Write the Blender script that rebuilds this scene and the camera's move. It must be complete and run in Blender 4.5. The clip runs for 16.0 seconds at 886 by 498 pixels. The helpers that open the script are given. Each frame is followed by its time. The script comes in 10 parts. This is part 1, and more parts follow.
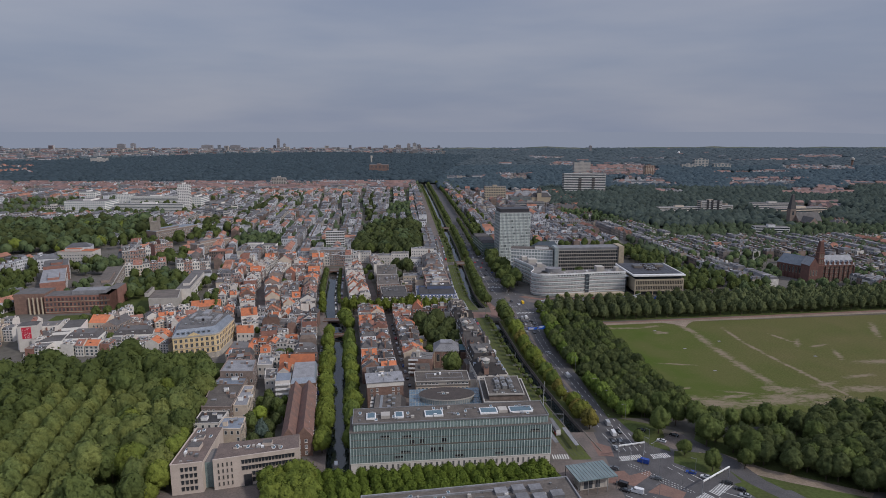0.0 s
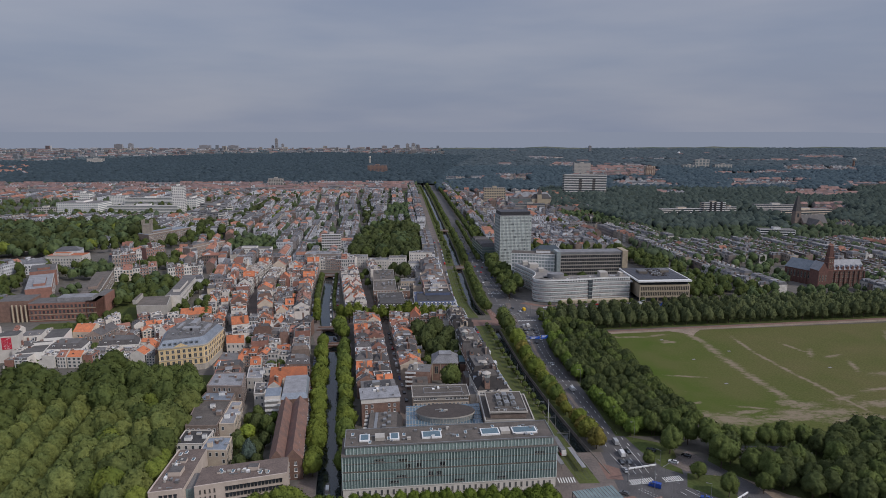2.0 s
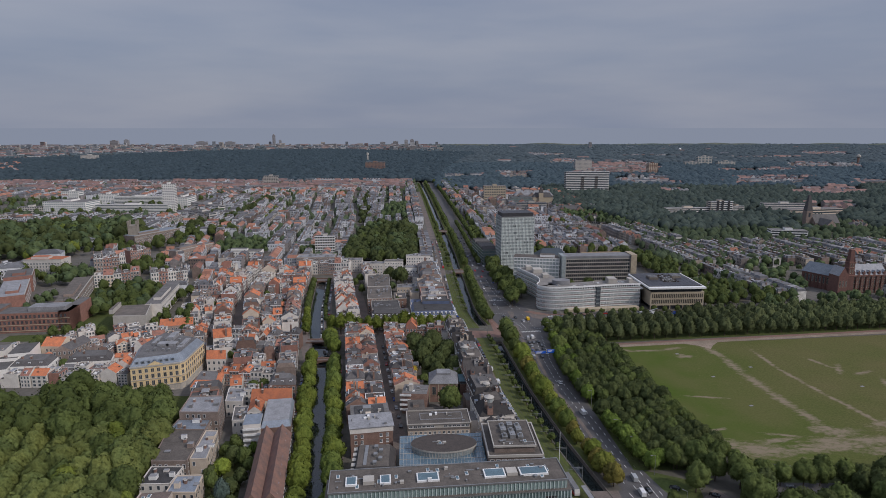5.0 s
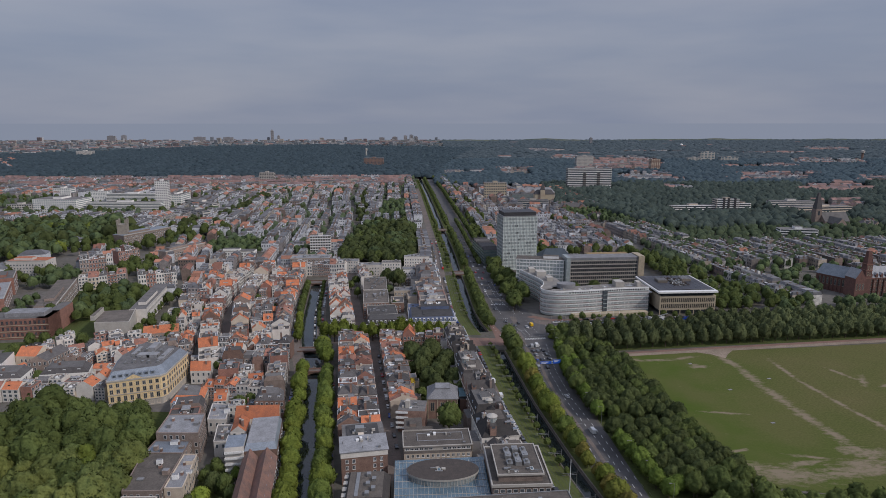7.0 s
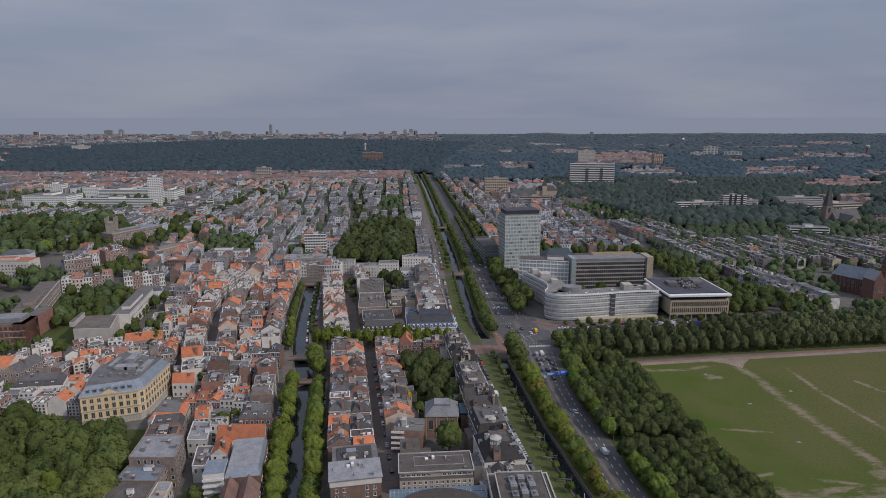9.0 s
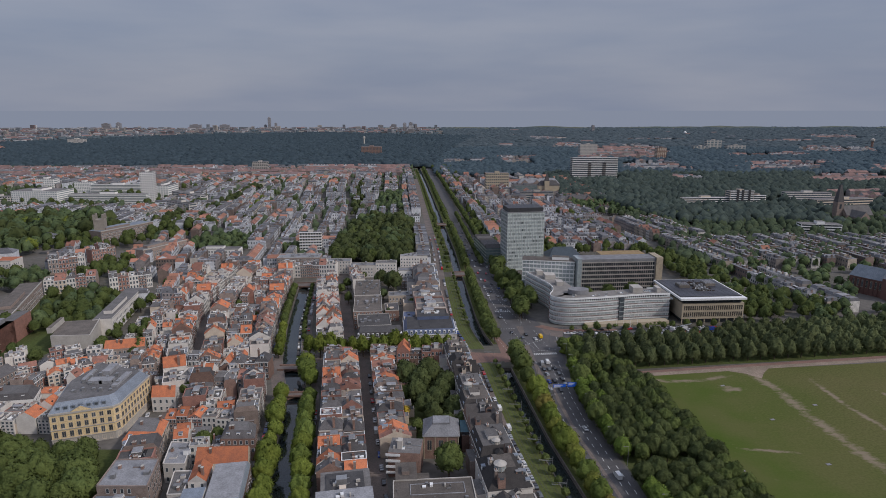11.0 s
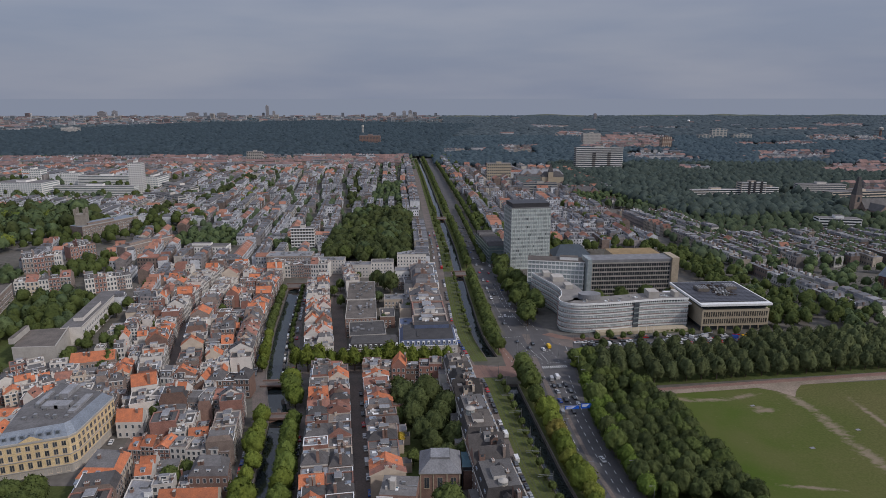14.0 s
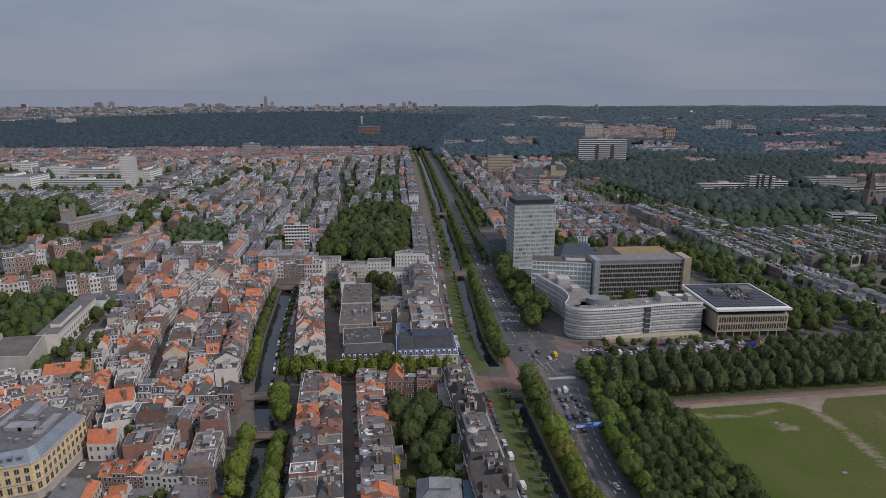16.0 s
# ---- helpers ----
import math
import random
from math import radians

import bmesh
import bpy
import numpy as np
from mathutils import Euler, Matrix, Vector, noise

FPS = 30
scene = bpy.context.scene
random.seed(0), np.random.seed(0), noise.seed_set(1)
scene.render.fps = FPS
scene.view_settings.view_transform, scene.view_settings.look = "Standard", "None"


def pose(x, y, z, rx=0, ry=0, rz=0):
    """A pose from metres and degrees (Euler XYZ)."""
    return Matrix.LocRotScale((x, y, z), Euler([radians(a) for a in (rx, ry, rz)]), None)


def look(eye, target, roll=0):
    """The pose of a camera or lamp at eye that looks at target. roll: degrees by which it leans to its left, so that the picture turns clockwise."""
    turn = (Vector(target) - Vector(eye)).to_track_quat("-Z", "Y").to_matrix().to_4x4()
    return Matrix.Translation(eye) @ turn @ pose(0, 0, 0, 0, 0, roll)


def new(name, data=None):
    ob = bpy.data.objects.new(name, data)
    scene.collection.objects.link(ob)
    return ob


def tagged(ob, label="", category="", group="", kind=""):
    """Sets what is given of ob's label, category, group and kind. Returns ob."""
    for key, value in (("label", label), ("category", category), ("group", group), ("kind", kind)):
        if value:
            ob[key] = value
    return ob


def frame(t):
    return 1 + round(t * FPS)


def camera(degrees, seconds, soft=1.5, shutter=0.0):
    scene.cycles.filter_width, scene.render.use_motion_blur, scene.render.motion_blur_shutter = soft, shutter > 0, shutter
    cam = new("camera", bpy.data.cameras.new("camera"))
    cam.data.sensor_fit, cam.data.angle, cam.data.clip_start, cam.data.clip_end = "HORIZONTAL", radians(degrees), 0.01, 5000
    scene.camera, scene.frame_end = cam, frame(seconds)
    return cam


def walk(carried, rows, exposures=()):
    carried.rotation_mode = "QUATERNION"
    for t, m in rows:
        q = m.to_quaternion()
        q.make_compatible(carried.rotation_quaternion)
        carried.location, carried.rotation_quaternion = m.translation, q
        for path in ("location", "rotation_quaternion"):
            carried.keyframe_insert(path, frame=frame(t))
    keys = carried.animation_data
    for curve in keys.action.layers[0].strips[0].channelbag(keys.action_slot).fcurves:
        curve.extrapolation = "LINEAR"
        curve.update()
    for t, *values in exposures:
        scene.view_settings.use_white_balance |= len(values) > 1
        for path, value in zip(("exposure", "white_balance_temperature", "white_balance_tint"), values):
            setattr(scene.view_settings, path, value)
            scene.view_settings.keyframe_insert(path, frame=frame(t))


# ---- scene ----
# a drone flies slowly forward over an old city beside a canal avenue, a large field and a curved office building
cam = camera(71.0, 16.0, 0.7)
PATH = [
    (0, pose(0.00, 0.00, 149.49, 79.033, 0, -2.500)),
    (1, pose(0.51, 8.43, 149.98, 79.061, 0, -2.549)),
    (2, pose(1.08, 18.07, 150.42, 79.032, 0, -2.591)),
    (3, pose(1.69, 28.67, 150.80, 78.954, 0, -2.629)),
    (4, pose(2.35, 40.00, 151.13, 78.832, 0, -2.660)),
    (5, pose(3.03, 51.84, 151.40, 78.671, 0, -2.686)),
    (6, pose(3.73, 64.04, 151.61, 78.477, 0, -2.706)),
    (7, pose(4.44, 76.43, 151.76, 78.254, 0, -2.721)),
    (8, pose(5.16, 88.92, 151.87, 78.005, 0, -2.731)),
    (9, pose(5.88, 101.40, 151.94, 77.732, 0, -2.737)),
    (10, pose(6.60, 113.81, 151.99, 77.437, 0, -2.740)),
    (11, pose(7.31, 126.14, 152.03, 77.123, 0, -2.740)),
    (12, pose(8.01, 138.37, 152.07, 76.788, 0, -2.738)),
    (13, pose(8.69, 150.53, 152.15, 76.434, 0, -2.735)),
    (14, pose(9.37, 162.68, 152.28, 76.059, 0, -2.732)),
    (15, pose(10.03, 174.91, 152.50, 75.662, 0, -2.731)),
    (16, pose(10.68, 187.31, 152.83, 75.241, 0, -2.733)),
]
walk(cam, PATH, [(0, -0.02, 6280, 14), (16, -0.08, 6280, 14)])

# ---- sky and sun: thin high cloud, a soft sun from the right ----
SUN_TO = Vector((0.74, -0.50, 0.74)).normalized()
world = bpy.data.worlds.new("hazy_sky")
scene.world = world
world.use_nodes = True
wt = world.node_tree
wl, wn = wt.links, wt.nodes
sky = wn.new("ShaderNodeTexSky")
sky.sky_type = 'NISHITA'
sky.sun_disc = False
sky.sun_elevation = math.asin(SUN_TO.z)
sky.sun_rotation = math.atan2(SUN_TO.x, SUN_TO.y)
sky.dust_density = 4.0
tc = wn.new("ShaderNodeTexCoord")
mp = wn.new("ShaderNodeMapping")
mp.inputs["Scale"].default_value = (1.6, 1.6, 9.0)
cl = wn.new("ShaderNodeTexNoise")
cl.inputs["Scale"].default_value, cl.inputs["Detail"].default_value = 1.6, 4.0
ramp = wn.new("ShaderNodeValToRGB")
ramp.color_ramp.elements[0].position, ramp.color_ramp.elements[0].color = 0.36, (2.5, 2.9, 3.75, 1)
ramp.color_ramp.elements[1].position, ramp.color_ramp.elements[1].color = 0.68, (3.3, 3.55, 4.15, 1)
cover = wn.new("ShaderNodeMix")
cover.data_type = 'RGBA'
cover.inputs[0].default_value = 0.86
wl.new(tc.outputs["Generated"], mp.inputs[0])
wl.new(mp.outputs[0], cl.inputs["Vector"])
wl.new(cl.outputs[0], ramp.inputs[0])
wl.new(sky.outputs[0], cover.inputs[6])
wl.new(ramp.outputs[0], cover.inputs[7])
# a clouded sky is brighter overhead than at its edge
sep = wn.new("ShaderNodeSeparateXYZ")
wl.new(tc.outputs["Generated"], sep.inputs[0])
lift = wn.new("ShaderNodeMapRange")
lift.inputs[1].default_value, lift.inputs[2].default_value, lift.inputs[3].default_value, lift.inputs[4].default_value = 0.22, 0.9, 1.0, 2.3
wl.new(sep.outputs["Z"], lift.inputs[0])
grade = wn.new("ShaderNodeVectorMath")
grade.operation = 'SCALE'
wl.new(cover.outputs[2], grade.inputs[0])
wl.new(lift.outputs[0], grade.inputs["Scale"])
wl.new(grade.outputs[0], wn["Background"].inputs[0])
wn["Background"].inputs[1].default_value = 0.10
sun = new("sun", bpy.data.lights.new("sun", "SUN"))
sun.data.energy, sun.data.angle, sun.data.color = 2.1, radians(2.5), (1.0, 0.94, 0.85)
sun.matrix_world = look(SUN_TO * 400, (0, 0, 0))


# ---- materials ----
def surf(name, col, rough=0.85, second=None, scale=0.6, amount=0.5, vary=0.2, island=False, metal=0.0, bump=0.0, spec=0.3, fine=None, grain=0.18):
    """A two-scale noisy surface. vary: change of value from object to object (or island to island)."""
    m = bpy.data.materials.new(name)
    m.use_nodes = True
    t = m.node_tree
    n, l = t.nodes, t.links
    b = n["Principled BSDF"]
    b.inputs["Roughness"].default_value, b.inputs["Metallic"].default_value = rough, metal
    b.inputs["Specular IOR Level"].default_value = spec
    g = n.new("ShaderNodeNewGeometry")
    n1, n2 = n.new("ShaderNodeTexNoise"), n.new("ShaderNodeTexNoise")
    n1.inputs["Scale"].default_value, n1.inputs["Detail"].default_value = scale, 3
    n2.inputs["Scale"].default_value, n2.inputs["Detail"].default_value = (fine or scale * 7), 2
    l.new(g.outputs["Position"], n1.inputs["Vector"])
    l.new(g.outputs["Position"], n2.inputs["Vector"])
    r1 = n.new("ShaderNodeMapRange")
    r1.inputs[1].default_value, r1.inputs[2].default_value = 0.35, 0.65
    r1.inputs[3].default_value, r1.inputs[4].default_value = 0.0, amount
    l.new(n1.outputs[0], r1.inputs[0])
    mx = n.new("ShaderNodeMix")
    mx.data_type = 'RGBA'
    second = second or tuple(c * 0.55 for c in col)
    mx.inputs[6].default_value, mx.inputs[7].default_value = (*col, 1), (*second, 1)
    l.new(r1.outputs[0], mx.inputs[0])
    hs = n.new("ShaderNodeHueSaturation")
    l.new(mx.outputs[2], hs.inputs["Color"])
    r2 = n.new("ShaderNodeMapRange")
    r2.inputs[1].default_value, r2.inputs[2].default_value, r2.inputs[3].default_value, r2.inputs[4].default_value = 0.3, 0.7, 1 - grain, 1 + grain
    l.new(n2.outputs[0], r2.inputs[0])
    val = r2.outputs[0]
    if vary:
        if island:
            src = g.outputs["Random Per Island"]
        else:
            src = n.new("ShaderNodeObjectInfo").outputs["Random"]
        r3 = n.new("ShaderNodeMapRange")
        r3.inputs[3].default_value, r3.inputs[4].default_value = 1 - vary, 1 + vary
        l.new(src, r3.inputs[0])
        mu = n.new("ShaderNodeMath")
        mu.operation = 'MULTIPLY'
        l.new(val, mu.inputs[0])
        l.new(r3.outputs[0], mu.inputs[1])
        val = mu.outputs[0]
    l.new(val, hs.inputs["Value"])
    l.new(hs.outputs[0], b.inputs["Base Color"])
    if bump:
        bp = n.new("ShaderNodeBump")
        bp.inputs["Strength"].default_value, bp.inputs["Distance"].default_value = bump, 0.15
        l.new(n2.outputs[0], bp.inputs["Height"])
        l.new(bp.outputs[0], b.inputs["Normal"])
    return m


def leaf(name, col, second, vary=0.32):
    """Foliage: small changes from spray to spray, broader ones from tree to tree, and a rough leafy relief."""
    m = surf(name, col, 0.7, second, 0.09, 0.9, vary * 0.42, True, spec=0.04, fine=1.25, bump=0.9, grain=0.2)
    n, l = m.node_tree.nodes, m.node_tree.links
    for q in n:
        if q.type == 'BUMP':
            q.inputs["Distance"].default_value = 0.5
        if q.type == 'TEX_NOISE' and q.inputs["Scale"].default_value > 1:
            q.inputs["Detail"].default_value = 4
    hs = [q for q in n if q.type == 'HUE_SAT'][0]
    oi = n.new("ShaderNodeObjectInfo")
    r = n.new("ShaderNodeMapRange")
    r.inputs[3].default_value, r.inputs[4].default_value = 1 - vary * 0.5, 1 + vary * 0.5
    l.new(oi.outputs["Random"], r.inputs[0])
    mu = n.new("ShaderNodeMath")
    mu.operation = 'MULTIPLY'
    l.new(hs.inputs["Value"].links[0].from_socket, mu.inputs[0])
    l.new(r.outputs[0], mu.inputs[1])
    l.new(mu.outputs[0], hs.inputs["Value"])
    # leaves let some light through
    b = n["Principled BSDF"]
    tl = n.new("ShaderNodeBsdfTranslucent")
    mix = n.new("ShaderNodeMixShader")
    mix.inputs[0].default_value = 0.08
    l.new(b.inputs["Base Color"].links[0].from_socket, tl.inputs["Color"])
    l.new(b.outputs[0], mix.inputs[1])
    l.new(tl.outputs[0], mix.inputs[2])
    l.new(mix.outputs[0], n["Material Output"].inputs["Surface"])
    return m


WHITE = surf("white_stucco", (0.57, 0.54, 0.50), 0.8, (0.45, 0.415, 0.38), 0.25, 0.6, 0.14, grain=0.06)
BRIGHTWHITE = surf("bright_white_render", (0.74, 0.72, 0.69), 0.7, (0.62, 0.60, 0.57), 0.2, 0.5, 0.05, grain=0.05)
CREAM = surf("cream_stucco", (0.52, 0.44, 0.35), 0.8, (0.40, 0.33, 0.27), 0.25, 0.6, 0.15, grain=0.06)
YELLOW = surf("yellow_stucco", (0.66, 0.51, 0.29), 0.8, (0.57, 0.43, 0.25), 0.25, 0.6, 0.05)
BROWNBRICK = surf("brown_brick", (0.22, 0.14, 0.11), 0.9, (0.145, 0.093, 0.078), 0.4, 0.7, 0.25)
REDBRICK = surf("red_brick", (0.26, 0.135, 0.105), 0.9, (0.18, 0.095, 0.078), 0.4, 0.7, 0.2)
GREYBRICK = surf("grey_brown_brick", (0.26, 0.205, 0.175), 0.9, (0.17, 0.132, 0.115), 0.4, 0.7, 0.25)
CONCRETE = surf("pale_concrete", (0.40, 0.375, 0.34), 0.85, (0.30, 0.28, 0.25), 0.2, 0.6, 0.08, grain=0.07)
BEIGE = surf("beige_stone", (0.40, 0.34, 0.25), 0.85, (0.32, 0.27, 0.20), 0.2, 0.6, 0.08, grain=0.08)
PAINT = surf("white_paint", (0.71, 0.71, 0.70), 0.5, (0.55, 0.55, 0.54), 0.5, 0.5, 0.05)
ORANGE = surf("orange_roof_tile", (0.45, 0.150, 0.068), 0.8, (0.29, 0.11, 0.062), 0.5, 0.75, 0.28, bump=0.4)
REDTILE = surf("brown_red_roof_tile", (0.26, 0.12, 0.085), 0.8, (0.15, 0.085, 0.07), 0.5, 0.8, 0.3, bump=0.4)
SLATE = surf("dark_slate", (0.098, 0.092, 0.092), 0.8, (0.064, 0.06, 0.06), 0.5, 0.7, 0.35, bump=0.3, spec=0.2)
DARKSLATE = surf("brown_black_slate", (0.064, 0.058, 0.056), 0.8, (0.042, 0.039, 0.038), 0.5, 0.7, 0.4, bump=0.3, spec=0.2)
BLACKFELT = surf("black_roof_felt", (0.055, 0.053, 0.054), 0.9, (0.036, 0.035, 0.036), 0.25, 0.8, 0.3)
FELT = surf("grey_roof_felt", (0.122, 0.115, 0.112), 0.9, (0.085, 0.08, 0.077), 0.22, 0.8, 0.4)
PALEFELT = surf("pale_roof_felt", (0.225, 0.225, 0.235), 0.8, (0.145, 0.145, 0.15), 0.22, 0.7, 0.25)
BROWNFELT = surf("brown_gravel_roof", (0.125, 0.108, 0.095), 0.95, (0.08, 0.07, 0.062), 0.2, 0.8, 0.2)
ZINC = surf("blue_grey_zinc", (0.23, 0.26, 0.30), 0.5, (0.17, 0.19, 0.22), 0.3, 0.6, 0.15, metal=0.3)
BLUEROOF = surf("blue_slate_roof", (0.10, 0.125, 0.20), 0.55, (0.07, 0.085, 0.13), 0.4, 0.6, 0.1)
GLASS = surf("window_glass", (0.045, 0.055, 0.065), 0.12, (0.09, 0.10, 0.11), 0.3, 0.7, 0.4, spec=0.6)
GREENGLASS = surf("green_grey_glass", (0.17, 0.22, 0.215), 0.15, (0.09, 0.125, 0.125), 0.35, 0.7, 0.1, spec=0.6)
PALEGLASS = surf("pale_office_glass", (0.30, 0.335, 0.335), 0.2, (0.20, 0.23, 0.24), 0.3, 0.7, 0.1, spec=0.6)
DARKGLASS = surf("dark_roof_light", (0.03, 0.034, 0.04), 0.25, None, 0.5, 0.5, 0.3, spec=0.5)
DECK = surf("weathered_roof_deck", (0.20, 0.165, 0.135), 0.9, (0.13, 0.11, 0.095), 0.8, 0.7, 0.3)
SKYGLASS = surf("blue_skylight_glass", (0.09, 0.145, 0.175), 0.12, (0.06, 0.10, 0.12), 0.3, 0.7, 0.1, spec=0.6)
METAL = surf("grey_metal", (0.30, 0.30, 0.30), 0.45, (0.22, 0.22, 0.22), 0.8, 0.5, 0.15, metal=0.6)
DARKMETAL = surf("dark_metal", (0.06, 0.06, 0.065), 0.5, None, 0.8, 0.5, 0.1, metal=0.4)
BARK = surf("tree_bark", (0.085, 0.065, 0.05), 0.95, None, 1.5, 0.7, 0.15)
ASPHALT = surf("asphalt", (0.092, 0.088, 0.089), 0.9, (0.066, 0.063, 0.064), 0.12, 0.8, 0.0, fine=1.6)
PAVING = surf("brick_paving", (0.155, 0.125, 0.11), 0.9, (0.10, 0.088, 0.08), 0.1, 0.8, 0.0, fine=1.1)
CITYGROUND = surf("city_ground", (0.12, 0.11, 0.10), 0.95, (0.078, 0.072, 0.055), 0.012, 0.9, 0.0, fine=0.25)
PALEPATH = surf("sandy_path", (0.25, 0.195, 0.15), 0.95, (0.15, 0.122, 0.09), 0.1, 0.7, 0.0, fine=0.9)
REDPATH = surf("red_cycle_path", (0.20, 0.12, 0.095), 0.9, (0.14, 0.09, 0.075), 0.15, 0.7, 0.0, fine=1.2)
GRASS = surf("mown_grass", (0.07, 0.09, 0.03), 0.95, (0.062, 0.068, 0.028), 0.06, 0.8, 0.0, fine=0.7, spec=0.05)
PAINTLINE = surf("road_paint", (0.62, 0.62, 0.60), 0.8, (0.42, 0.42, 0.41), 0.8, 0.6, 0.0)
STONE = surf("quay_stone", (0.17, 0.15, 0.13), 0.9, None, 0.5, 0.7, 0.1)
WATER = surf("dark_canal_water", (0.018, 0.024, 0.026), 0.06, (0.03, 0.036, 0.03), 0.05, 0.6, 0.0, bump=0.05, spec=0.5, fine=0.6)
# the sea glows by itself in a tone close to the hazy sky
SEA = bpy.data.materials.new("glowing_hazy_sea")
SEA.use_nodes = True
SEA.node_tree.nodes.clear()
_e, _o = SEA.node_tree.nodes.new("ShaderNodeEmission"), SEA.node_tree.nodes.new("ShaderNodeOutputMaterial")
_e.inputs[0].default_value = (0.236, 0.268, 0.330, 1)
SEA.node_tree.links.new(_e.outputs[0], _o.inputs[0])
DUNE = surf("dune_scrub", (0.06, 0.078, 0.06), 0.95, (0.11, 0.11, 0.085), 0.006, 0.6, 0.0, fine=0.05)
LIME = leaf("lime_leaves", (0.128, 0.152, 0.03), (0.092, 0.122, 0.026))
CANALLEAF = leaf("canal_lime_leaves", (0.104, 0.134, 0.032), (0.080, 0.108, 0.028))
SQUARELEAF = leaf("square_lime_leaves", (0.130, 0.146, 0.044), (0.080, 0.104, 0.036))
COURTLEAF = leaf("court_row_leaves", (0.100, 0.134, 0.024), (0.074, 0.106, 0.020))
FRESHLEAF = leaf("fresh_green_leaves", (0.122, 0.166, 0.036), (0.094, 0.138, 0.030))
LIMEDULL = leaf("olive_leaves", (0.130, 0.146, 0.030), (0.112, 0.116, 0.028))
ELM = leaf("deep_green_leaves", (0.088, 0.110, 0.034), (0.064, 0.085, 0.028))
DARKLEAF = leaf("dark_green_leaves", (0.066, 0.080, 0.030), (0.046, 0.060, 0.024))
# the dark park green lifted for the rows, haze included in the colour
ROWLEAF = leaf("hazed_row_leaves", (0.084, 0.098, 0.043), (0.062, 0.077, 0.036))
GOLDLEAF = leaf("golden_leaves", (0.30, 0.21, 0.03), (0.17, 0.16, 0.025))
YELLOWLEAF = leaf("yellow_green_leaves", (0.19, 0.225, 0.035), (0.13, 0.17, 0.03))
RUSTLEAF = leaf("brown_olive_leaves", (0.150, 0.130, 0.034), (0.112, 0.102, 0.030))
BLUELEAF = leaf("blue_grey_cedar", (0.10, 0.135, 0.115), (0.07, 0.10, 0.085))
# distance haze put into these two leaf colours: bluer, paler towards the dunes
FARHAZELEAF = leaf("far_wood_leaves", (0.060, 0.084, 0.098), (0.042, 0.062, 0.074), 0.34)
DUNEHAZELEAF = leaf("hazed_dune_leaves", (0.088, 0.110, 0.122), (0.062, 0.084, 0.094), 0.3)
# park wood: green greyed and blued, its haze painted in
HAZELEAF = leaf("hazed_park_leaves", (0.066, 0.084, 0.070), (0.042, 0.058, 0.052), 0.5)
GARDENLEAF = leaf("old_garden_leaves", (0.082, 0.108, 0.046), (0.050, 0.072, 0.036), 0.45)
# trees between far terraces: leaf green cooled to stand for haze
MIDHAZELEAF = leaf("hazed_garden_leaves", (0.068, 0.088, 0.048), (0.050, 0.068, 0.040), 0.4)

# the big field: mown grass with worn earth
FIELD = surf("worn_meadow", (0.083, 0.091, 0.030), 0.95, (0.112, 0.100, 0.044), 0.02, 0.9, 0.0, fine=0.9, spec=0.05)


def track(points, width):
    """Worn spots that follow a trodden line."""
    out = []
    for (xa, ya), (xb, yb) in zip(points[:-1], points[1:]):
        out.append(((xa + xb) / 2, (ya + yb) / 2, math.hypot(xb - xa, yb - ya) * 0.85, width, math.degrees(math.atan2(yb - ya, xb - xa))))
    return out


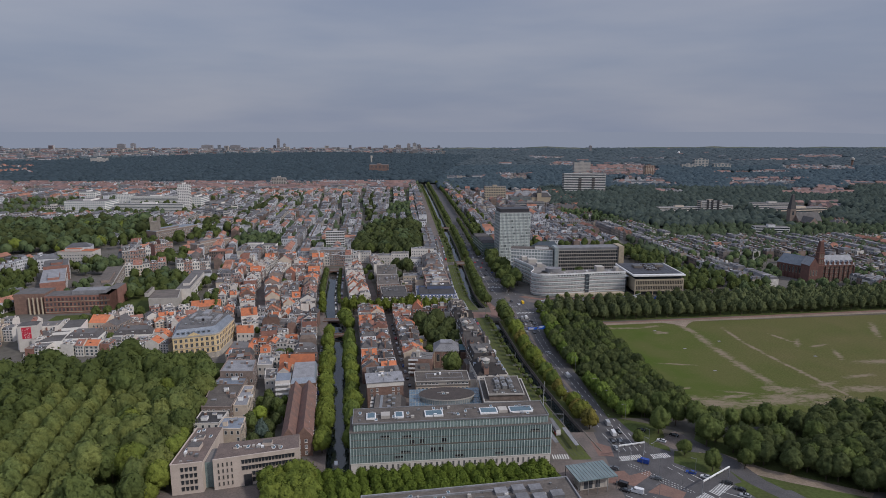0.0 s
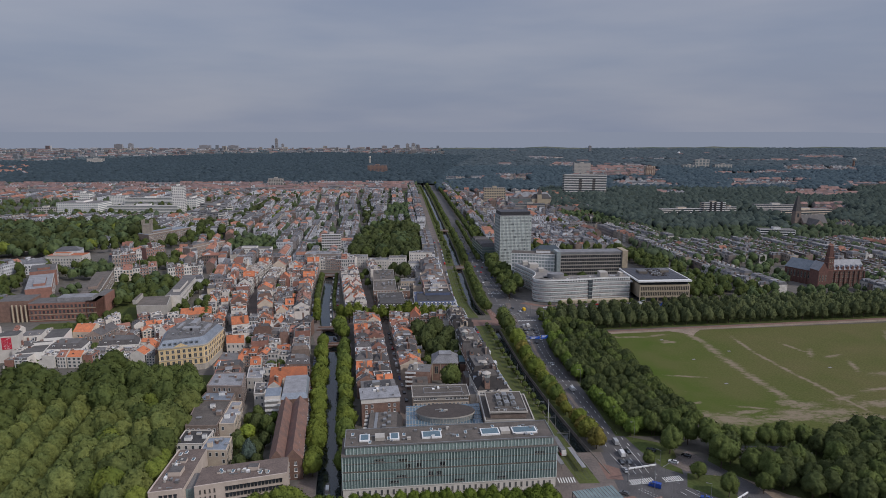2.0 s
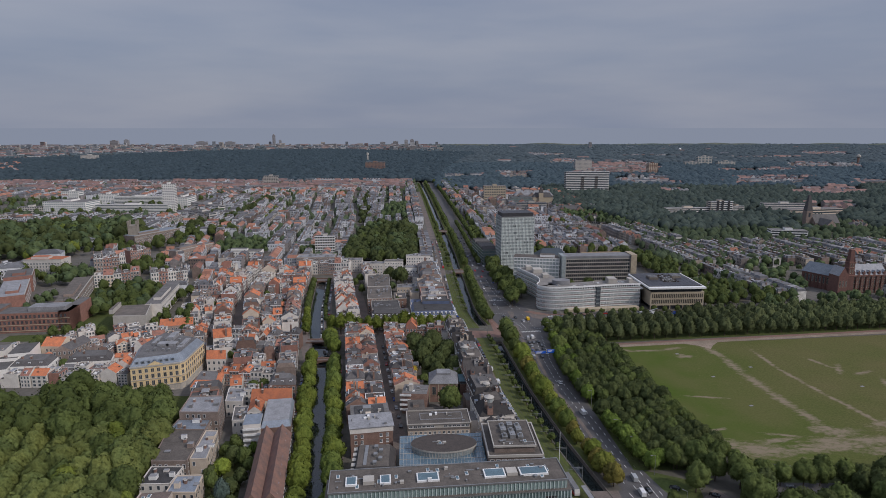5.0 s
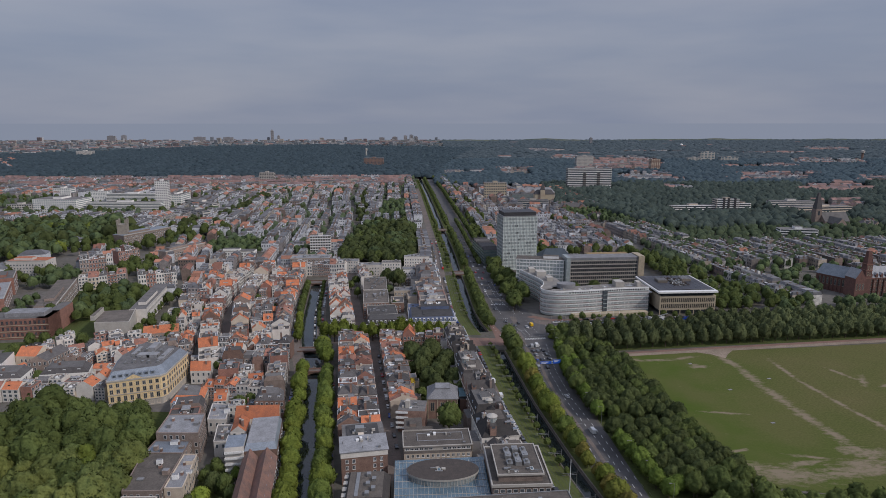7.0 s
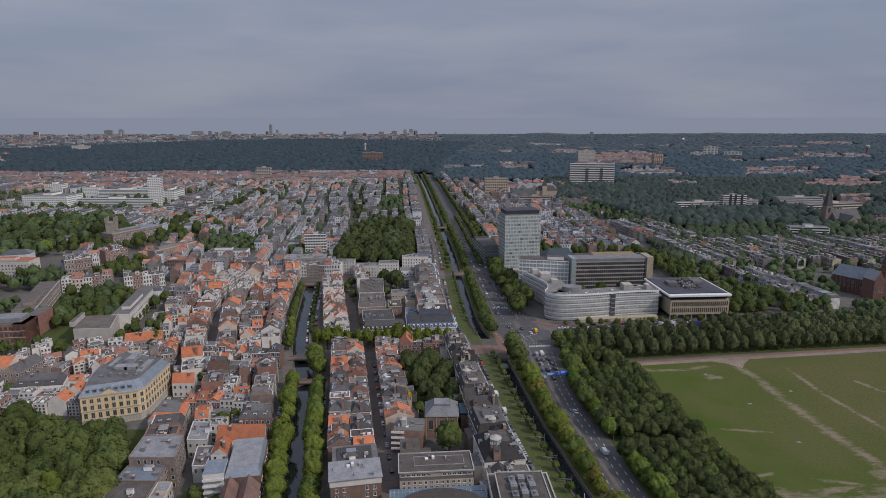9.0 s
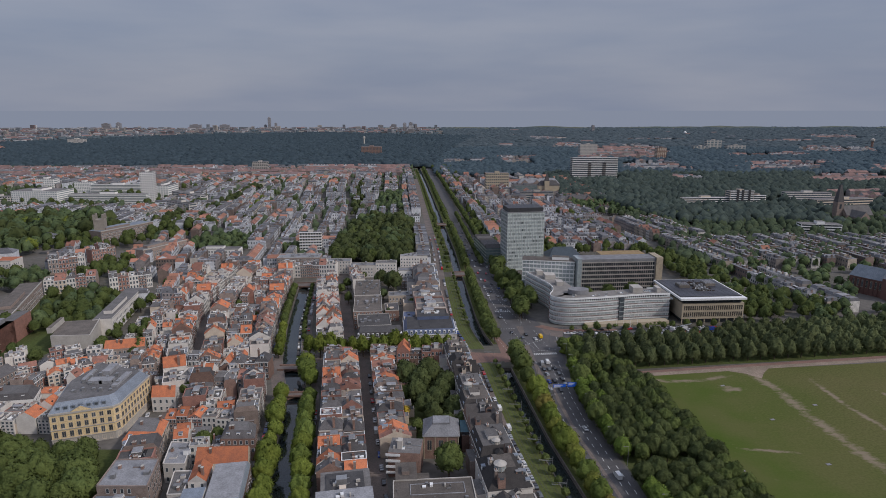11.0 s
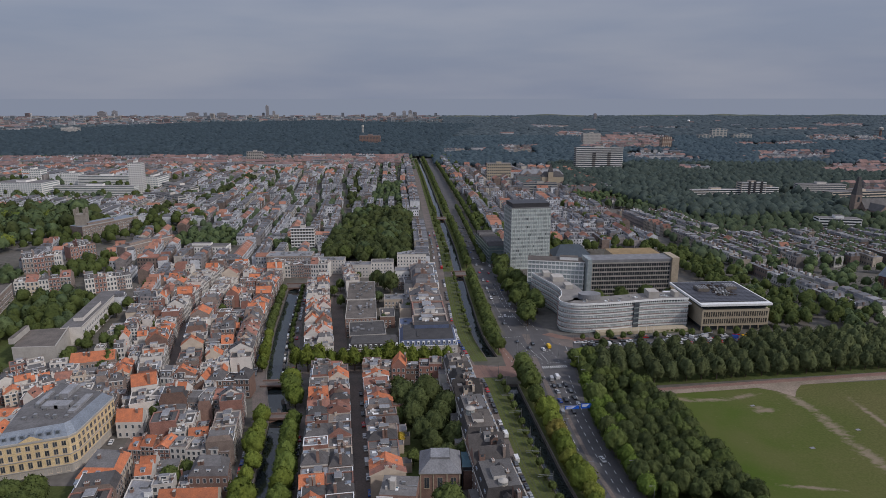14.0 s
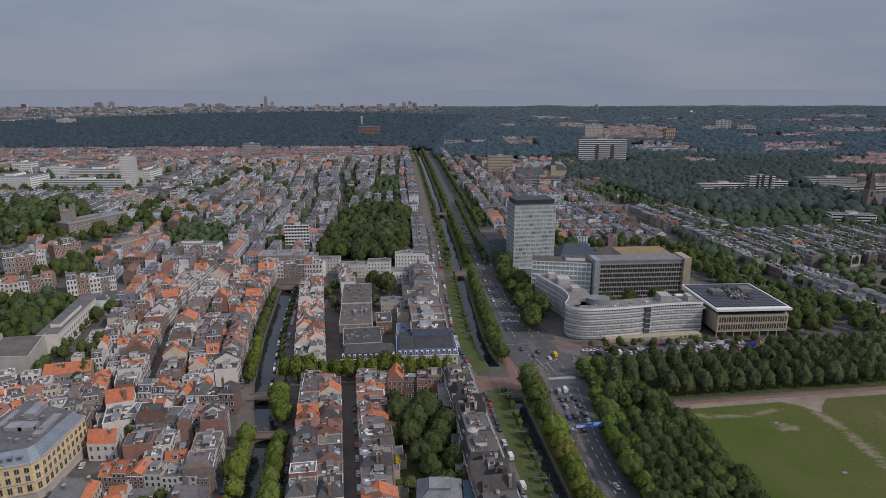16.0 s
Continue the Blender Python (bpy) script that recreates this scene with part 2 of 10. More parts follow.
def wear(m, ellipses):
    """Bare earth on the meadow: a broken noise that is strongest inside the given worn spots (x, y, rx, ry, turn)."""
    t = m.node_tree
    n, l = t.nodes, t.links
    g = n.new("ShaderNodeNewGeometry")
    nz = n.new("ShaderNodeTexNoise")
    nz.inputs["Scale"].default_value, nz.inputs["Detail"].default_value = 0.33, 9
    nz.inputs["Roughness"].default_value = 0.66
    drawn = n.new("ShaderNodeMapping")
    drawn.inputs["Scale"].default_value = (0.62, 1.35, 1.0)
    l.new(g.outputs["Position"], drawn.inputs[0])
    l.new(drawn.outputs[0], nz.inputs["Vector"])
    total = None
    for x, y, rx, ry, turn in ellipses:
        mpn = n.new("ShaderNodeMapping")
        mpn.vector_type = 'TEXTURE'
        mpn.inputs["Location"].default_value = (x, y, 0)
        mpn.inputs["Rotation"].default_value = (0, 0, radians(turn))
        mpn.inputs["Scale"].default_value = (rx, ry, 50)
        l.new(g.outputs["Position"], mpn.inputs[0])
        ln = n.new("ShaderNodeVectorMath")
        ln.operation = 'LENGTH'
        l.new(mpn.outputs[0], ln.inputs[0])
        r = n.new("ShaderNodeMapRange")
        r.inputs[1].default_value, r.inputs[2].default_value, r.inputs[3].default_value, r.inputs[4].default_value = 0.1, 1.25, 0.34, -0.05
        l.new(ln.outputs["Value"], r.inputs[0])
        if total is None:
            total = r.outputs[0]
        else:
            mxn = n.new("ShaderNodeMath")
            mxn.operation = 'MAXIMUM'
            l.new(total, mxn.inputs[0])
            l.new(r.outputs[0], mxn.inputs[1])
            total = mxn.outputs[0]
    ad = n.new("ShaderNodeMath")
    l.new(nz.outputs[0], ad.inputs[0])
    l.new(total, ad.inputs[1])
    fr = n.new("ShaderNodeMapRange")
    fr.inputs[1].default_value, fr.inputs[2].default_value, fr.inputs[3].default_value, fr.inputs[4].default_value = 0.58, 0.83, 0.0, 0.88
    l.new(ad.outputs[0], fr.inputs[0])
    b = n["Principled BSDF"]
    src = b.inputs["Base Color"].links[0].from_socket
    mx = n.new("ShaderNodeMix")
    mx.data_type = 'RGBA'
    l.new(fr.outputs[0], mx.inputs[0])
    l.new(src, mx.inputs[6])
    mx.inputs[7].default_value = (0.215, 0.172, 0.125, 1)
    # one half of the meadow was mown and watered later: fresher green
    sx = n.new("ShaderNodeSeparateXYZ")
    l.new(g.outputs["Position"], sx.inputs[0])
    wob = n.new("ShaderNodeMath")
    wob.operation = 'MULTIPLY_ADD'
    wob.inputs[1].default_value = 46.0
    l.new(nz.outputs[0], wob.inputs[0])
    l.new(sx.outputs["X"], wob.inputs[2])
    fresh = n.new("ShaderNodeMapRange")
    fresh.inputs[1].default_value, fresh.inputs[2].default_value, fresh.inputs[3].default_value, fresh.inputs[4].default_value = 168.0, 258.0, 0.92, 0.0
    l.new(wob.outputs[0], fresh.inputs[0])
    gm = n.new("ShaderNodeMix")
    gm.data_type = 'RGBA'
    l.new(fresh.outputs[0], gm.inputs[0])
    l.new(src, gm.inputs[6])
    st = n.new("ShaderNodeTexNoise")
    st.inputs["Scale"].default_value, st.inputs["Detail"].default_value = 0.035, 8
    l.new(g.outputs["Position"], st.inputs["Vector"])
    sr = n.new("ShaderNodeMapRange")
    sr.inputs[1].default_value, sr.inputs[2].default_value = 0.38, 0.64
    l.new(st.outputs[0], sr.inputs[0])
    tone = n.new("ShaderNodeMix")
    tone.data_type = 'RGBA'
    tone.inputs[6].default_value, tone.inputs[7].default_value = (0.056, 0.090, 0.014, 1), (0.084, 0.096, 0.029, 1)
    l.new(sr.outputs[0], tone.inputs[0])
    l.new(tone.outputs[2], gm.inputs[7])
    l.new(gm.outputs[2], mx.inputs[6])
    l.new(mx.outputs[2], b.inputs["Base Color"])


# ---- mesh and thing helpers ----
class MB:
    """Collects faces; at() turns and shifts what follows."""

    def __init__(self):
        self.v, self.f, self.m = [], [], []
        self.at()

    def at(self, x=0.0, y=0.0, deg=0.0, z=0.0):
        self.o = (x, y, z)
        self.c, self.s = math.cos(radians(deg)), math.sin(radians(deg))
        return self

    def face(self, pts, mi=0):
        k = len(self.v)
        ox, oy, oz = self.o
        for x, y, z in pts:
            self.v.append((ox + x * self.c - y * self.s, oy + x * self.s + y * self.c, oz + z))
        self.f.append(tuple(range(k, k + len(pts))))
        self.m.append(mi)

    def box(self, x0, x1, y0, y1, z0, z1, mi=0, top=None, bottom=False):
        self.prism([(x0, y0), (x1, y0), (x1, y1), (x0, y1)], z0, z1, mi, top, bottom)

    def prism(self, poly, z0, z1, mi=0, top=None, bottom=False, inset=0.0):
        """A counter-clockwise outline raised from z0 to z1; inset draws its top in towards the middle."""
        n = len(poly)
        cx, cy = sum(q[0] for q in poly) / n, sum(q[1] for q in poly) / n
        up = poly
        if inset:
            up = []
            for x, y in poly:
                d = math.hypot(x - cx, y - cy)
                up.append((x + (cx - x) * inset / d, y + (cy - y) * inset / d))
        for i in range(n):
            j = (i + 1) % n
            self.face([(*poly[i], z0), (*poly[j], z0), (*up[j], z1), (*up[i], z1)], mi)
        self.face([(*q, z1) for q in up], mi if top is None else top)
        if bottom:
            self.face([(*q, z0) for q in reversed(poly)], mi)

    def gable(self, x0, x1, y0, y1, z, h, along_x=True, mi=0, wall=None, over=0.25, hip=0.0):
        """A pitched roof over a rectangle, with its ridge along x or y; wall: the index of the gable triangles."""
        wall = mi if wall is None else wall
        if along_x:
            r0, r1, ym = x0 + hip, x1 - hip, (y0 + y1) / 2
            e0, e1 = x0 - (over if hip else 0), x1 + (over if hip else 0)
            self.face([(e0, y0 - over, z), (e1, y0 - over, z), (r1, ym, z + h), (r0, ym, z + h)], mi)
            self.face([(e1, y1 + over, z), (e0, y1 + over, z), (r0, ym, z + h), (r1, ym, z + h)], mi)
            self.face([(e0, y1 + over, z), (e0, y0 - over, z), (r0, ym, z + h)], mi if hip else wall)
            self.face([(e1, y0 - over, z), (e1, y1 + over, z), (r1, ym, z + h)], mi if hip else wall)
        else:
            r0, r1, xm = y0 + hip, y1 - hip, (x0 + x1) / 2
            e0, e1 = y0 - (over if hip else 0), y1 + (over if hip else 0)
            self.face([(x1 + over, e0, z), (x1 + over, e1, z), (xm, r1, z + h), (xm, r0, z + h)], mi)
            self.face([(x0 - over, e1, z), (x0 - over, e0, z), (xm, r0, z + h), (xm, r1, z + h)], mi)
            self.face([(x0 - over, e0, z), (x1 + over, e0, z), (xm, r0, z + h)], mi if hip else wall)
            self.face([(x1 + over, e1, z), (x0 - over, e1, z), (xm, r1, z + h)], mi if hip else wall)

    def tube(self, x, y, z0, z1, r0, r1=None, n=8, mi=0):
        r1 = r0 if r1 is None else r1
        lo = [(x + r0 * math.cos(2 * math.pi * i / n), y + r0 * math.sin(2 * math.pi * i / n), z0) for i in range(n)]
        hi = [(x + r1 * math.cos(2 * math.pi * i / n), y + r1 * math.sin(2 * math.pi * i / n), z1) for i in range(n)]
        for i in range(n):
            j = (i + 1) % n
            self.face([lo[i], lo[j], hi[j], hi[i]], mi)
        self.face(hi, mi)

    def pane(self, xc, z, w, h, y=0.0, out=-1, fi=0, gi=1):
        """A window on the wall y: a frame that stands proud and a glass set back in it. out: -1 faces -y, 1 faces +y."""
        a, b, f = xc - w / 2, xc + w / 2, 0.12
        yo, yi = y + out * 0.10, y + out * 0.04
        ring_o = [(a - f, z - f), (b + f, z - f), (b + f, z + h + f), (a - f, z + h + f)]
        ring_i = [(a, z), (b, z), (b, z + h), (a, z + h)]
        for i in range(4):
            j = (i + 1) % 4
            q = [(*ring_o[i],), (*ring_o[j],), (*ring_i[j],), (*ring_i[i],)]
            p = [(u, yo, w2) for u, w2 in q]
            self.face(p if out < 0 else p[::-1], fi)
        p = [(u, yi, w2) for u, w2 in ring_i]
        self.face(p if out < 0 else p[::-1], gi)

    def mesh(self, name, mats, smooth=False):
        me = bpy.data.meshes.new(name)
        me.from_pydata(self.v, [], self.f)
        for q in mats:
            me.materials.append(q)
        me.polygons.foreach_set("material_index", self.m)
        if smooth:
            me.polygons.foreach_set("use_smooth", [True] * len(self.f))
        me.update()
        return me


def thing(name, mb, mats, label="", category="", group="", kind="", m=None, smooth=False):
    ob = new(name, mb.mesh(name, mats, smooth) if mb else None)
    if m is not None:
        ob.matrix_basis = m
    return tagged(ob, label, category, group, kind)


def part(name, mb, mats, parent, label="", kind="", smooth=False):
    me = mb.mesh(name, mats, smooth) if isinstance(mb, MB) else mb
    ob = new(name, me)
    ob.parent = parent
    return tagged(ob, label, kind=kind)


class Joined:
    """Gathers many like things, each with its own pose, into one mesh; no: the normals of rounded ones."""

    def __init__(self):
        self.v, self.f, self.m, self.mats, self.n, self.no = [], [], [], [], 0, []

    def add(self, verts, faces, index, mats, m, no=None):
        a = np.asarray(verts, float)
        mm = np.array(m)
        self.v.append(a @ mm[:3, :3].T + mm[:3, 3])
        if no is not None:
            q = no @ mm[:3, :3].T
            self.no.append(q / np.linalg.norm(q, axis=1, keepdims=True))
        slot = []
        for q in mats:
            if q not in self.mats:
                self.mats.append(q)
            slot.append(self.mats.index(q))
        k = self.n
        self.f += [[i + k for i in f] for f in faces]
        self.m += [slot[i] for i in index]
        self.n += len(a)

    def done(self, name, label, category):
        if not self.v:
            return
        me = bpy.data.meshes.new(name)
        me.from_pydata(np.concatenate(self.v).tolist(), [], self.f)
        for q in self.mats:
            me.materials.append(q)
        me.polygons.foreach_set("material_index", self.m)
        if self.no:
            me.polygons.foreach_set("use_smooth", [True] * len(self.f))
            me.update()
            me.normals_split_custom_set_from_vertices(np.concatenate(self.no).tolist())
        me.update()
        tagged(new(name, me), label, category, kind="stuff")


def line(points, y):
    """x on a polyline given as (y, x) pairs."""
    pts = points
    if y <= pts[0][0]:
        (a, u), (b, w) = pts[0], pts[1]
    elif y >= pts[-1][0]:
        (a, u), (b, w) = pts[-2], pts[-1]
    else:
        for i in range(len(pts) - 1):
            if pts[i][0] <= y <= pts[i + 1][0]:
                (a, u), (b, w) = pts[i], pts[i + 1]
                break
    return u + (w - u) * (y - a) / (b - a)


# ---- the plan: centre lines as (y, x) ----
AVENUE_CANAL = [(256, 84.5), (268, 82.5), (308, 76), (335, 72), (389, 66), (470, 61), (530, 51), (561, 49), (669, 48), (778, 48), (895, 45), (1360, 33), (1750, 20)]
OLD_CANAL = [(225, -33), (312, -42), (374, -49.8), (440, -56.5), (490, -69.4), (559, -79), (661, -88.5)]
ROAD_L = [(200, 100), (283, 90), (320, 84), (345, 83), (391, 78), (430, 77), (477, 77), (545, 68), (600, 66), (700, 64), (895, 61), (1360, 49), (1750, 36)]
ROAD_R = [(200, 128), (283, 109), (320, 102), (391, 95), (430, 95), (477, 100), (545, 98), (600, 82), (700, 80), (895, 77), (1360, 64), (1750, 50)]
FIELD_L = [(300, 152), (325, 144), (391, 143), (455, 138.5)]


def front(y):
    return line(AVENUE_CANAL, y) - 21.5


def strip(mb, fl, fr, y0, y1, z, step=12.0, mi=0):
    """A ribbon of ground between two lines."""
    n = max(1, int((y1 - y0) / step))
    ys = [y0 + (y1 - y0) * i / n for i in range(n + 1)]
    for a, b in zip(ys[:-1], ys[1:]):
        mb.face([(fl(a), a, z), (fr(a), a, z), (fr(b), b, z), (fl(b), b, z)], mi)

# ---- ground, canals, roads, field ----
gb = MB()
cuts = sorted({-900.0, 225.0, 266.0, 470.0, 506.0, 661.0, 1750.0, 2600.0, 3600.0, 4700.0} | {float(y) for y in range(250, 1750, 20)})
for a, b in zip(cuts[:-1], cuts[1:]):
    mid = (a + b) / 2
    edges = [(lambda y: -5200.0)]
    if 225 < mid < 661:
        edges += [lambda y: line(OLD_CANAL, y) - 5.4, lambda y: line(OLD_CANAL, y) + 5.4]
    if 266 < mid < 470 or 506 < mid < 1750:
        edges += [lambda y: line(AVENUE_CANAL, y) - 3.4, lambda y: line(AVENUE_CANAL, y) + 3.4]
    edges += [(lambda y: 5200.0)]
    for e, f in zip(edges[::2], edges[1::2]):
        gb.face([(e(a), a, 0), (f(a), a, 0), (f(b), b, 0), (e(b), b, 0)])
thing("ground", gb, [CITYGROUND], "flat city ground of paving, yards and verges", "ground", kind="structure")


def canal(name, pts, half, y0, y1, label):
    w = MB()
    strip(w, lambda y: line(pts, y) - half, lambda y: line(pts, y) + half, y0, y1, -1.7)
    water = thing(name, w, [WATER], label, "canal", kind="structure")
    for side in (-1, 1):
        q = MB()
        n = int((y1 - y0) / 15)
        ys = [y0 + (y1 - y0) * i / n for i in range(n + 1)]
        for a, b in zip(ys[:-1], ys[1:]):
            xa, xb = line(pts, a) + side * half, line(pts, b) + side * half
            p = [(xa, a, -2.4), (xb, b, -2.4), (xb, b, 0.0), (xa, a, 0.0)]
            q.face(p if side > 0 else p[::-1])
            o = side * 0.5
            q.face([(xa, a, 0.25), (xa + o, a, 0.25), (xb + o, b, 0.25), (xb, b, 0.25)][::side])
            q.face([(xa, a, 0), (xb, b, 0), (xb, b, 0.25), (xa, a, 0.25)][::side])
            q.face([(xa + o, a, 0), (xa + o, a, 0.25), (xb + o, b, 0.25), (xb + o, b, 0)][::side])
        part("quay_wall", q, [STONE], water, "dark brick quay wall with a stone cap")
    e = MB()
    for y, s in ((y0, 1), (y1, -1)):
        c = line(pts, y)
        e.face([(c - half, y, -2.4), (c + half, y, -2.4), (c + half, y, 0), (c - half, y, 0)][::-s])
    part("end_wall", e, [STONE], water)


canal("canal_old", OLD_CANAL, 5.4, 225, 661, "dark still water of the old city canal")
canal("canal_avenue", AVENUE_CANAL, 3.4, 266, 470, "narrow dark water of the avenue canal")
canal("canal_avenue_far", AVENUE_CANAL, 3.4, 506, 1750, "narrow dark water of the avenue canal")

rd = MB()
strip(rd, lambda y: line(ROAD_L, y), lambda y: line(ROAD_R, y), 215, 1750, 0.03)
rd.face([(68, 484, 0.02), (125, 488, 0.02), (122, 538, 0.02), (63, 540, 0.02)])
rd.face([(84, 205, 0.02), (175, 205, 0.02), (150, 262, 0.02), (112, 285, 0.02), (88, 285, 0.02)])
rd.face([(100, 520, 0.024), (330, 527, 0.024), (330, 536, 0.024), (100, 530, 0.024)])
rd.face([(150, 266, 0.06), (182, 264, 0.06), (184, 286, 0.06), (152, 288, 0.06)])
rd.face([(129, 285, 0.062), (146, 255, 0.062), (150, 238.7, 0.062), (158, 225, 0.062), (147, 225, 0.062), (141, 239, 0.062), (136, 254, 0.062), (126, 282, 0.062)][::-1])
thing("road", rd, [ASPHALT], "grey asphalt main road along the canal", "road", kind="structure")

pv = MB()
strip(pv, lambda y: front(y), lambda y: line(AVENUE_CANAL, y) - 13, 258, 1750, 0.025)
strip(pv, lambda y: line(OLD_CANAL, y) - 13.5, lambda y: line(OLD_CANAL, y) - 5.9, 245, 661, 0.025)
strip(pv, lambda y: line(OLD_CANAL, y) + 5.9, lambda y: line(OLD_CANAL, y) + 12, 265, 661, 0.025)
pv.face([(116, 274, 0.066), (121.4, 266.3, 0.066), (128.6, 267.8, 0.066), (134, 276, 0.066), (129.3, 284.2, 0.066)])
pv.face([(-140, 225, 0.012), (62, 225, 0.012), (62, 257, 0.012), (-140, 237, 0.012)])
pv.face([(62, 225, 0.012), (92, 225, 0.012), (98, 285, 0.012), (62, 285, 0.012)])
pv.face([(-60, 483, 0.02), (38, 480, 0.02), (36, 499, 0.02), (-60, 497, 0.02)])
DENNE = [(391, -112), (487, -127), (555, -143), (620, -150), (700, -153)]
strip(pv, lambda y: line(DENNE, y) - 5, lambda y: line(DENNE, y) + 5, 395, 700, 0.02)
MIDST = [(320, -5), (343, -7), (395, -14), (470, -23), (500, -33), (660, -57), (700, -61)]
strip(pv, lambda y: line(MIDST, y) - 4, lambda y: line(MIDST, y) + 4, 318, 700, 0.022)
for q in (((77, 479), (81.5, 479), (81.8, 505), (76.6, 506)), ((79.6, 524), (82.6, 524), (84, 540.5), (79, 542)), ((96.5, 524), (107, 517), (110, 530), (95.5, 535)), ((77.4, 440), (81.4, 439), (81.4, 474), (79.2, 475)), ((101, 506), (104.5, 505), (103, 513), (100, 512))):
    pv.face([(x, y, 0.1) for x, y in q])
thing("street_paving", pv, [PAVING], "brown brick paved streets between the houses", "pavement", kind="structure")

rp = MB()
rp.face([(38, 478, 0.04), (62, 480, 0.04), (66, 492, 0.04), (36, 496, 0.04)])
rp.face([(62, 478, 0.045), (71, 480, 0.045), (68.5, 500, 0.045), (64, 522, 0.045), (61, 545, 0.045), (58.6, 545, 0.045), (61.4, 512, 0.045), (61.6, 496, 0.045)])
for q in (((81, 247), (91.5, 249), (92.7, 245), (103, 248.5), (102.7, 245.4), (92.4, 236.8), (80, 240)), ((84, 262), (91, 261), (92, 270), (84, 276)), ((96, 232), (108, 226), (112, 231), (104, 238))):
    rp.face([(x, y, 0.04) for x, y in q][::-1])
rp.face([(92, 540, 0.04), (108, 528, 0.04), (150, 530, 0.04), (148, 533, 0.04), (110, 534, 0.04), (98, 543, 0.04)])
rp.face([(82, 640, 0.04), (86, 640, 0.04), (84, 760, 0.04), (80, 760, 0.04)])
thing("cycle_path", rp, [REDPATH], "red brick cycle path at the crossing", "path", kind="structure")

tg = MB()
for y0, y1 in ((259, 478), (500, 676), (692, 1700)):
    strip(tg, lambda y: line(AVENUE_CANAL, y) - 13, lambda y: line(AVENUE_CANAL, y) - 4, y0, y1, 0.06)
strip(tg, lambda y: line(AVENUE_CANAL, y) + 4, lambda y: line(ROAD_L, y) - 1.5, 300, 470, 0.06)
strip(tg, lambda y: line(AVENUE_CANAL, y) + 4, lambda y: line(ROAD_L, y) - 1.5, 545, 1700, 0.06)
strip(tg, lambda y: line(AVENUE_CANAL, y) + 4, lambda y: line(AVENUE_CANAL, y) + 6.6, 508, 545, 0.06)
thing("grass_strip", tg, [surf("strip_grass", (0.088, 0.106, 0.036), 0.95, (0.074, 0.080, 0.032), 0.12, 0.8, 0.0, fine=0.9, spec=0.05)], "mown grass strip with tram tracks beside the canal", "grass", kind="structure")
tr = MB()
for off in (-11.3, -9.9, -7.7, -6.3):
    strip(tr, lambda y: line(AVENUE_CANAL, y) + off - 0.08, lambda y: line(AVENUE_CANAL, y) + off + 0.08, 262, 900, 0.085)
thing("tram_rails", tr, [DARKMETAL], "steel tram rails set into the grass strip", "tracks", kind="structure")

fd = MB()
fd.face([(136.5, 456, 0.05), (143, 391, 0.05), (145, 330, 0.05), (152, 306, 0.05), (198, 294, 0.05), (255, 308, 0.05), (420, 330, 0.05), (420, 476, 0.05)])
thing("field", fd, [FIELD], "large open meadow with worn bare patches", "field", kind="structure")
wear(FIELD, track([(203, 454), (207, 431), (206, 405), (207, 378), (209, 356), (211, 339), (214, 322)], 4.8)
     + track([(233, 442), (232, 412), (235, 389), (237, 372), (240, 357), (243, 338), (246, 320)], 2.5)
     + track([(138, 450), (152, 447), (170, 447), (186, 452)], 2.6)
     + [(166, 314, 27, 9, -4), (205, 317, 30, 8, 4), (238, 312, 34, 7, 0), (167, 373, 17, 1.6, -10), (181, 436, 6, 5, 0), (155, 321, 11, 6, -25), (163, 317, 14, 7, -10), (178, 323, 16, 3, 8), (190, 314, 20, 4, 0), (204, 322, 15, 5, 5), (226, 321, 22, 6, 0), (243, 338, 12, 4, 20), (186, 328, 12, 2, -15), (208, 333, 7, 7, 0), (240, 358, 8, 3, 95),
        (264, 421, 12, 2.5, 110), (270, 410, 12, 3, 60), (281, 403, 10, 2.5, 20), (283, 385, 14, 3, 70), (272, 349, 16, 3, 10), (346, 435, 26, 4, 60), (303, 372, 24, 5, 0), (262, 330, 30, 6, 0), (184, 435, 8, 3, 10), (216, 330, 14, 6, 0), (155, 335, 8, 1.6, 10)])
pt = MB()
pt.face([(128, 453, 0.08), (128, 459, 0.08), (254, 471, 0.08), (420, 487, 0.08), (420, 480, 0.08), (254, 465, 0.08)][::-1])
pt.face([(190, 460, 0.085), (206, 464, 0.085), (222, 466, 0.085), (211, 455, 0.085), (206, 448, 0.085), (200, 455, 0.085)][::-1])
pt.face([(130, 262, 0.05), (150, 242, 0.05), (185, 222, 0.05), (190, 227, 0.05), (156, 247, 0.05), (138, 266, 0.05)])
pt.face([(136, 458.2, 0.088), (136, 461, 0.088), (254, 472.5, 0.088), (420, 488.5, 0.088), (420, 484.6, 0.088), (254, 469, 0.088)][::-1], 1)
thing("sand_path", pt, [PALEPATH, REDPATH], "pale sandy walking path beside the meadow", "path", kind="structure")
gg = MB()
gg.face([(116.4, 254.4, 0.07), (129.6, 242.6, 0.07), (134.4, 245.5, 0.07), (135.3, 262, 0.07), (121, 265, 0.07)])
gg.face([(135, 236.4, 0.07), (139.3, 225.9, 0.07), (148.8, 225.4, 0.07), (140.9, 238, 0.07)])
gg.face([(160, 225, 0.07), (196, 205, 0.07), (205, 215, 0.07), (152, 240, 0.07)])
gg.face([(107, 285, 0.045), (112, 270, 0.045), (119, 264, 0.045), (124, 290, 0.045), (104, 300, 0.045)])
gg.face([(95, 445, 0.055), (140, 448, 0.055), (132, 464, 0.055), (420, 486, 0.055), (420, 520, 0.055), (112, 515, 0.055), (104, 500, 0.055)])
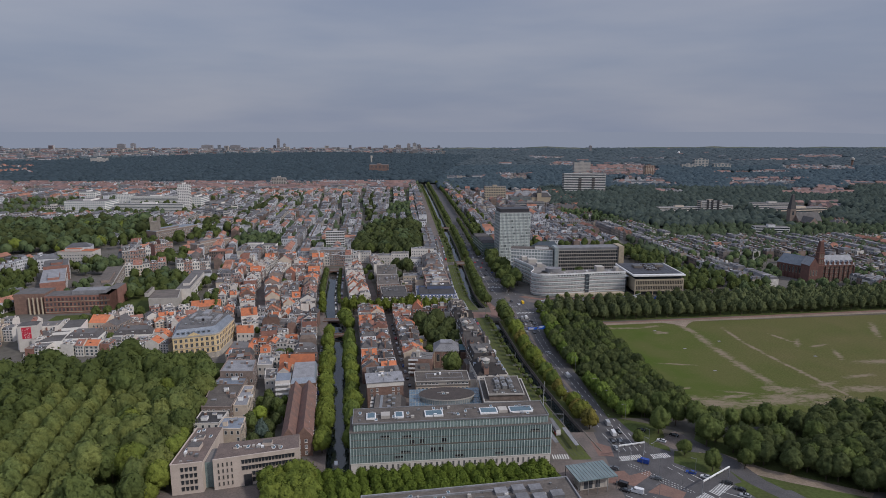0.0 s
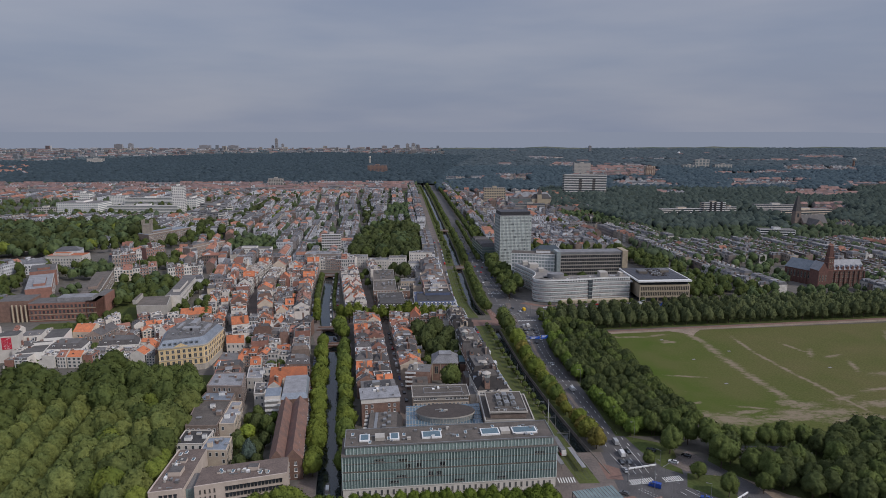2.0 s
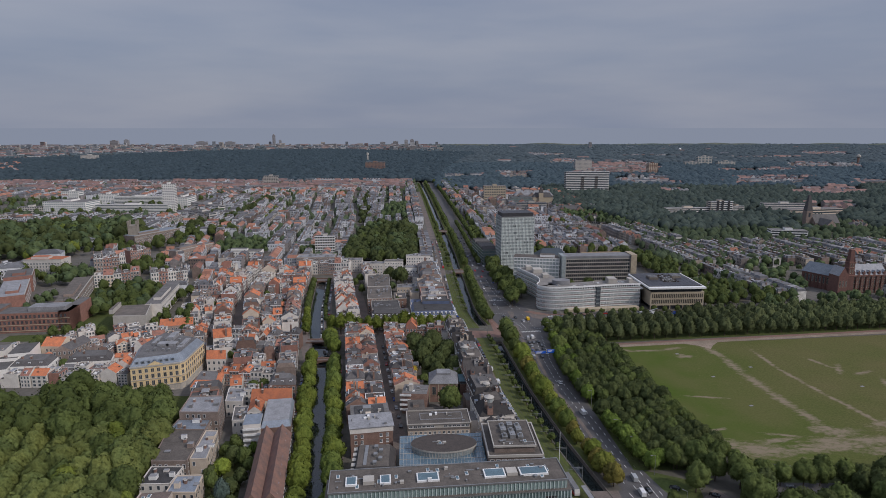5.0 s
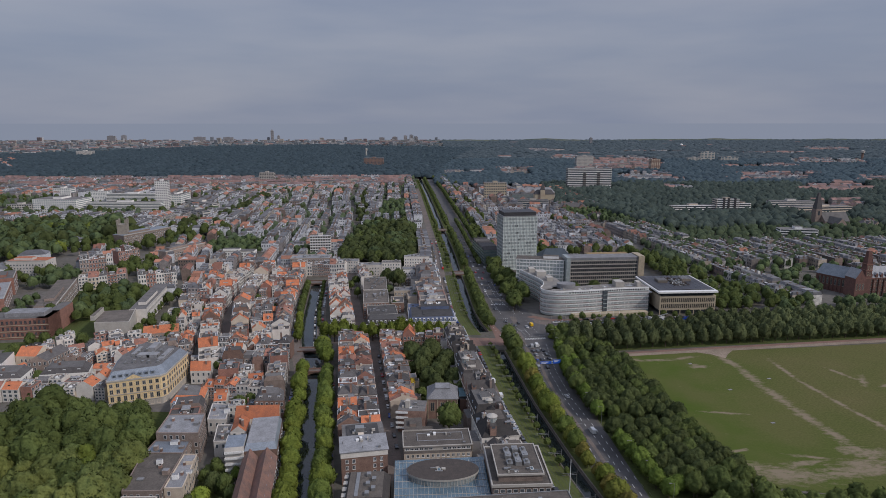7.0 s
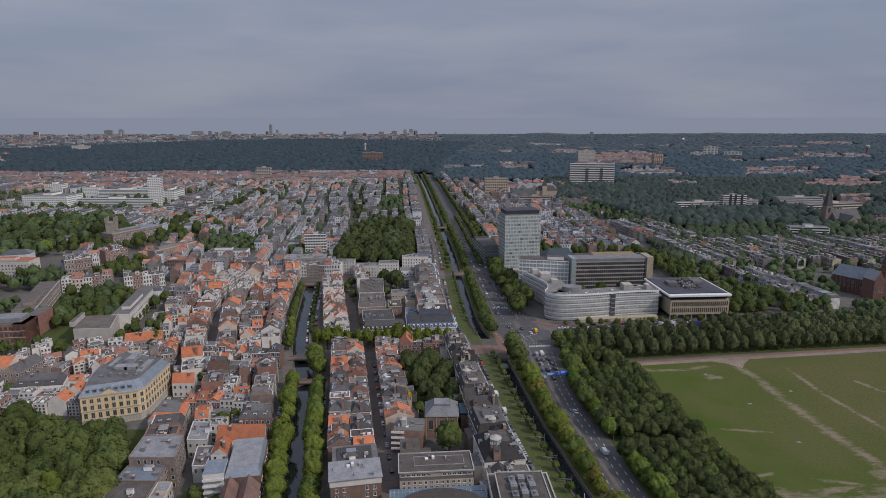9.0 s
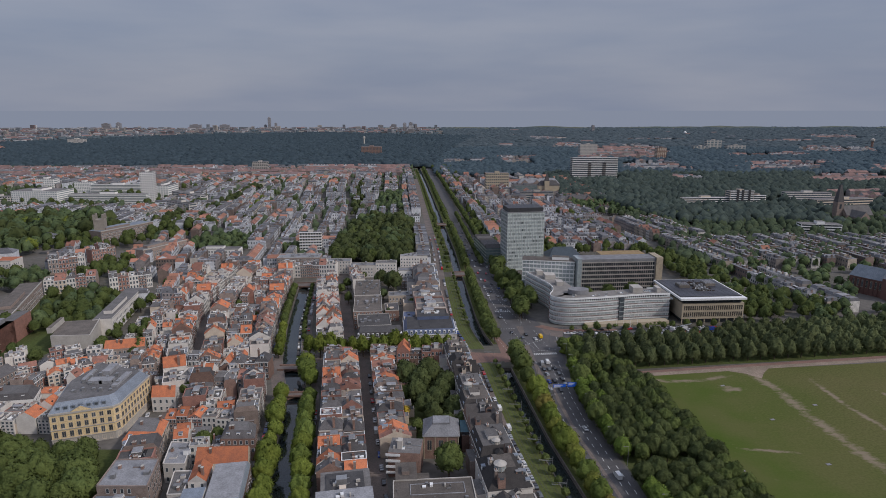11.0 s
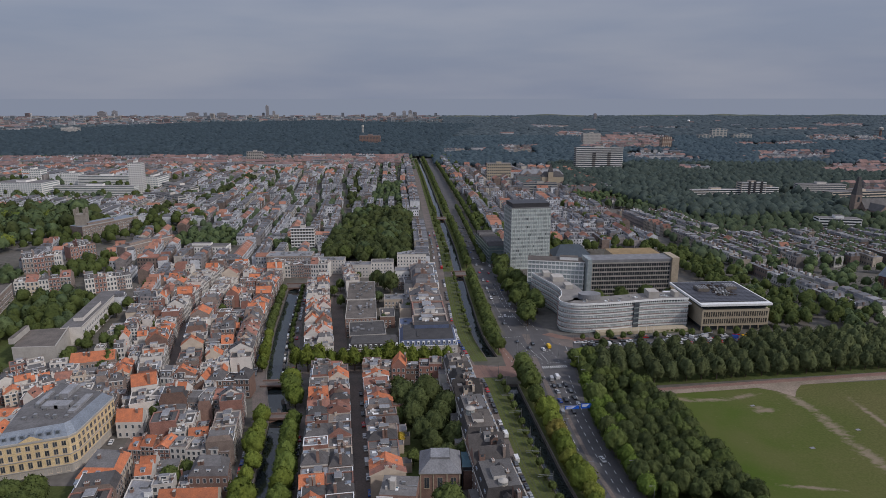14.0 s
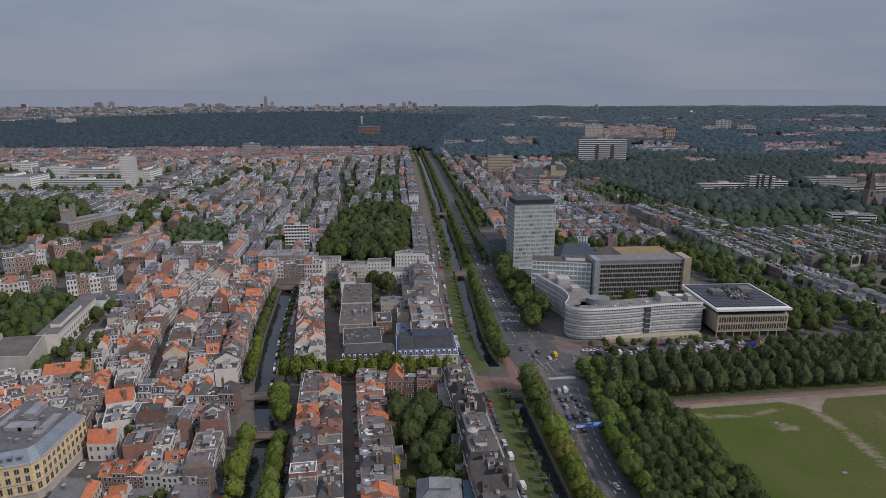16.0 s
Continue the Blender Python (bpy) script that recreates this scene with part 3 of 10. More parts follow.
gg.face([(100, 300, 0.05), (142, 298, 0.05), (141, 445, 0.05), (97, 445, 0.05)])
gg.face([(140, 232, 0.045), (420, 210, 0.045), (420, 300, 0.045), (150, 300, 0.045), (135, 275, 0.045)])
gg.face([(-420, 215, 0.05), (-112, 225, 0.05), (-124, 388, 0.05), (-300, 396, 0.05), (-420, 396, 0.05)])
gg.face([(118, 538, 0.05), (192, 540, 0.05), (192, 546, 0.05), (160, 543, 0.05), (130, 538.6, 0.05)])
gg.face([(-292, 485, 0.05), (-257, 486, 0.05), (-264, 501, 0.05), (-293, 499, 0.05)])
gg.face([(-345, 430, 0.045), (-325, 430, 0.045), (-330, 560, 0.045), (-380, 600, 0.045), (-420, 600, 0.045)])
gg.face([(-260, 500, 0.045), (-226, 500, 0.045), (-215, 570, 0.045), (-225, 640, 0.045), (-300, 640, 0.045), (-290, 560, 0.045)])
gg.face([(-6, 385, 0.03), (30, 380, 0.03), (24, 470, 0.03), (-12, 470, 0.03)])
gg.face([(-84, 265, 0.03), (-68, 268, 0.03), (-78, 335, 0.03), (-90, 335, 0.03)])
thing("park_grass", gg, [GRASS], "shaded park grass under the trees", "grass", kind="structure")

md = MB()
strip(md, lambda y: line(ROAD_L, y) * 0.66 + line(ROAD_R, y) * 0.34 - 0.9, lambda y: line(ROAD_L, y) * 0.66 + line(ROAD_R, y) * 0.34 + 0.9, 300, 478, 0.12)
thing("road_median", md, [PAVING], "narrow paved strip between the lanes", "pavement", kind="structure")
mk = MB()
for k in range(60):
    y = 290 + k * 6.0
    if 478 < y < 545:
        continue
    l, r = line(ROAD_L, y), line(ROAD_R, y)
    for fr_ in (0.18, 0.56, 0.78):
        x = l + (r - l) * fr_
        mk.face([(x - 0.12, y, 0.05), (x + 0.12, y, 0.05), (x + 0.02, y + 2.6, 0.05), (x - 0.22, y + 2.6, 0.05)])


def zebra(x0, y0, x1, y1, n, ln, wd=0.5):
    """A crossing: n bars from one kerb to the other."""
    a = math.atan2(y1 - y0, x1 - x0)
    for i in range(n):
        u = (i + 0.5) / n
        mk.at(x0 + (x1 - x0) * u, y0 + (y1 - y0) * u, math.degrees(a))
        mk.face([(-wd / 2, -ln / 2, 0.056), (wd / 2, -ln / 2, 0.056), (wd / 2, ln / 2, 0.056), (-wd / 2, ln / 2, 0.056)])
    mk.at()


zebra(70, 489, 79, 490, 8, 3)
zebra(82, 490, 97, 491, 13, 3)
zebra(93, 259, 104, 260.6, 11, 3.6)
zebra(108.3, 260.2, 117, 261.6, 9, 3.6)
zebra(123, 229.5, 133, 237, 12, 4.5)
zebra(114.5, 224.5, 121, 229, 8, 4.5)
zebra(62, 262, 70, 262, 7, 4)
zebra(68, 575, 80, 575, 9, 3)


def dashes(x0, y0, x1, y1, dash, space, wd=0.22):
    """A broken or unbroken lane line."""
    ln = math.hypot(x1 - x0, y1 - y0)
    mk.at(x0, y0, math.degrees(math.atan2(y1 - y0, x1 - x0)))
    s = 0.0
    while s < ln:
        mk.face([(s, -wd / 2, 0.058), (min(s + dash, ln), -wd / 2, 0.058), (min(s + dash, ln), wd / 2, 0.058), (s, wd / 2, 0.058)])
        s += dash + space
    mk.at()


for x0, y0, x1, y1, d_, s_ in ((94.8, 253.7, 114.5, 230, 0.7, 0.7), (96.4, 254.2, 116, 230.6, 0.7, 0.7), (98.5, 246.5, 110, 233.4, 0.7, 0.7), (114.9, 252.8, 123.1, 239.9, 40, 1), (112, 251, 119, 238.5, 3, 2.5), (118.4, 253, 127, 241, 3, 2.5),
                               (95, 265, 92, 283, 30, 1), (98, 265.5, 95.5, 290, 3, 2), (101, 266, 99, 290, 3, 2), (104, 266, 102, 290, 30, 1), (107, 264, 105, 284, 3, 2.5), (92, 257, 104.5, 258.4, 30, 1), (108, 258.4, 117, 259.6, 30, 1), (88, 235, 98, 228, 3, 2.5), (86, 230, 95, 223, 3, 2.5), (124, 227, 136, 219, 3, 2), (127, 231, 140, 222, 30, 1)):
    dashes(x0, y0, x1, y1, d_, s_)
for k in range(5):
    dashes(66 + k * 7, 498, 60 + k * 7.5, 534, 12 if k % 2 else 2.2, 30 if k % 2 else 3.2, 0.16)
for x0, y0, x1, y1 in ((72, 494, 84, 495), (86, 495.5, 98, 497), (64, 536, 78, 537), (101, 498, 103, 520), (84, 500, 80, 516), (76, 504, 92, 514)):
    dashes(x0, y0, x1, y1, 0.9, 0.9, 0.3)
thing("road_markings", mk, [PAINTLINE], "white painted lane lines and crossings", "road markings", kind="stuff")

# a glowing sheet for the hazy sea behind the coast, and the dunes
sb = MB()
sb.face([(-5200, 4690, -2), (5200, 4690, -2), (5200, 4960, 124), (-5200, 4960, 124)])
thing("sea_backdrop", sb, [SEA], "glowing blue-grey sheet for the hazy sea", "sea", kind="structure")
db = MB()
rng = random.Random(5)
px = -200
while px < 4200:
    w = rng.uniform(200, 480)
    h = rng.uniform(10, 22) * (1.0 if px > 300 else 0.6)
    y = rng.uniform(4300, 4640)
    prof = [(px - w, 0), (px - w * 0.5, h * 0.7), (px, h), (px + w * 0.6, h * 0.6), (px + w, 0)]
    for (xa, za), (xb, zb) in zip(prof[:-1], prof[1:]):
        db.face([(xa, y, 0), (xb, y, 0), (xb, y + 60, zb), (xa, y + 60, za)])
    px += w * 0.55
thing("dunes", db, [DUNE], "low scrubby dunes far off by the coast", "dunes", kind="stuff")


def bridge(name, pts, half, y, length, label):
    """A low brick bridge with an arch, parapets and a paved deck, across a canal."""
    x = line(pts, y)
    ob = thing(name, None, [], label, "bridge", m=pose(x, y, 0))
    d = MB()
    d.box(-half - 3, half + 3, -length / 2, length / 2, -0.5, 0.1, 0, None, True)
    part("deck", d, [PAVING], ob)
    for s in (-1, 1):
        w = MB()
        yy = s * length / 2
        n = 8
        for i in range(n):
            xa, xb = -half + 2 * half * i / n, -half + 2 * half * (i + 1) / n
            za, zb = -2.0 + 1.5 * math.sin(math.pi * i / n), -2.0 + 1.5 * math.sin(math.pi * (i + 1) / n)
            w.face([(xa, yy, za), (xb, yy, zb), (xb, yy, 0.05), (xa, yy, 0.05)][::-s])
        w.box(-half - 3, half + 3, yy - 0.2, yy + 0.2, 0.05, 0.95)
        part("parapet", w, [BROWNBRICK], ob)


bridge("canal_bridge", OLD_CANAL, 5.4, 476, 7, "brown brick arched bridge over the old canal")
bridge("canal_bridge", OLD_CANAL, 5.4, 440, 5, "narrow brick footbridge over the old canal")
bridge("canal_bridge", OLD_CANAL, 5.4, 654, 12, "stone bridge at the end of the old canal")
bridge("canal_bridge", AVENUE_CANAL, 3.4, 684, 14, "flat street bridge over the avenue canal")
bridge("canal_bridge", AVENUE_CANAL, 3.4, 935, 14, "flat street bridge over the avenue canal")

# ---- trees ----
def ico(level, low=None):
    """An icosphere as arrays, cut off below low."""
    q = bmesh.new()
    bmesh.ops.create_icosphere(q, subdivisions=level, radius=1.0)
    if low is not None:
        bmesh.ops.delete(q, geom=[v for v in q.verts if v.co.z < low], context='VERTS')
    q.verts.ensure_lookup_table()
    q.verts.index_update()
    v, f = np.array([a.co[:] for a in q.verts]), np.array([[a.index for a in b.verts] for b in q.faces])
    q.free()
    return v, f


ICO_FINE, ICO_MID, ICO_LOW = ico(4, -0.72), ico(3, -0.72), ico(2, -0.6)


def normals_of(v, f):
    """Smooth vertex normals."""
    fn = np.cross(v[f[:, 1]] - v[f[:, 0]], v[f[:, 2]] - v[f[:, 0]])
    out = np.zeros_like(v)
    for i in range(3):
        np.add.at(out, f[:, i], fn)
    return out / (np.linalg.norm(out, axis=1, keepdims=True) + 1e-9)


def crown_mesh(name, seed, r, h, base, mat, ball, leaves=700, size=1.0, cone=0.0, plain=False):
    """A crown: a rounded body broken into many leafy heads, with sprays of leaves standing out of it and gaps between the heads.
    r: radius, h: height of the crown, base: its lowest leaves over the ground, cone: how far it narrows to the top."""
    g = np.random.RandomState(seed)
    d, f = ball
    # the heads: two sizes of caps spread over the body
    def heads(k, w0, w1, t0, t1):
        i = np.arange(k) + 0.5
        zc, az = 1 - 1.75 * i / k, i * 2.39996 + g.uniform(-0.5, 0.5, k)
        cap = np.stack([np.sqrt(1 - zc ** 2) * np.cos(az), np.sqrt(1 - zc ** 2) * np.sin(az), zc], 1)
        ang = np.arccos(np.clip(d @ cap.T, -1, 1))
        return np.max(g.uniform(t0, t1, k) * np.sqrt(np.clip(1 - (ang / g.uniform(w0, w1, k)) ** 2, 0, 1)), axis=1)
    head = heads(22, 0.36, 0.62, 0.14, 0.34) + heads(120, 0.13, 0.24, 0.04, 0.13)
    # a few large limbs make the outline uneven
    limb = g.normal(size=(7, 3)) * np.array([1, 1, 0.7])
    limb /= np.linalg.norm(limb, axis=1, keepdims=True)
    big = np.max(np.clip(d @ limb.T - 0.35, 0, 1) * g.uniform(0.06, 0.24, 7), axis=1)
    rad = 0.66 + head + big + g.uniform(-0.035, 0.035, len(d))
    hz = d[:, 2] * 0.5 + 0.5
    side = r * (1 - cone * hz) * (0.86 + 0.14 * np.sin(np.pi * np.clip(hz * 1.1, 0, 1)))
    v = np.stack([d[:, 0] * rad * side, d[:, 1] * rad * side, base + h * (0.46 + 0.5 * d[:, 2] * rad)], 1)
    no = normals_of(v, f)
    if len(d) < 200:
        no = no + g.normal(scale=0.33, size=no.shape)
        no /= np.linalg.norm(no, axis=1, keepdims=True)
    # leaf sprays
    pick = g.choice(len(v), leaves, p=np.full(len(v), 1 / len(v)))
    pn = no[pick] + g.normal(scale=0.55, size=(leaves, 3))
    pn /= np.linalg.norm(pn, axis=1, keepdims=True)
    pos = v[pick] + no[pick] * g.uniform(0.05, 0.75, (leaves, 1)) * size + g.normal(scale=0.3, size=(leaves, 3)) * size
    t = np.cross(pn, g.normal(size=(leaves, 3)))
    t /= np.linalg.norm(t, axis=1, keepdims=True)
    w = np.cross(pn, t)
    s = size * g.uniform(0.5, 1.1, (leaves, 1))
    q = np.stack([pos - t * s * 0.55 - w * s * 0.4, pos + t * s * 0.6 - w * s * 0.3, pos + w * s * 0.6], 1).reshape(-1, 3)
    qn = no[pick] * 0.7 + pn * 0.5
    qn /= np.linalg.norm(qn, axis=1, keepdims=True)
    verts = np.concatenate([v, q])
    norm = np.concatenate([no, np.repeat(qn, 3, axis=0)])
    faces = f.tolist() + (np.arange(3 * leaves).reshape(-1, 3) + len(v)).tolist()
    if plain:
        return verts, faces, norm
    me = bpy.data.meshes.new(name)
    me.from_pydata(verts.tolist(), [], faces)
    me.materials.append(mat)
    me.polygons.foreach_set("use_smooth", [True] * len(faces))
    me.update()
    me.normals_split_custom_set_from_vertices(norm.tolist())
    me.update()
    return me


def trunk_mesh(name, seed, base, h, r=0.28):
    """A tapered trunk with a few limbs that reach into the crown."""
    g = random.Random(seed)
    mb = MB()
    mb.tube(0, 0, 0, base + h * 0.25, r, r * 0.7, 7)
    for i in range(4):
        a = i * 1.6 + g.uniform(-0.4, 0.4)
        z0 = base * g.uniform(0.75, 1.0)
        x1, y1, z1 = math.cos(a) * h * 0.22, math.sin(a) * h * 0.22, z0 + h * g.uniform(0.25, 0.45)
        s = r * 0.4
        for d in range(3):
            u, w = 2 * math.pi * d / 3, 2 * math.pi * (d + 1) / 3
            mb.face([(s * math.cos(u), s * math.sin(u), z0), (s * math.cos(w), s * math.sin(w), z0), (x1, y1, z1)])
    return mb.mesh(name, [BARK])


# kind: (label, leaf material, radius, crown height, clear trunk, cone)
SPECIES = {
    "lime": ("tall lime tree with a full yellow-green crown", LIME, 5.0, 11.0, 2.2, 0.12),
    "canal": ("lime tree with a mid-green crown beside the canal", CANALLEAF, 5.0, 11.0, 2.2, 0.12),
    "square": ("old lime tree with a dull green crown", SQUARELEAF, 5.2, 11.5, 2.0, 0.1),
    "court": ("fresh green tree in a dense row", COURTLEAF, 3.9, 8.6, 1.4, 0.15),
    "olive": ("canal-side elm tree with a dull olive crown", LIMEDULL, 4.7, 9.5, 1.8, 0.1),
    "rust": ("canal-side elm tree with brownish olive leaves", RUSTLEAF, 4.7, 9.5, 1.8, 0.1),
    "elm": ("broad leafy tree with a deep green crown", ELM, 4.8, 11.0, 2.8, 0.1),
    "garden": ("large old garden tree with a dull green crown", GARDENLEAF, 5.0, 11.0, 2.0, 0.1),
    "dark": ("dense dark green tree of the park", DARKLEAF, 5.0, 11.0, 2.2, 0.12),
    "row": ("clipped dark green lime in a straight row", ROWLEAF, 4.9, 12.5, 1.6, 0.3),
    "bright": ("fresh green young tree beside the road", FRESHLEAF, 3.6, 8.0, 1.8, 0.2),
    "street": ("slim street tree with light green leaves", LIME, 3.2, 8.5, 2.8, 0.25),
    "small": ("small round tree on the grass strip", ELM, 1.7, 3.8, 1.3, 0.1),
    "golden": ("garden tree with golden yellow leaves", GOLDLEAF, 2.4, 4.5, 1.0, 0.1),
    "yellow": ("large garden tree with pale yellow-green leaves", YELLOWLEAF, 5.2, 10.0, 2.0, 0.1),
    "cedar": ("blue-grey cedar tree in a garden", BLUELEAF, 5.6, 13.0, 1.5, 0.45),
}
TREE_PROTO = {}
NAMES = {"rust": "elm_tree", "lime": "lime_tree", "canal": "lime_tree", "square": "lime_tree", "court": "street_tree", "olive": "elm_tree", "row": "avenue_lime_tree", "cedar": "cedar_tree", "small": "young_tree", "dark": "park_tree", "elm": "broadleaf_tree", "bright": "roadside_tree", "street": "street_tree"}
tree_rng = random.Random(11)


GROVE = {}
GROVE_PROTO = {}


def plant(kind, x, y, s=1.0, group="", single=True):
    """One tree of a kind at a place, turned and scaled a little by chance."""
    label, mat, r, h, base, cone = SPECIES[kind]
    var = tree_rng.randrange(4)
    far = y > 560 and not (-90 < x < 15 and y < 800) or x < -235 if not single else y > 450
    key = (kind, var, far)
    sc = s * tree_rng.uniform(0.86, 1.14)
    m = pose(x, y, 0, 0, 0, tree_rng.uniform(0, 360)) @ Matrix.Diagonal((sc * tree_rng.uniform(0.92, 1.1), sc * tree_rng.uniform(0.92, 1.1), sc, 1))
    if not single:
        if key not in GROVE_PROTO:
            GROVE_PROTO[key] = crown_mesh(kind, hash_of(kind) + var * 17, r, h, base, mat, ICO_LOW if far else ICO_MID, 44 if far else 150, 1.5 if far else 1.1, cone, True)
        v, f, no = GROVE_PROTO[key]
        GROVE.setdefault(kind, Joined()).add(v, f, [0] * len(f), [mat], m, no)
        return None
    if key not in TREE_PROTO:
        fine = kind in ("small", "golden")
        TREE_PROTO[key] = (crown_mesh(kind + "_crown", hash_of(kind) + var * 17, r, h, base, mat, ICO_MID if fine or far else ICO_FINE, 120 if fine else 380 if far else 620, 0.45 if fine else 0.85 if far else 0.75, cone), trunk_mesh(kind + "_trunk", var, base, h, 0.14 if fine else 0.3))
    crown, trunk = TREE_PROTO[key]
    ob = new(NAMES.get(kind, "tree"), None)
    ob.matrix_basis = m
    tagged(ob, label, "tree", group)
    part("crown", crown, None, ob)
    part("trunk", trunk, None, ob)
    return ob


def hash_of(word):
    return sum(ord(c) * (i + 3) for i, c in enumerate(word)) % 9000


def inside(x, y, poly):
    r = False
    for i in range(len(poly)):
        (xa, ya), (xb, yb) = poly[i], poly[i - 1]
        if (ya > y) != (yb > y) and x < (xb - xa) * (y - ya) / (yb - ya) + xa:
            r = not r
    return r


# limes on both quays of the old canal
for side, off in ((-1, 7.2), (1, 7.2)):
    y = 270.0
    while y < 472:
        if not 437 < y < 443 and not (side < 0 and y > 436):
            plant("lime" if side < 0 or tree_rng.random() < 0.35 else "canal", line(OLD_CANAL, y) + side * off + tree_rng.uniform(-0.8, 0.8), y, tree_rng.uniform(0.72, 1.05), "limes along the old canal")
        y += tree_rng.uniform(8.2, 11.2)
y = 492.0
while y < 640:
    plant("elm" if y > 545 else "lime", line(OLD_CANAL, y) - 7.6, y, 0.62, "trees along the old canal")
    y += tree_rng.uniform(6.5, 9)
for k in range(14):
    y = 520 + k * 9.5
    plant("small", line(OLD_CANAL, y) + 7.0, y, 1.1, "young trees along the old canal")
# elms between the avenue canal and the road
y = 288.0
while y < 476:
    plant(tree_rng.choice(("olive", "olive", "rust", "rust", "canal", "lime")) if y < 440 else "elm", line(AVENUE_CANAL, y) + 7.5 + tree_rng.uniform(-0.8, 0.8), y, tree_rng.uniform(0.78, 1.08) if y < 455 else 1.1, "trees along the avenue canal")
    y += tree_rng.uniform(6.0, 8.8)
for k in range(5):
    plant("elm", line(AVENUE_CANAL, 511 + k * 6.8) + 5.6, 511 + k * 6.8, 0.8, "trees along the avenue canal")
y = 545.0
while y < 1650:
    if abs(y - 684) > 12 and abs(y - 935) > 14:
        plant("elm", line(AVENUE_CANAL, y) + 8.5, y, 0.85, "trees along the avenue canal", y < 720)
    y += tree_rng.uniform(6.5, 8) if y < 900 else tree_rng.uniform(10, 13)
for k in range(20):
    y = 318 + k * 8.2
    plant("small", line(AVENUE_CANAL, y) - 4.8, y, 1.0, "young trees on the grass strip")
for k in range(16):
    y = 545 + k * 9.0
    plant("small", line(AVENUE_CANAL, y) - 4.9, y, 0.9, "young trees on the grass strip")
y = 700.0
while y < 1650:
    if 740 < y < 1000:
        plant("elm", line(AVENUE_CANAL, y) - 8.5 + tree_rng.uniform(-2, 2), y, 0.55, "", False)
    else:
        plant("elm", line(AVENUE_CANAL, y) - 8.5, y, 0.5, "", False)
    y += 17
# the wood between the road and the meadow, planted in slanting rows
for i in range(12):
    for j in range(30):
        y = 300 + j * 7.0 + (i % 2) * 3.0
        x = line(ROAD_R, y) + 1.2 + i * 6.4 + tree_rng.uniform(-1, 1)
        if x > line(FIELD_L, y) - 3.0 or y > 512 or x < 96 and y > 470:
            continue
        if 352 < y < 366 and x < 128 or 440 < y < 452 and x < 122:
            continue
        if y > 462:
            continue
        edge = x < line(ROAD_R, y) + 7
        plant("bright" if edge and tree_rng.random() < 0.75 else "elm" if tree_rng.random() < 0.35 else "dark", x, y, 1.02 if edge else 0.78)
# four straight rows behind the meadow
for i in range(5):
    for j in range(36):
        x = 112 + j * 9.0 + i * 1.5
        y = 467 + i * 9.5 + (x - 130) * 0.085
        if not (i == 0 and x < 134) and not (i == 4 and x < 210):
            plant("row", x + tree_rng.uniform(-0.6, 0.6), y, 0.95, "straight rows of limes behind the meadow", x < 262 or i == 0)
for k in range(18):
    plant("elm", 102 + (k % 5) * 5.5 + tree_rng.uniform(-2, 2), 468 + (k // 5) * 9 + tree_rng.uniform(-3, 3), 0.72)
for k in range(8):
    plant("dark", 126 + k * 24.0 + tree_rng.uniform(-2, 2), 516 + tree_rng.uniform(-2, 3) + k * 0.3, 0.55)
# park trees at the near end of the meadow
park = [(146, 262), (160, 242), (200, 218), (300, 190), (330, 200), (330, 308), (255, 295), (200, 288), (160, 284), (146, 279)]
for i in range(30):
    for j in range(20):
        x, y = 138 + i * 6.8 + tree_rng.uniform(-2, 2) + (j % 2) * 3, 188 + j * 6.8 + tree_rng.uniform(-2, 2)
        if inside(x, y, park) and not (150 < x < 184 and 264 < y < 286) and not (216 < x < 228 and 258 < y < 276) and tree_rng.random() < 0.92:
            plant("dark" if tree_rng.random() < 0.88 else "elm", x, y, 0.95, "", x < 205)
for x, y, s in ((120, 282, 1.2), (105.5, 271, 0.6), (123.5, 260, 0.72), (130.5, 246.5, 0.8), (138, 268.5, 1.15), (140, 284, 1.05), (148.7, 283.5, 1.0), (158, 285, 0.95), (167.5, 284, 1.0), (177, 286, 0.95), (186, 285, 0.95), (174.8, 284, 0.7), (132, 290, 0.9), (118, 300, 0.9), (127, 298, 1.0), (144, 272, 0.9), (148, 262, 1.0), (152, 252, 1.0), (146, 248, 0.8)):
    plant("elm", x, y, s)
# the old wood of limes on the square
wood = [(-108, 222), (-420, 205), (-420, 360), (-300, 362), (-244, 356), (-215, 378), (-198, 366), (-182, 380), (-132, 384), (-116, 330)]
for i in range(4):
    # four straight rows of paler limes
    y = 206.0 + i * 1.7
    while y < 332:
        x = -146.5 - i * 11.6 - 0.19 * (y - 246)
        if inside(x, y, wood):
            plant("square", x + tree_rng.uniform(-0.6, 0.6), y, tree_rng.uniform(0.86, 1.0), "limes of the old square")
        y += tree_rng.uniform(5.4, 6.6)
for i in range(38):
    for j in range(23):
        # old spreading trees round the rows
        x, y = -112 - i * 8.4 + (j % 2) * 4.2 + tree_rng.uniform(-2.2, 2.2), 214 + j * 8.2 + tree_rng.uniform(-2.2, 2.2)
        row = -146.5 - 0.19 * (y - 246)
        if not inside(x, y, wood) or row - 41 < x < row + 6 and y < 330 or y > 384 and x > -205 or -146 < x < -121 and 228 < y < 246:
            continue
        east = x > row
        kind = ("lime" if tree_rng.random() < 0.2 else "square") if east and y < 330 else "elm"
        plant("elm" if tree_rng.random() < 0.25 else kind, x, y, (0.95 if x > -170 and y > 360 else 1.2) * tree_rng.uniform(0.85, 1.2), "old trees of the square", x > -168)
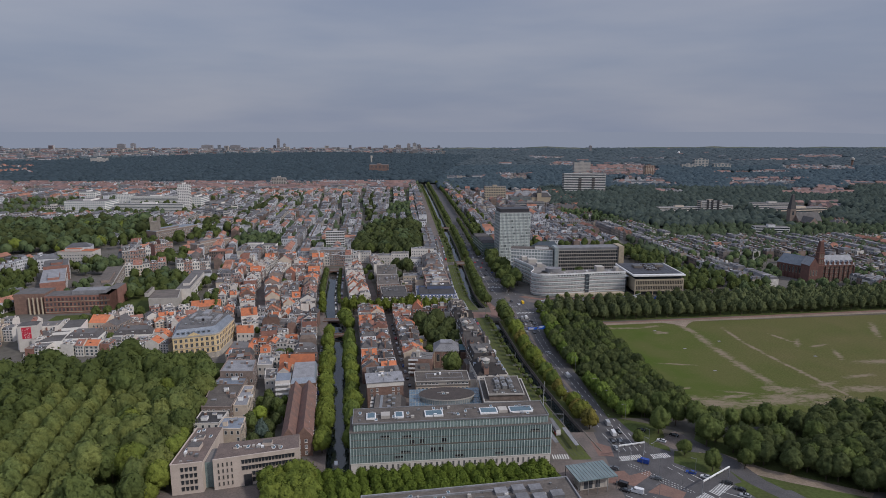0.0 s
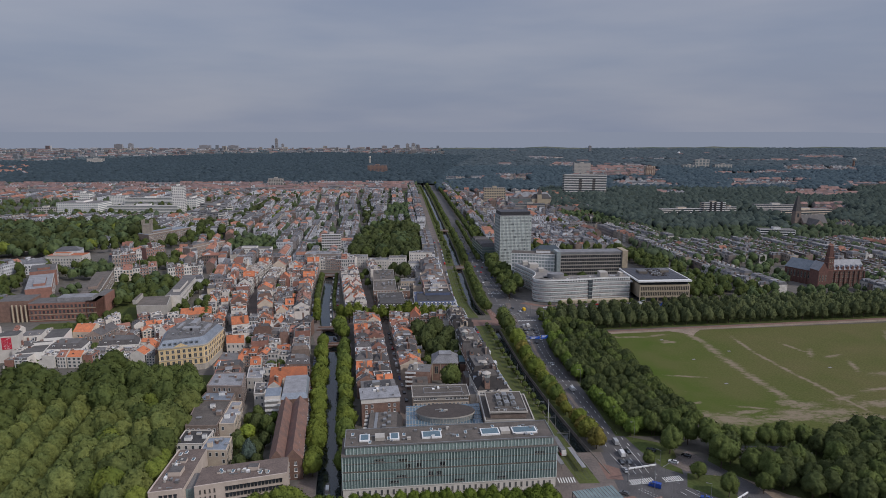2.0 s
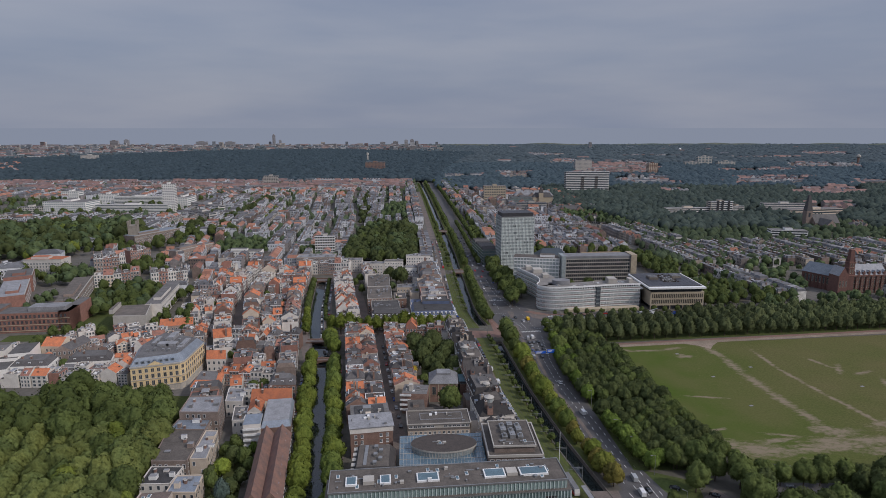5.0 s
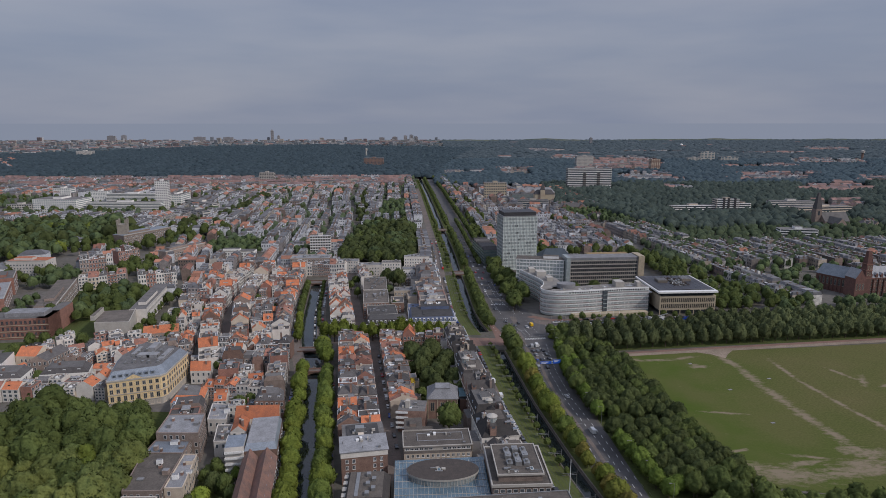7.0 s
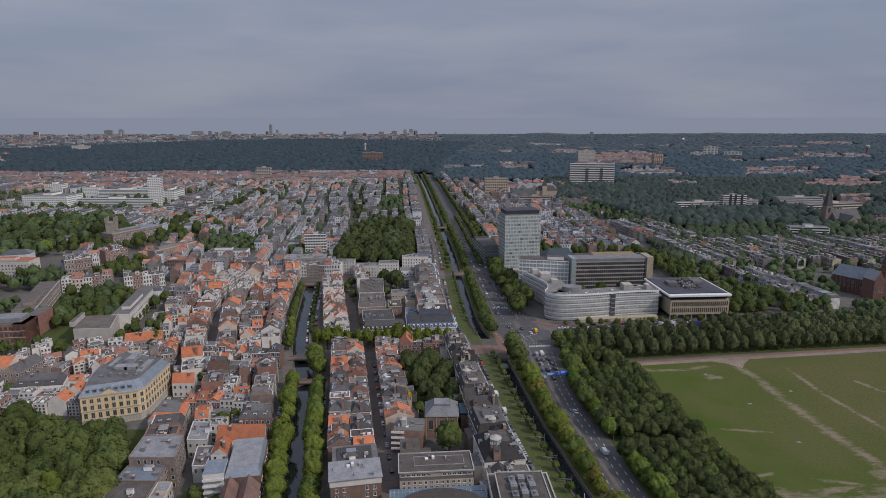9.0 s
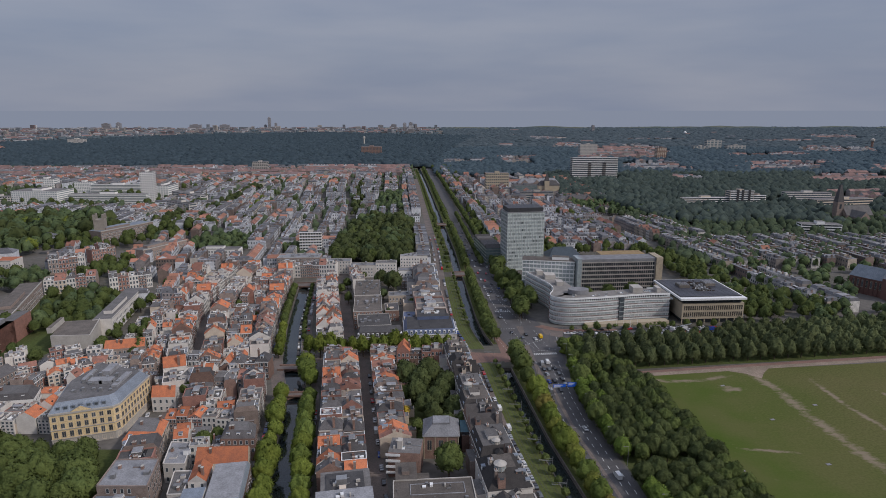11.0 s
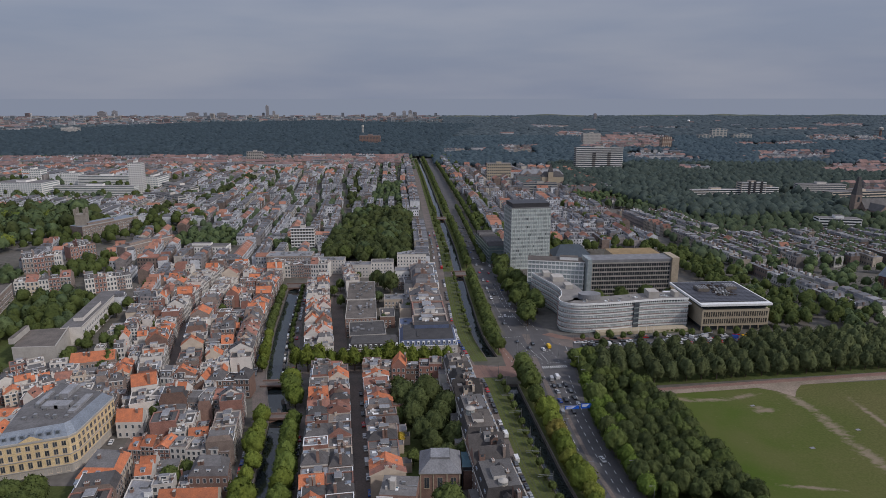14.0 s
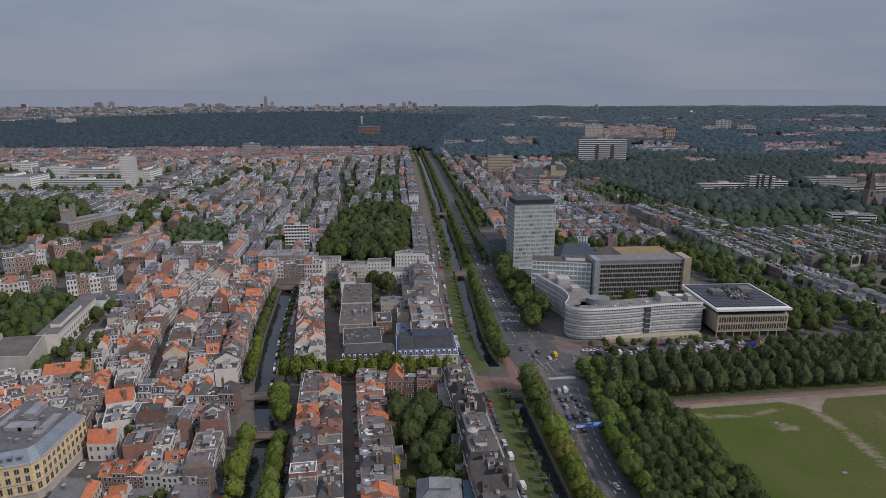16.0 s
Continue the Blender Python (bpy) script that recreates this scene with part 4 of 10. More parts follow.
# the street with trees before the glass court building
for i in range(27):
    for j in range(4):
        x = -62 + i * 4.7 + tree_rng.uniform(-0.8, 0.8) + j * 1.4
        if x > 60:
            continue
        y = 243 + i * 0.2 - j * 5.2 - (4 if i < 4 else 0)
        plant("lime" if i < 4 else "court", x, y - (0 if i < 4 else 1.2), 0.95 if i < 4 else 0.74, "trees of the street before the court")
# single trees in gardens and yards
for kind, x, y, s in (("lime", -108, 240, 1.15), ("lime", -110, 250, 1.1), ("lime", -109, 262, 1.1), ("lime", -111, 274, 1.0), ("lime", -109, 232, 0.9), ("dark", -78, 275, 0.7), ("dark", -74, 288, 0.75), ("elm", -83, 292, 0.7), ("dark", -86, 300, 0.6), ("dark", -79, 312, 0.7), ("elm", -82, 326, 0.7), ("dark", -76, 332, 0.6), ("elm", -70, 305, 0.6), ("dark", -71, 278, 0.6), ("elm", -256, 489, 0.8), ("elm", -248, 492, 0.7), ("yellow", -262, 478, 0.5), ("elm", -258, 474, 0.6), ("elm", -236, 494, 0.6), ("elm", -242, 500, 0.7), ("elm", -195, 515, 0.7), ("elm", -190, 525, 0.8), ("elm", -178, 542, 0.8), ("elm", -164, 498, 0.9), ("elm", -200, 585, 0.8), ("elm", -198, 600, 0.8), ("yellow", -82, 303, 0.85), ("cedar", -76, 283, 0.9), ("elm", -74, 310, 0.7), ("elm", -85, 318, 0.6), ("dark", -72, 296, 0.6), ("elm", -90, 268, 0.5), ("bright", -73, 322, 0.6),
                      ("elm", -88, 382, 0.62), ("elm", -93, 377, 0.5), ("elm", -104, 432, 0.55), ("elm", 21, 359, 1.3), ("bright", -1, 372, 0.7), ("yellow", 4, 378, 0.45), ("golden", 2.5, 413, 1.0),
                      ("dark", 8, 428, 1.15), ("dark", 18, 418, 1.15), ("dark", 26, 406, 1.1), ("dark", 12, 412, 1.1), ("dark", 3, 444, 1.3), ("dark", 14, 446, 1.25), ("dark", 24, 434, 1.2), ("dark", 30, 396, 1.0), ("elm", 0, 462, 0.8), ("dark", 21, 426, 1.1), ("dark", 10, 438, 1.1), ("dark", 16, 404, 1.0), ("dark", 22, 392, 0.9),
                      ("dark", 18, 396, 0.7), ("elm", 8, 396, 0.6), ("elm", 2, 430, 0.7), ("dark", 22, 452, 0.7),
                      ("elm", -146, 528, 0.6), ("elm", -152, 505, 0.5), ("elm", -142, 630, 0.6), ("elm", -165, 560, 0.5), ("elm", -172, 585, 0.5), ("elm", -120, 520, 0.35),
                      ("dark", -10, 632, 1.25), ("dark", -15, 640, 1.0), ("dark", -21, 652, 0.95), ("elm", 5, 577, 0.75), ("elm", -45, 600, 0.7), ("elm", -53, 626, 0.8), ("garden", -8, 584, 0.5), ("elm", -50, 640, 0.7), ("elm", -56, 610, 0.6), ("elm", -52, 560, 0.5), ("elm", -66, 520, 0.4), ("elm", -38, 672, 0.5)):
    plant(kind, x, y, s)
for k in range(14):
    plant("street", -58 + k * 6.6, 491.0 + tree_rng.uniform(-1, 1), 1.38, "street trees before the blue-roofed block")
# clump of tall trees beside the curved office
for k in range(24):
    plant("elm", 90 + tree_rng.uniform(-7, 9) - k * 0.2, 556 + k * 6.0, 1.15, "", k < 14)
for k in range(26):
    x, y = tree_rng.uniform(84, 96), 700 + k * 11
    plant("elm", x, y, 0.95, "", False)
for k in range(10):
    plant("elm", 142 + k * 6.0, 586 + tree_rng.uniform(-4, 4), 0.8 if k % 3 else 1.25)
for k in range(26):
    plant("elm", 256 + tree_rng.uniform(-8, 14), 545 + k * 6.5, 0.85, "", k < 8)
# the round wood in the middle of the old town
midwood = [(-78, 722), (2, 708), (8, 800), (8, 935), (-40, 965), (-68, 925)]
for i in range(11):
    for j in range(26):
        x, y = -80 + i * 9 + tree_rng.uniform(-3.4, 3.4), 706 + j * 10.2 + tree_rng.uniform(-3.4, 3.4)
        if inside(x, y, midwood):
            u = tree_rng.random()
            plant("garden" if u < 0.2 else "elm" if u < 0.3 else "dark", x, y, tree_rng.uniform(1.0, 1.5), "", False)
# gardens behind the museum
leftwood = [(-272, 600), (-268, 580), (-262, 548), (-228, 530), (-222, 560), (-226, 612), (-250, 632), (-290, 630)]
for i in range(14):
    for j in range(11):
        x, y = -330 + i * 9 + tree_rng.uniform(-3, 3), 556 + j * 9.5 + tree_rng.uniform(-3, 3)
        if inside(x, y, leftwood):
            plant("elm" if tree_rng.random() < 0.6 else "garden", x, y, tree_rng.uniform(0.8, 1.15), "", False)
for k in range(12):
    # shrubs and young trees beside the windowless hall and the long white house
    plant("elm", -193.5 - k * 1.25 + tree_rng.uniform(-1, 1), 503 + k * 9.2, tree_rng.uniform(0.35, 0.6), "young trees beside the long white house")
y = 610.0
while y < 1700:
    plant("elm", line(ROAD_R, y) + 3.5, y, 0.8, "", False)
    if 700 < y < 1000:
        plant("elm", line(ROAD_L, y) * 0.5 + line(ROAD_R, y) * 0.5 + 1, y + 5, 0.62, "", False)
    y += tree_rng.uniform(8, 11)


def grove(kind, poly, pitch, s, keep=0.9, test=None):
    """Trees close together over an area, joined with the others of their kind."""
    xs, ys = [q[0] for q in poly], [q[1] for q in poly]
    y = min(ys)
    while y < max(ys):
        x = min(xs)
        while x < max(xs):
            u, v = x + tree_rng.uniform(-0.4, 0.4) * pitch, y + tree_rng.uniform(-0.4, 0.4) * pitch
            if tree_rng.random() < keep and inside(u, v, poly) and (test is None or test(u, v)):
                plant(kind, u, v, s * tree_rng.uniform(0.8, 1.2), "", False)
            x += pitch
        y += pitch


grove("elm", [(-343, 500), (-326, 500), (-372, 590), (-395, 588)], 9, 0.95, 0.85)
grove("elm", [(-345, 420), (-320, 420), (-318, 480), (-345, 490)], 9, 0.8, 0.6)
grove("elm", [(-300, 678), (-262, 684), (-268, 742), (-296, 738)], 9, 0.85, 0.75)
grove("garden", [(-316, 548), (-300, 552), (-318, 610), (-332, 606)], 8, 0.7, 0.6)
grove("elm", [(-370, 640), (-346, 650), (-352, 690), (-400, 690)], 9, 0.9, 0.7)
grove("garden", [(-345, 640), (-318, 640), (-322, 690), (-345, 692)], 9, 0.9, 0.7)
grove("elm", [(-420, 560), (-372, 566), (-392, 640), (-440, 640)], 10, 0.9, 0.6)
grove("elm", [(-290, 540), (-225, 540), (-215, 570), (-280, 575)], 9, 0.9, 0.6)

# trees in the small yards between the houses
YARDS = [(-173, 525, 0.9), (-164, 489, 0.8), (-88, 384, 0.9), (-84, 391, 0.75), (-116, 441, 0.7), (-182, 610, 0.8), (-181, 529, 0.8), (-191, 504, 0.9), (-221, 487, 0.8), (-216, 428, 0.7), (-247, 452, 0.9), (-56, 537, 0.5), (-56, 628, 0.6), (-114, 630, 0.6), (-108, 560, 0.6), (-100, 505, 0.6), (-18, 376, 0.5), (-178, 655, 0.7), (-200, 640, 0.8), (-128, 590, 0.55), (-12, 560, 0.8), (-18, 610, 0.7), (-24, 655, 0.8), (-310, 440, 0.9), (-300, 420, 0.8)]
for x, y, s in YARDS:
    plant("elm" if x < -60 else "garden", x, y, s, "trees in the yards of the old town")

# ---- houses of the old town ----
def house_parts(kind, w, d, h, storeys, wall, roof, seed):
    """One town house: front wall on y = 0 towards -y, depth d. Returns its meshes by part name."""
    g = random.Random(seed)
    out = []
    hw = w / 2
    wb = MB()
    flat = kind in ("flat", "pale")
    wb.box(-hw, hw, 0, d, 0, h, 0)
    if flat:
        for a, b, c, e in ((-hw, hw, 0, 0.3), (-hw, hw, d - 0.3, d), (-hw, -hw + 0.25, 0.3, d - 0.3), (hw - 0.25, hw, 0.3, d - 0.3)):
            wb.box(a, b, c, e, h, h + 0.45, 0)
            wb.box(a - 0.05, b + 0.05, c - 0.05, e + 0.05, h + 0.45, h + 0.58, 1)
    elif kind == "gable_front":
        wb.face([(-hw, 0, h), (hw, 0, h), (0, 0, h + w * 0.55)], 0)
        wb.face([(hw, d, h), (-hw, d, h), (0, d, h + w * 0.55)], 0)
    if not flat:
        wb.box(-hw, hw, -0.25, 0.0, h - 0.45, h, 1)
    out.append(("wall", wb, [wall, g.choice((wall, wall, CONCRETE, GREYBRICK, PAINT)) if flat else PAINT], ""))
    rb = MB()
    if flat:
        rb.box(-hw + 0.25, hw - 0.25, 0.3, d - 0.3, h + 0.02, h + 0.1, 0)
        for i in range(g.randint(4, 8)):
            x, y = g.uniform(-hw + 0.6, hw - 1.8), g.uniform(0.8, d - 2.6)
            rb.box(x, x + g.uniform(0.4, 1.5), y, y + g.uniform(0.4, 1.9), h + 0.1, h + g.uniform(0.25, 1.0), g.choice((1, 3, 3, 4, 2)))
        if g.random() < 0.35:
            for i in range(4):
                rb.box(-hw + 0.7 + i * 1.15, -hw + 1.7 + i * 1.15, d * 0.62, d * 0.62 + 1.7, h + 0.25, h + 0.34, 5)
        if g.random() < 0.4:
            rb.box(-hw + 0.4, hw - 0.4, d * 0.68, d - 0.5, h + 0.1, h + 0.16, 6)
        if g.random() < 0.5:
            x0 = g.uniform(-hw + 0.5, 0)
            rb.box(x0, x0 + 2.2, d * 0.15, d * 0.15 + 0.08, h + 0.1, h + 1.1, 3)
            rb.box(x0, x0 + 0.08, d * 0.15, d * 0.5, h + 0.1, h + 1.1, 3)
        rb.tube(g.uniform(-hw + 1, hw - 1), g.uniform(2, d - 2), h + 0.1, h + 1.3, 0.18, 0.18, 6, 4)
    elif kind == "mansard":
        top = h + 2.7
        rb.prism([(-hw, 0), (hw, 0), (hw, 1.5), (-hw, 1.5)], h, h + 0.05, 0)
        rb.face([(-hw, 0, h), (hw, 0, h), (hw, 1.3, top), (-hw, 1.3, top)], 0)
        rb.face([(hw, d, h), (-hw, d, h), (-hw, d - 1.3, top), (hw, d - 1.3, top)], 0)
        for s in (-1, 1):
            p = [(s * hw, 0, h), (s * hw, d, h), (s * hw, d - 1.3, top), (s * hw, 1.3, top)]
            rb.face(p if s > 0 else p[::-1], 2)
        rb.face([(-hw, 1.3, top), (hw, 1.3, top), (hw, d - 1.3, top), (-hw, d - 1.3, top)], 1)
        rb.box(-hw, hw, 1.2, 1.45, top, top + 0.15, 3)
    elif kind == "gable":
        rb.gable(-hw, hw, 0, d, h, d * 0.36, True, 0, 2, 0.3)
        rb.box(-hw, hw, d / 2 - 0.15, d / 2 + 0.15, h + d * 0.36 - 0.08, h + d * 0.36 + 0.1, 0)
        for i in range(g.randint(1, 3)):
            # roof lights and vents on both slopes
            u, t_ = g.uniform(-hw + 0.6, hw - 1.4), g.uniform(0.25, 0.65)
            for y_, z_ in ((d / 2 * t_, h + d * 0.36 * t_), (d - d / 2 * t_, h + d * 0.36 * t_)):
                if g.random() < 0.7:
                    rb.box(u, u + 0.85, y_ - 0.45, y_ + 0.45, z_ - 0.35, z_ + 0.36, g.choice((5, 5, 4)))
    elif kind == "gable_front":
        rb.gable(-hw, hw, 0.02, d - 0.02, h + 0.05, w * 0.55, False, 0, 2, 0.25)
        rb.box(-0.15, 0.15, 0, d, h + w * 0.55 - 0.05, h + w * 0.55 + 0.12, 0)
    elif kind == "hip":
        rb.gable(-hw, hw, 0, d, h, d * 0.30, w > d, 0, 0, 0.3, min(w, d) * 0.42)
    out.append(("roof", rb, [roof, FELT, wall, PAINT, METAL, DARKGLASS, DECK], ""))
    stack = g.choice((wall, BROWNBRICK))
    for i in range(g.choice((1, 2, 2))):
        cb = MB()
        s = g.choice((-1, 1))
        y = g.uniform(d * 0.3, d * 0.7)
        z1 = h + (1.6 if flat else 3.9 if kind == "mansard" else d * 0.36 + 0.7)
        x = s * (hw - 0.45)
        cb.box(x - 0.4, x + 0.4, y - 0.55, y + 0.55, h - 0.5, z1, 0)
        cb.box(x - 0.46, x + 0.46, y - 0.61, y + 0.61, z1, z1 + 0.15, 1)
        for q in (-0.25, 0.25):
            cb.tube(x, y + q, z1 + 0.15, z1 + 0.6, 0.13, 0.11, 6, 2)
        out.append(("chimney", cb, [stack, CONCRETE, REDTILE], ""))
    if kind in ("mansard", "gable", "hip"):
        n = 2 if w > 6.4 and kind == "mansard" else 1 if kind != "gable" or g.random() < 0.4 else 0
        for i in range(n):
            db_ = MB()
            x = 0 if n == 1 else (-w * 0.23 if i == 0 else w * 0.23)
            y0, z0 = (0.25, h + 0.45) if kind == "mansard" else (1.1, h + 1.0)
            db_.box(x - 0.75, x + 0.75, y0, y0 + 2.2, z0, z0 + 1.7, 0)
            db_.box(x - 0.9, x + 0.9, y0 - 0.15, y0 + 2.2, z0 + 1.7, z0 + 1.85, 2)
            out.append(("dormer", db_, [PAINT, GLASS, ZINC], "white dormer window"))
            wb_ = MB()
            wb_.pane(x, z0 + 0.35, 1.0, 1.15, y0, -1, 0, 1)
            out.append(("sub:window", wb_, [PAINT, GLASS], ""))
    elif g.random() < 0.75:
        pb = MB()
        x0, y0 = -hw * g.uniform(0.2, 0.7), d * g.uniform(0.3, 0.5)
        pw, pd, ph = g.uniform(2, 3.4), g.uniform(2.2, 4), g.uniform(1.8, 2.6)
        pb.box(x0, x0 + pw, y0, y0 + pd, h + 0.1, h + ph, 0, 1)
        pb.box(x0 - 0.15, x0 + pw + 0.15, y0 - 0.15, y0 + pd + 0.15, h + ph, h + ph + 0.15, 2, 1)
        pb.pane(x0 + pw / 2, h + 0.7, pw * 0.5, 1.0, y0, -1, 2, 3)
        out.append(("roof_house", pb, [g.choice((wall, WHITE, FELT)), PALEFELT, PAINT, GLASS], "small penthouse on the flat roof"))
    vb = MB()
    cols = max(2, round(w / 2.1))
    sh = (h - 0.6) / storeys
    for r in range(storeys):
        for c in range(cols):
            xc = -hw + w * (c + 0.5) / cols
            ww, wh = min(1.15, w / cols * 0.58), min(1.9, sh * 0.60)
            z = 0.5 + r * sh + sh * 0.2
            vb.pane(xc, z, ww, wh, 0.0, -1)
            if g.random() < 0.8:
                vb.pane(xc, z, ww, wh * 0.85, d, 1)
    for c in range(2):
        if kind == "gable_front":
            vb.pane(-0.8 + c * 1.6, h + 0.3, 0.8, 1.0, 0.0, -1)
    out.append(("window_set", vb, [PAINT, GLASS], "white-framed sash windows"))
    if d > 8.5 and g.random() < 0.75:
        ab = MB()
        aw, ad, ah = w * g.uniform(0.45, 0.8), g.uniform(2.5, 4.5), h * g.uniform(0.3, 0.7)
        ax = g.choice((-hw, hw - aw))
        ab.box(ax, ax + aw, d, d + ad, 0, ah, 0, 1)
        ab.box(ax, ax + aw, d + ad - 0.2, d + ad, ah, ah + 0.4, 0)
        ab.pane(ax + aw / 2, ah * 0.3, 1.2, 1.4, d + ad, 1, 2, 3)
        out.append(("back_extension", ab, [g.choice((wall, WHITE, CREAM)), g.choice((FELT, PALEFELT, BROWNFELT)), PAINT, GLASS], "lower flat-roofed extension at the back"))
    return out


WALLS = {"white": WHITE, "cream": CREAM, "brown brick": BROWNBRICK, "red brick": REDBRICK, "grey brick": GREYBRICK}
ROOFS = {"flat": FELT, "pale": PALEFELT, "mansard": SLATE, "gable": ORANGE, "gable_front": ORANGE, "hip": SLATE}
ROOFWORD = {"flat": "a flat grey roof", "pale": "a pale flat roof", "mansard": "a dark slate mansard roof", "gable": "a pitched %s roof", "gable_front": "a steep %s gable roof", "hip": "a dark hipped roof"}
HOUSE_PROTO = {}
house_rng = random.Random(21)
house_count = 0


ROWS = Joined()


# plots of houses that are built one by one: corners from the front wall's start, counter-clockwise
LOTS = [
    ("brown brick house with a wide pale grey flat roof", [(-112, 338), (-93, 337), (-96, 356), (-113, 356)], 14, "grey", "flat", "pale"),
    ("brown house with a lower blue-grey roof", [(-113, 326.5), (-96, 325.5), (-96.6, 336.7), (-112.4, 337.7)], 10.5, "grey", "flat", "zinc"),
    ("brown house with a gravel roof and white penthouse", [(-109, 297), (-94, 296.5), (-95.2, 324.5), (-112.5, 325.5)], 11.5, "grey", "flat", "brown"),
    ("cream rear house with a pale flat roof", [(-93.8, 299), (-86.6, 299), (-89.4, 324), (-95, 324.3)], 11, "cream", "flat", "pale"),
    ("white house with a black flat roof and terrace", [(-108.4, 283), (-96, 283), (-95.2, 296), (-108.8, 296.5)], 9.5, "white", "flat", "black"),
    ("cream garden house with a blue-grey metal roof", [(-95, 276), (-83.5, 275.5), (-84.5, 288), (-95.2, 288)], 10, "cream", "flat", "zinc"),
    ("white rear house under a bright orange tiled roof", [(-81.5, 345.5), (-74.2, 345.5), (-75.4, 357.6), (-83, 357.6)], 10, "white", "gable_y", "orange"),
    ("long canal house with a bright orange tiled roof", [(-83.2, 358), (-61.5, 358), (-63.6, 370), (-83.8, 369.6)], 10, "cream", "gable", "orange"),
    ("old house with a broad orange hipped roof", [(-121.5, 379), (-105, 378.4), (-107.6, 396), (-122.6, 397.6)], 9.5, "cream", "hip", "orange"),
    ("brown brick canal house with a dark mansard roof", [(-78, 376), (-62.8, 375.6), (-65.2, 388), (-79, 388.6)], 11, "brown", "hip", "slate"),
    ("white corner house with an orange tiled roof", [(-127, 424), (-115, 424), (-117.6, 434.5), (-129.6, 434.5)], 8, "white", "gable", "orange"),
    ("low brown brick workshop with a flat roof", [(-97, 361), (-88, 360.6), (-90.6, 377), (-100, 378.6)], 8.5, "white", "flat", "pale"),
    ("white house with a flat dark roof", [(-88, 341), (-82.2, 341), (-83.6, 357), (-91, 357)], 7.5, "white", "flat", "felt"),
    ("long white house with a dark roof and dormers", [(-241, 416), (-219, 417), (-221, 432), (-241, 431)], 8.5, "bright", "hip", "slate"),
    ("long white house with a dark roof and dormers", [(-211, 421), (-185, 424), (-189, 437), (-214, 436)], 8.5, "bright", "hip", "slate"),
    ("brick house with an orange tiled roof", [(-242, 450), (-229, 449), (-226, 461), (-240, 462)], 9, "cream", "gable", "orange"),
    ("grey row house with a slate roof", [(-228, 438), (-217, 440), (-214, 459), (-224, 460)], 9.5, "grey", "gable_y", "slate"),
    ("low brick houses under one orange tiled roof", [(-181, 488), (-159, 494), (-161, 503), (-183, 499)], 8.5, "grey", "gable", "orange"),
]


def in_lot(x, y, pad=0.94):
    for q in LOTS:
        cx, cy = sum(p[0] for p in q[1]) / 4, sum(p[1] for p in q[1]) / 4
        if inside(x, y, [(cx + (p[0] - cx) * pad, cy + (p[1] - cy) * pad) for p in q[1]]):
            return True
    return False


def house(kind, wall, x, y, deg, w, d, h, tile="orange tile", single=True):
    """Places a house with its front at (x, y); built once for each sort and then copied and stretched."""
    global house_count
    house_count += 1
    mx, my = x - math.sin(radians(deg)) * d * 0.5, y + math.cos(radians(deg)) * d * 0.5
    if any(math.hypot(mx - q[0], my - q[1]) < 4.6 * q[2] + 1.2 for q in YARDS):
        return None
    c_, s_ = math.cos(radians(deg)), math.sin(radians(deg))
    if any(in_lot(x + c_ * u * w - s_ * v * d, y + s_ * u * w + c_ * v * d) for u in (-0.45, 0, 0.45) for v in (0.05, 0.5, 0.95)):
        return None
    var = house_rng.randrange(3)
    key = (kind, wall, tile, var)
    if key not in HOUSE_PROTO:
        st = 3 if var else 4
        bw, bd, bh = (6.0, 7.2, 6.4)[var], 10.5, (12.2, 9.6, 10.2)[var]
        roof = {"orange tile": ROOFS[kind], "brown tile": REDTILE, "slate": SLATE}[tile] if kind.startswith("gable") else ROOFS[kind]
        word = ROOFWORD[kind]
        word = word % tile if "%" in word else word
        HOUSE_PROTO[key] = (house_parts(kind, bw, bd, bh, st, WALLS[wall], roof, hash_of(kind + wall + tile) + var), bw, bd, bh, "%s town house with %s" % (wall, word))
        meshes = [(n, mb.mesh("house_" + n.replace("sub:", "dormer_"), mats), lab, mb, mats) for n, mb, mats, lab in HOUSE_PROTO[key][0]]
        HOUSE_PROTO[key] = (meshes, *HOUSE_PROTO[key][1:])
    meshes, bw, bd, bh, label = HOUSE_PROTO[key]
    m = pose(x, y, 0, 0, 0, deg) @ Matrix.Diagonal((w / bw, d / bd, h / bh, 1))
    if not single:
        for n, me, lab, mb, mats in meshes:
            ROWS.add(mb.v, mb.f, mb.m, mats, m)
        return None
    ob = new("town_house", None)
    ob.matrix_basis = m
    tagged(ob, label, "house", "houses of the old town")
    last = None
    for n, me, lab, mb, mats in meshes:
        if n.startswith("sub:"):
            part(n[4:], me, None, last)
        else:
            last = part(n, me, None, ob, lab, "stuff" if n == "window_set" else "")
    return ob


def pick_house(orange=0.3, white=0.35):
    u = house_rng.random() * 1.18
    wall = "white" if house_rng.random() < white else house_rng.choice(("cream", "brown brick", "brown brick", "grey brick", "red brick", "red brick", "grey brick"))
    if u < orange:
        kind = house_rng.choice(("gable", "gable", "gable_front"))
        tile = house_rng.choice(("orange tile", "orange tile", "orange tile", "orange tile", "orange tile", "brown tile"))
    else:
        kind = house_rng.choice(("flat", "flat", "flat", "flat", "flat", "mansard", "mansard", "pale", "hip", "gable"))
        tile = house_rng.choice(("slate", "slate", "brown tile")) if kind == "gable" else "orange tile"
    return kind, wall, tile


def y_single(y, x):
    return y < 545 and x > -150


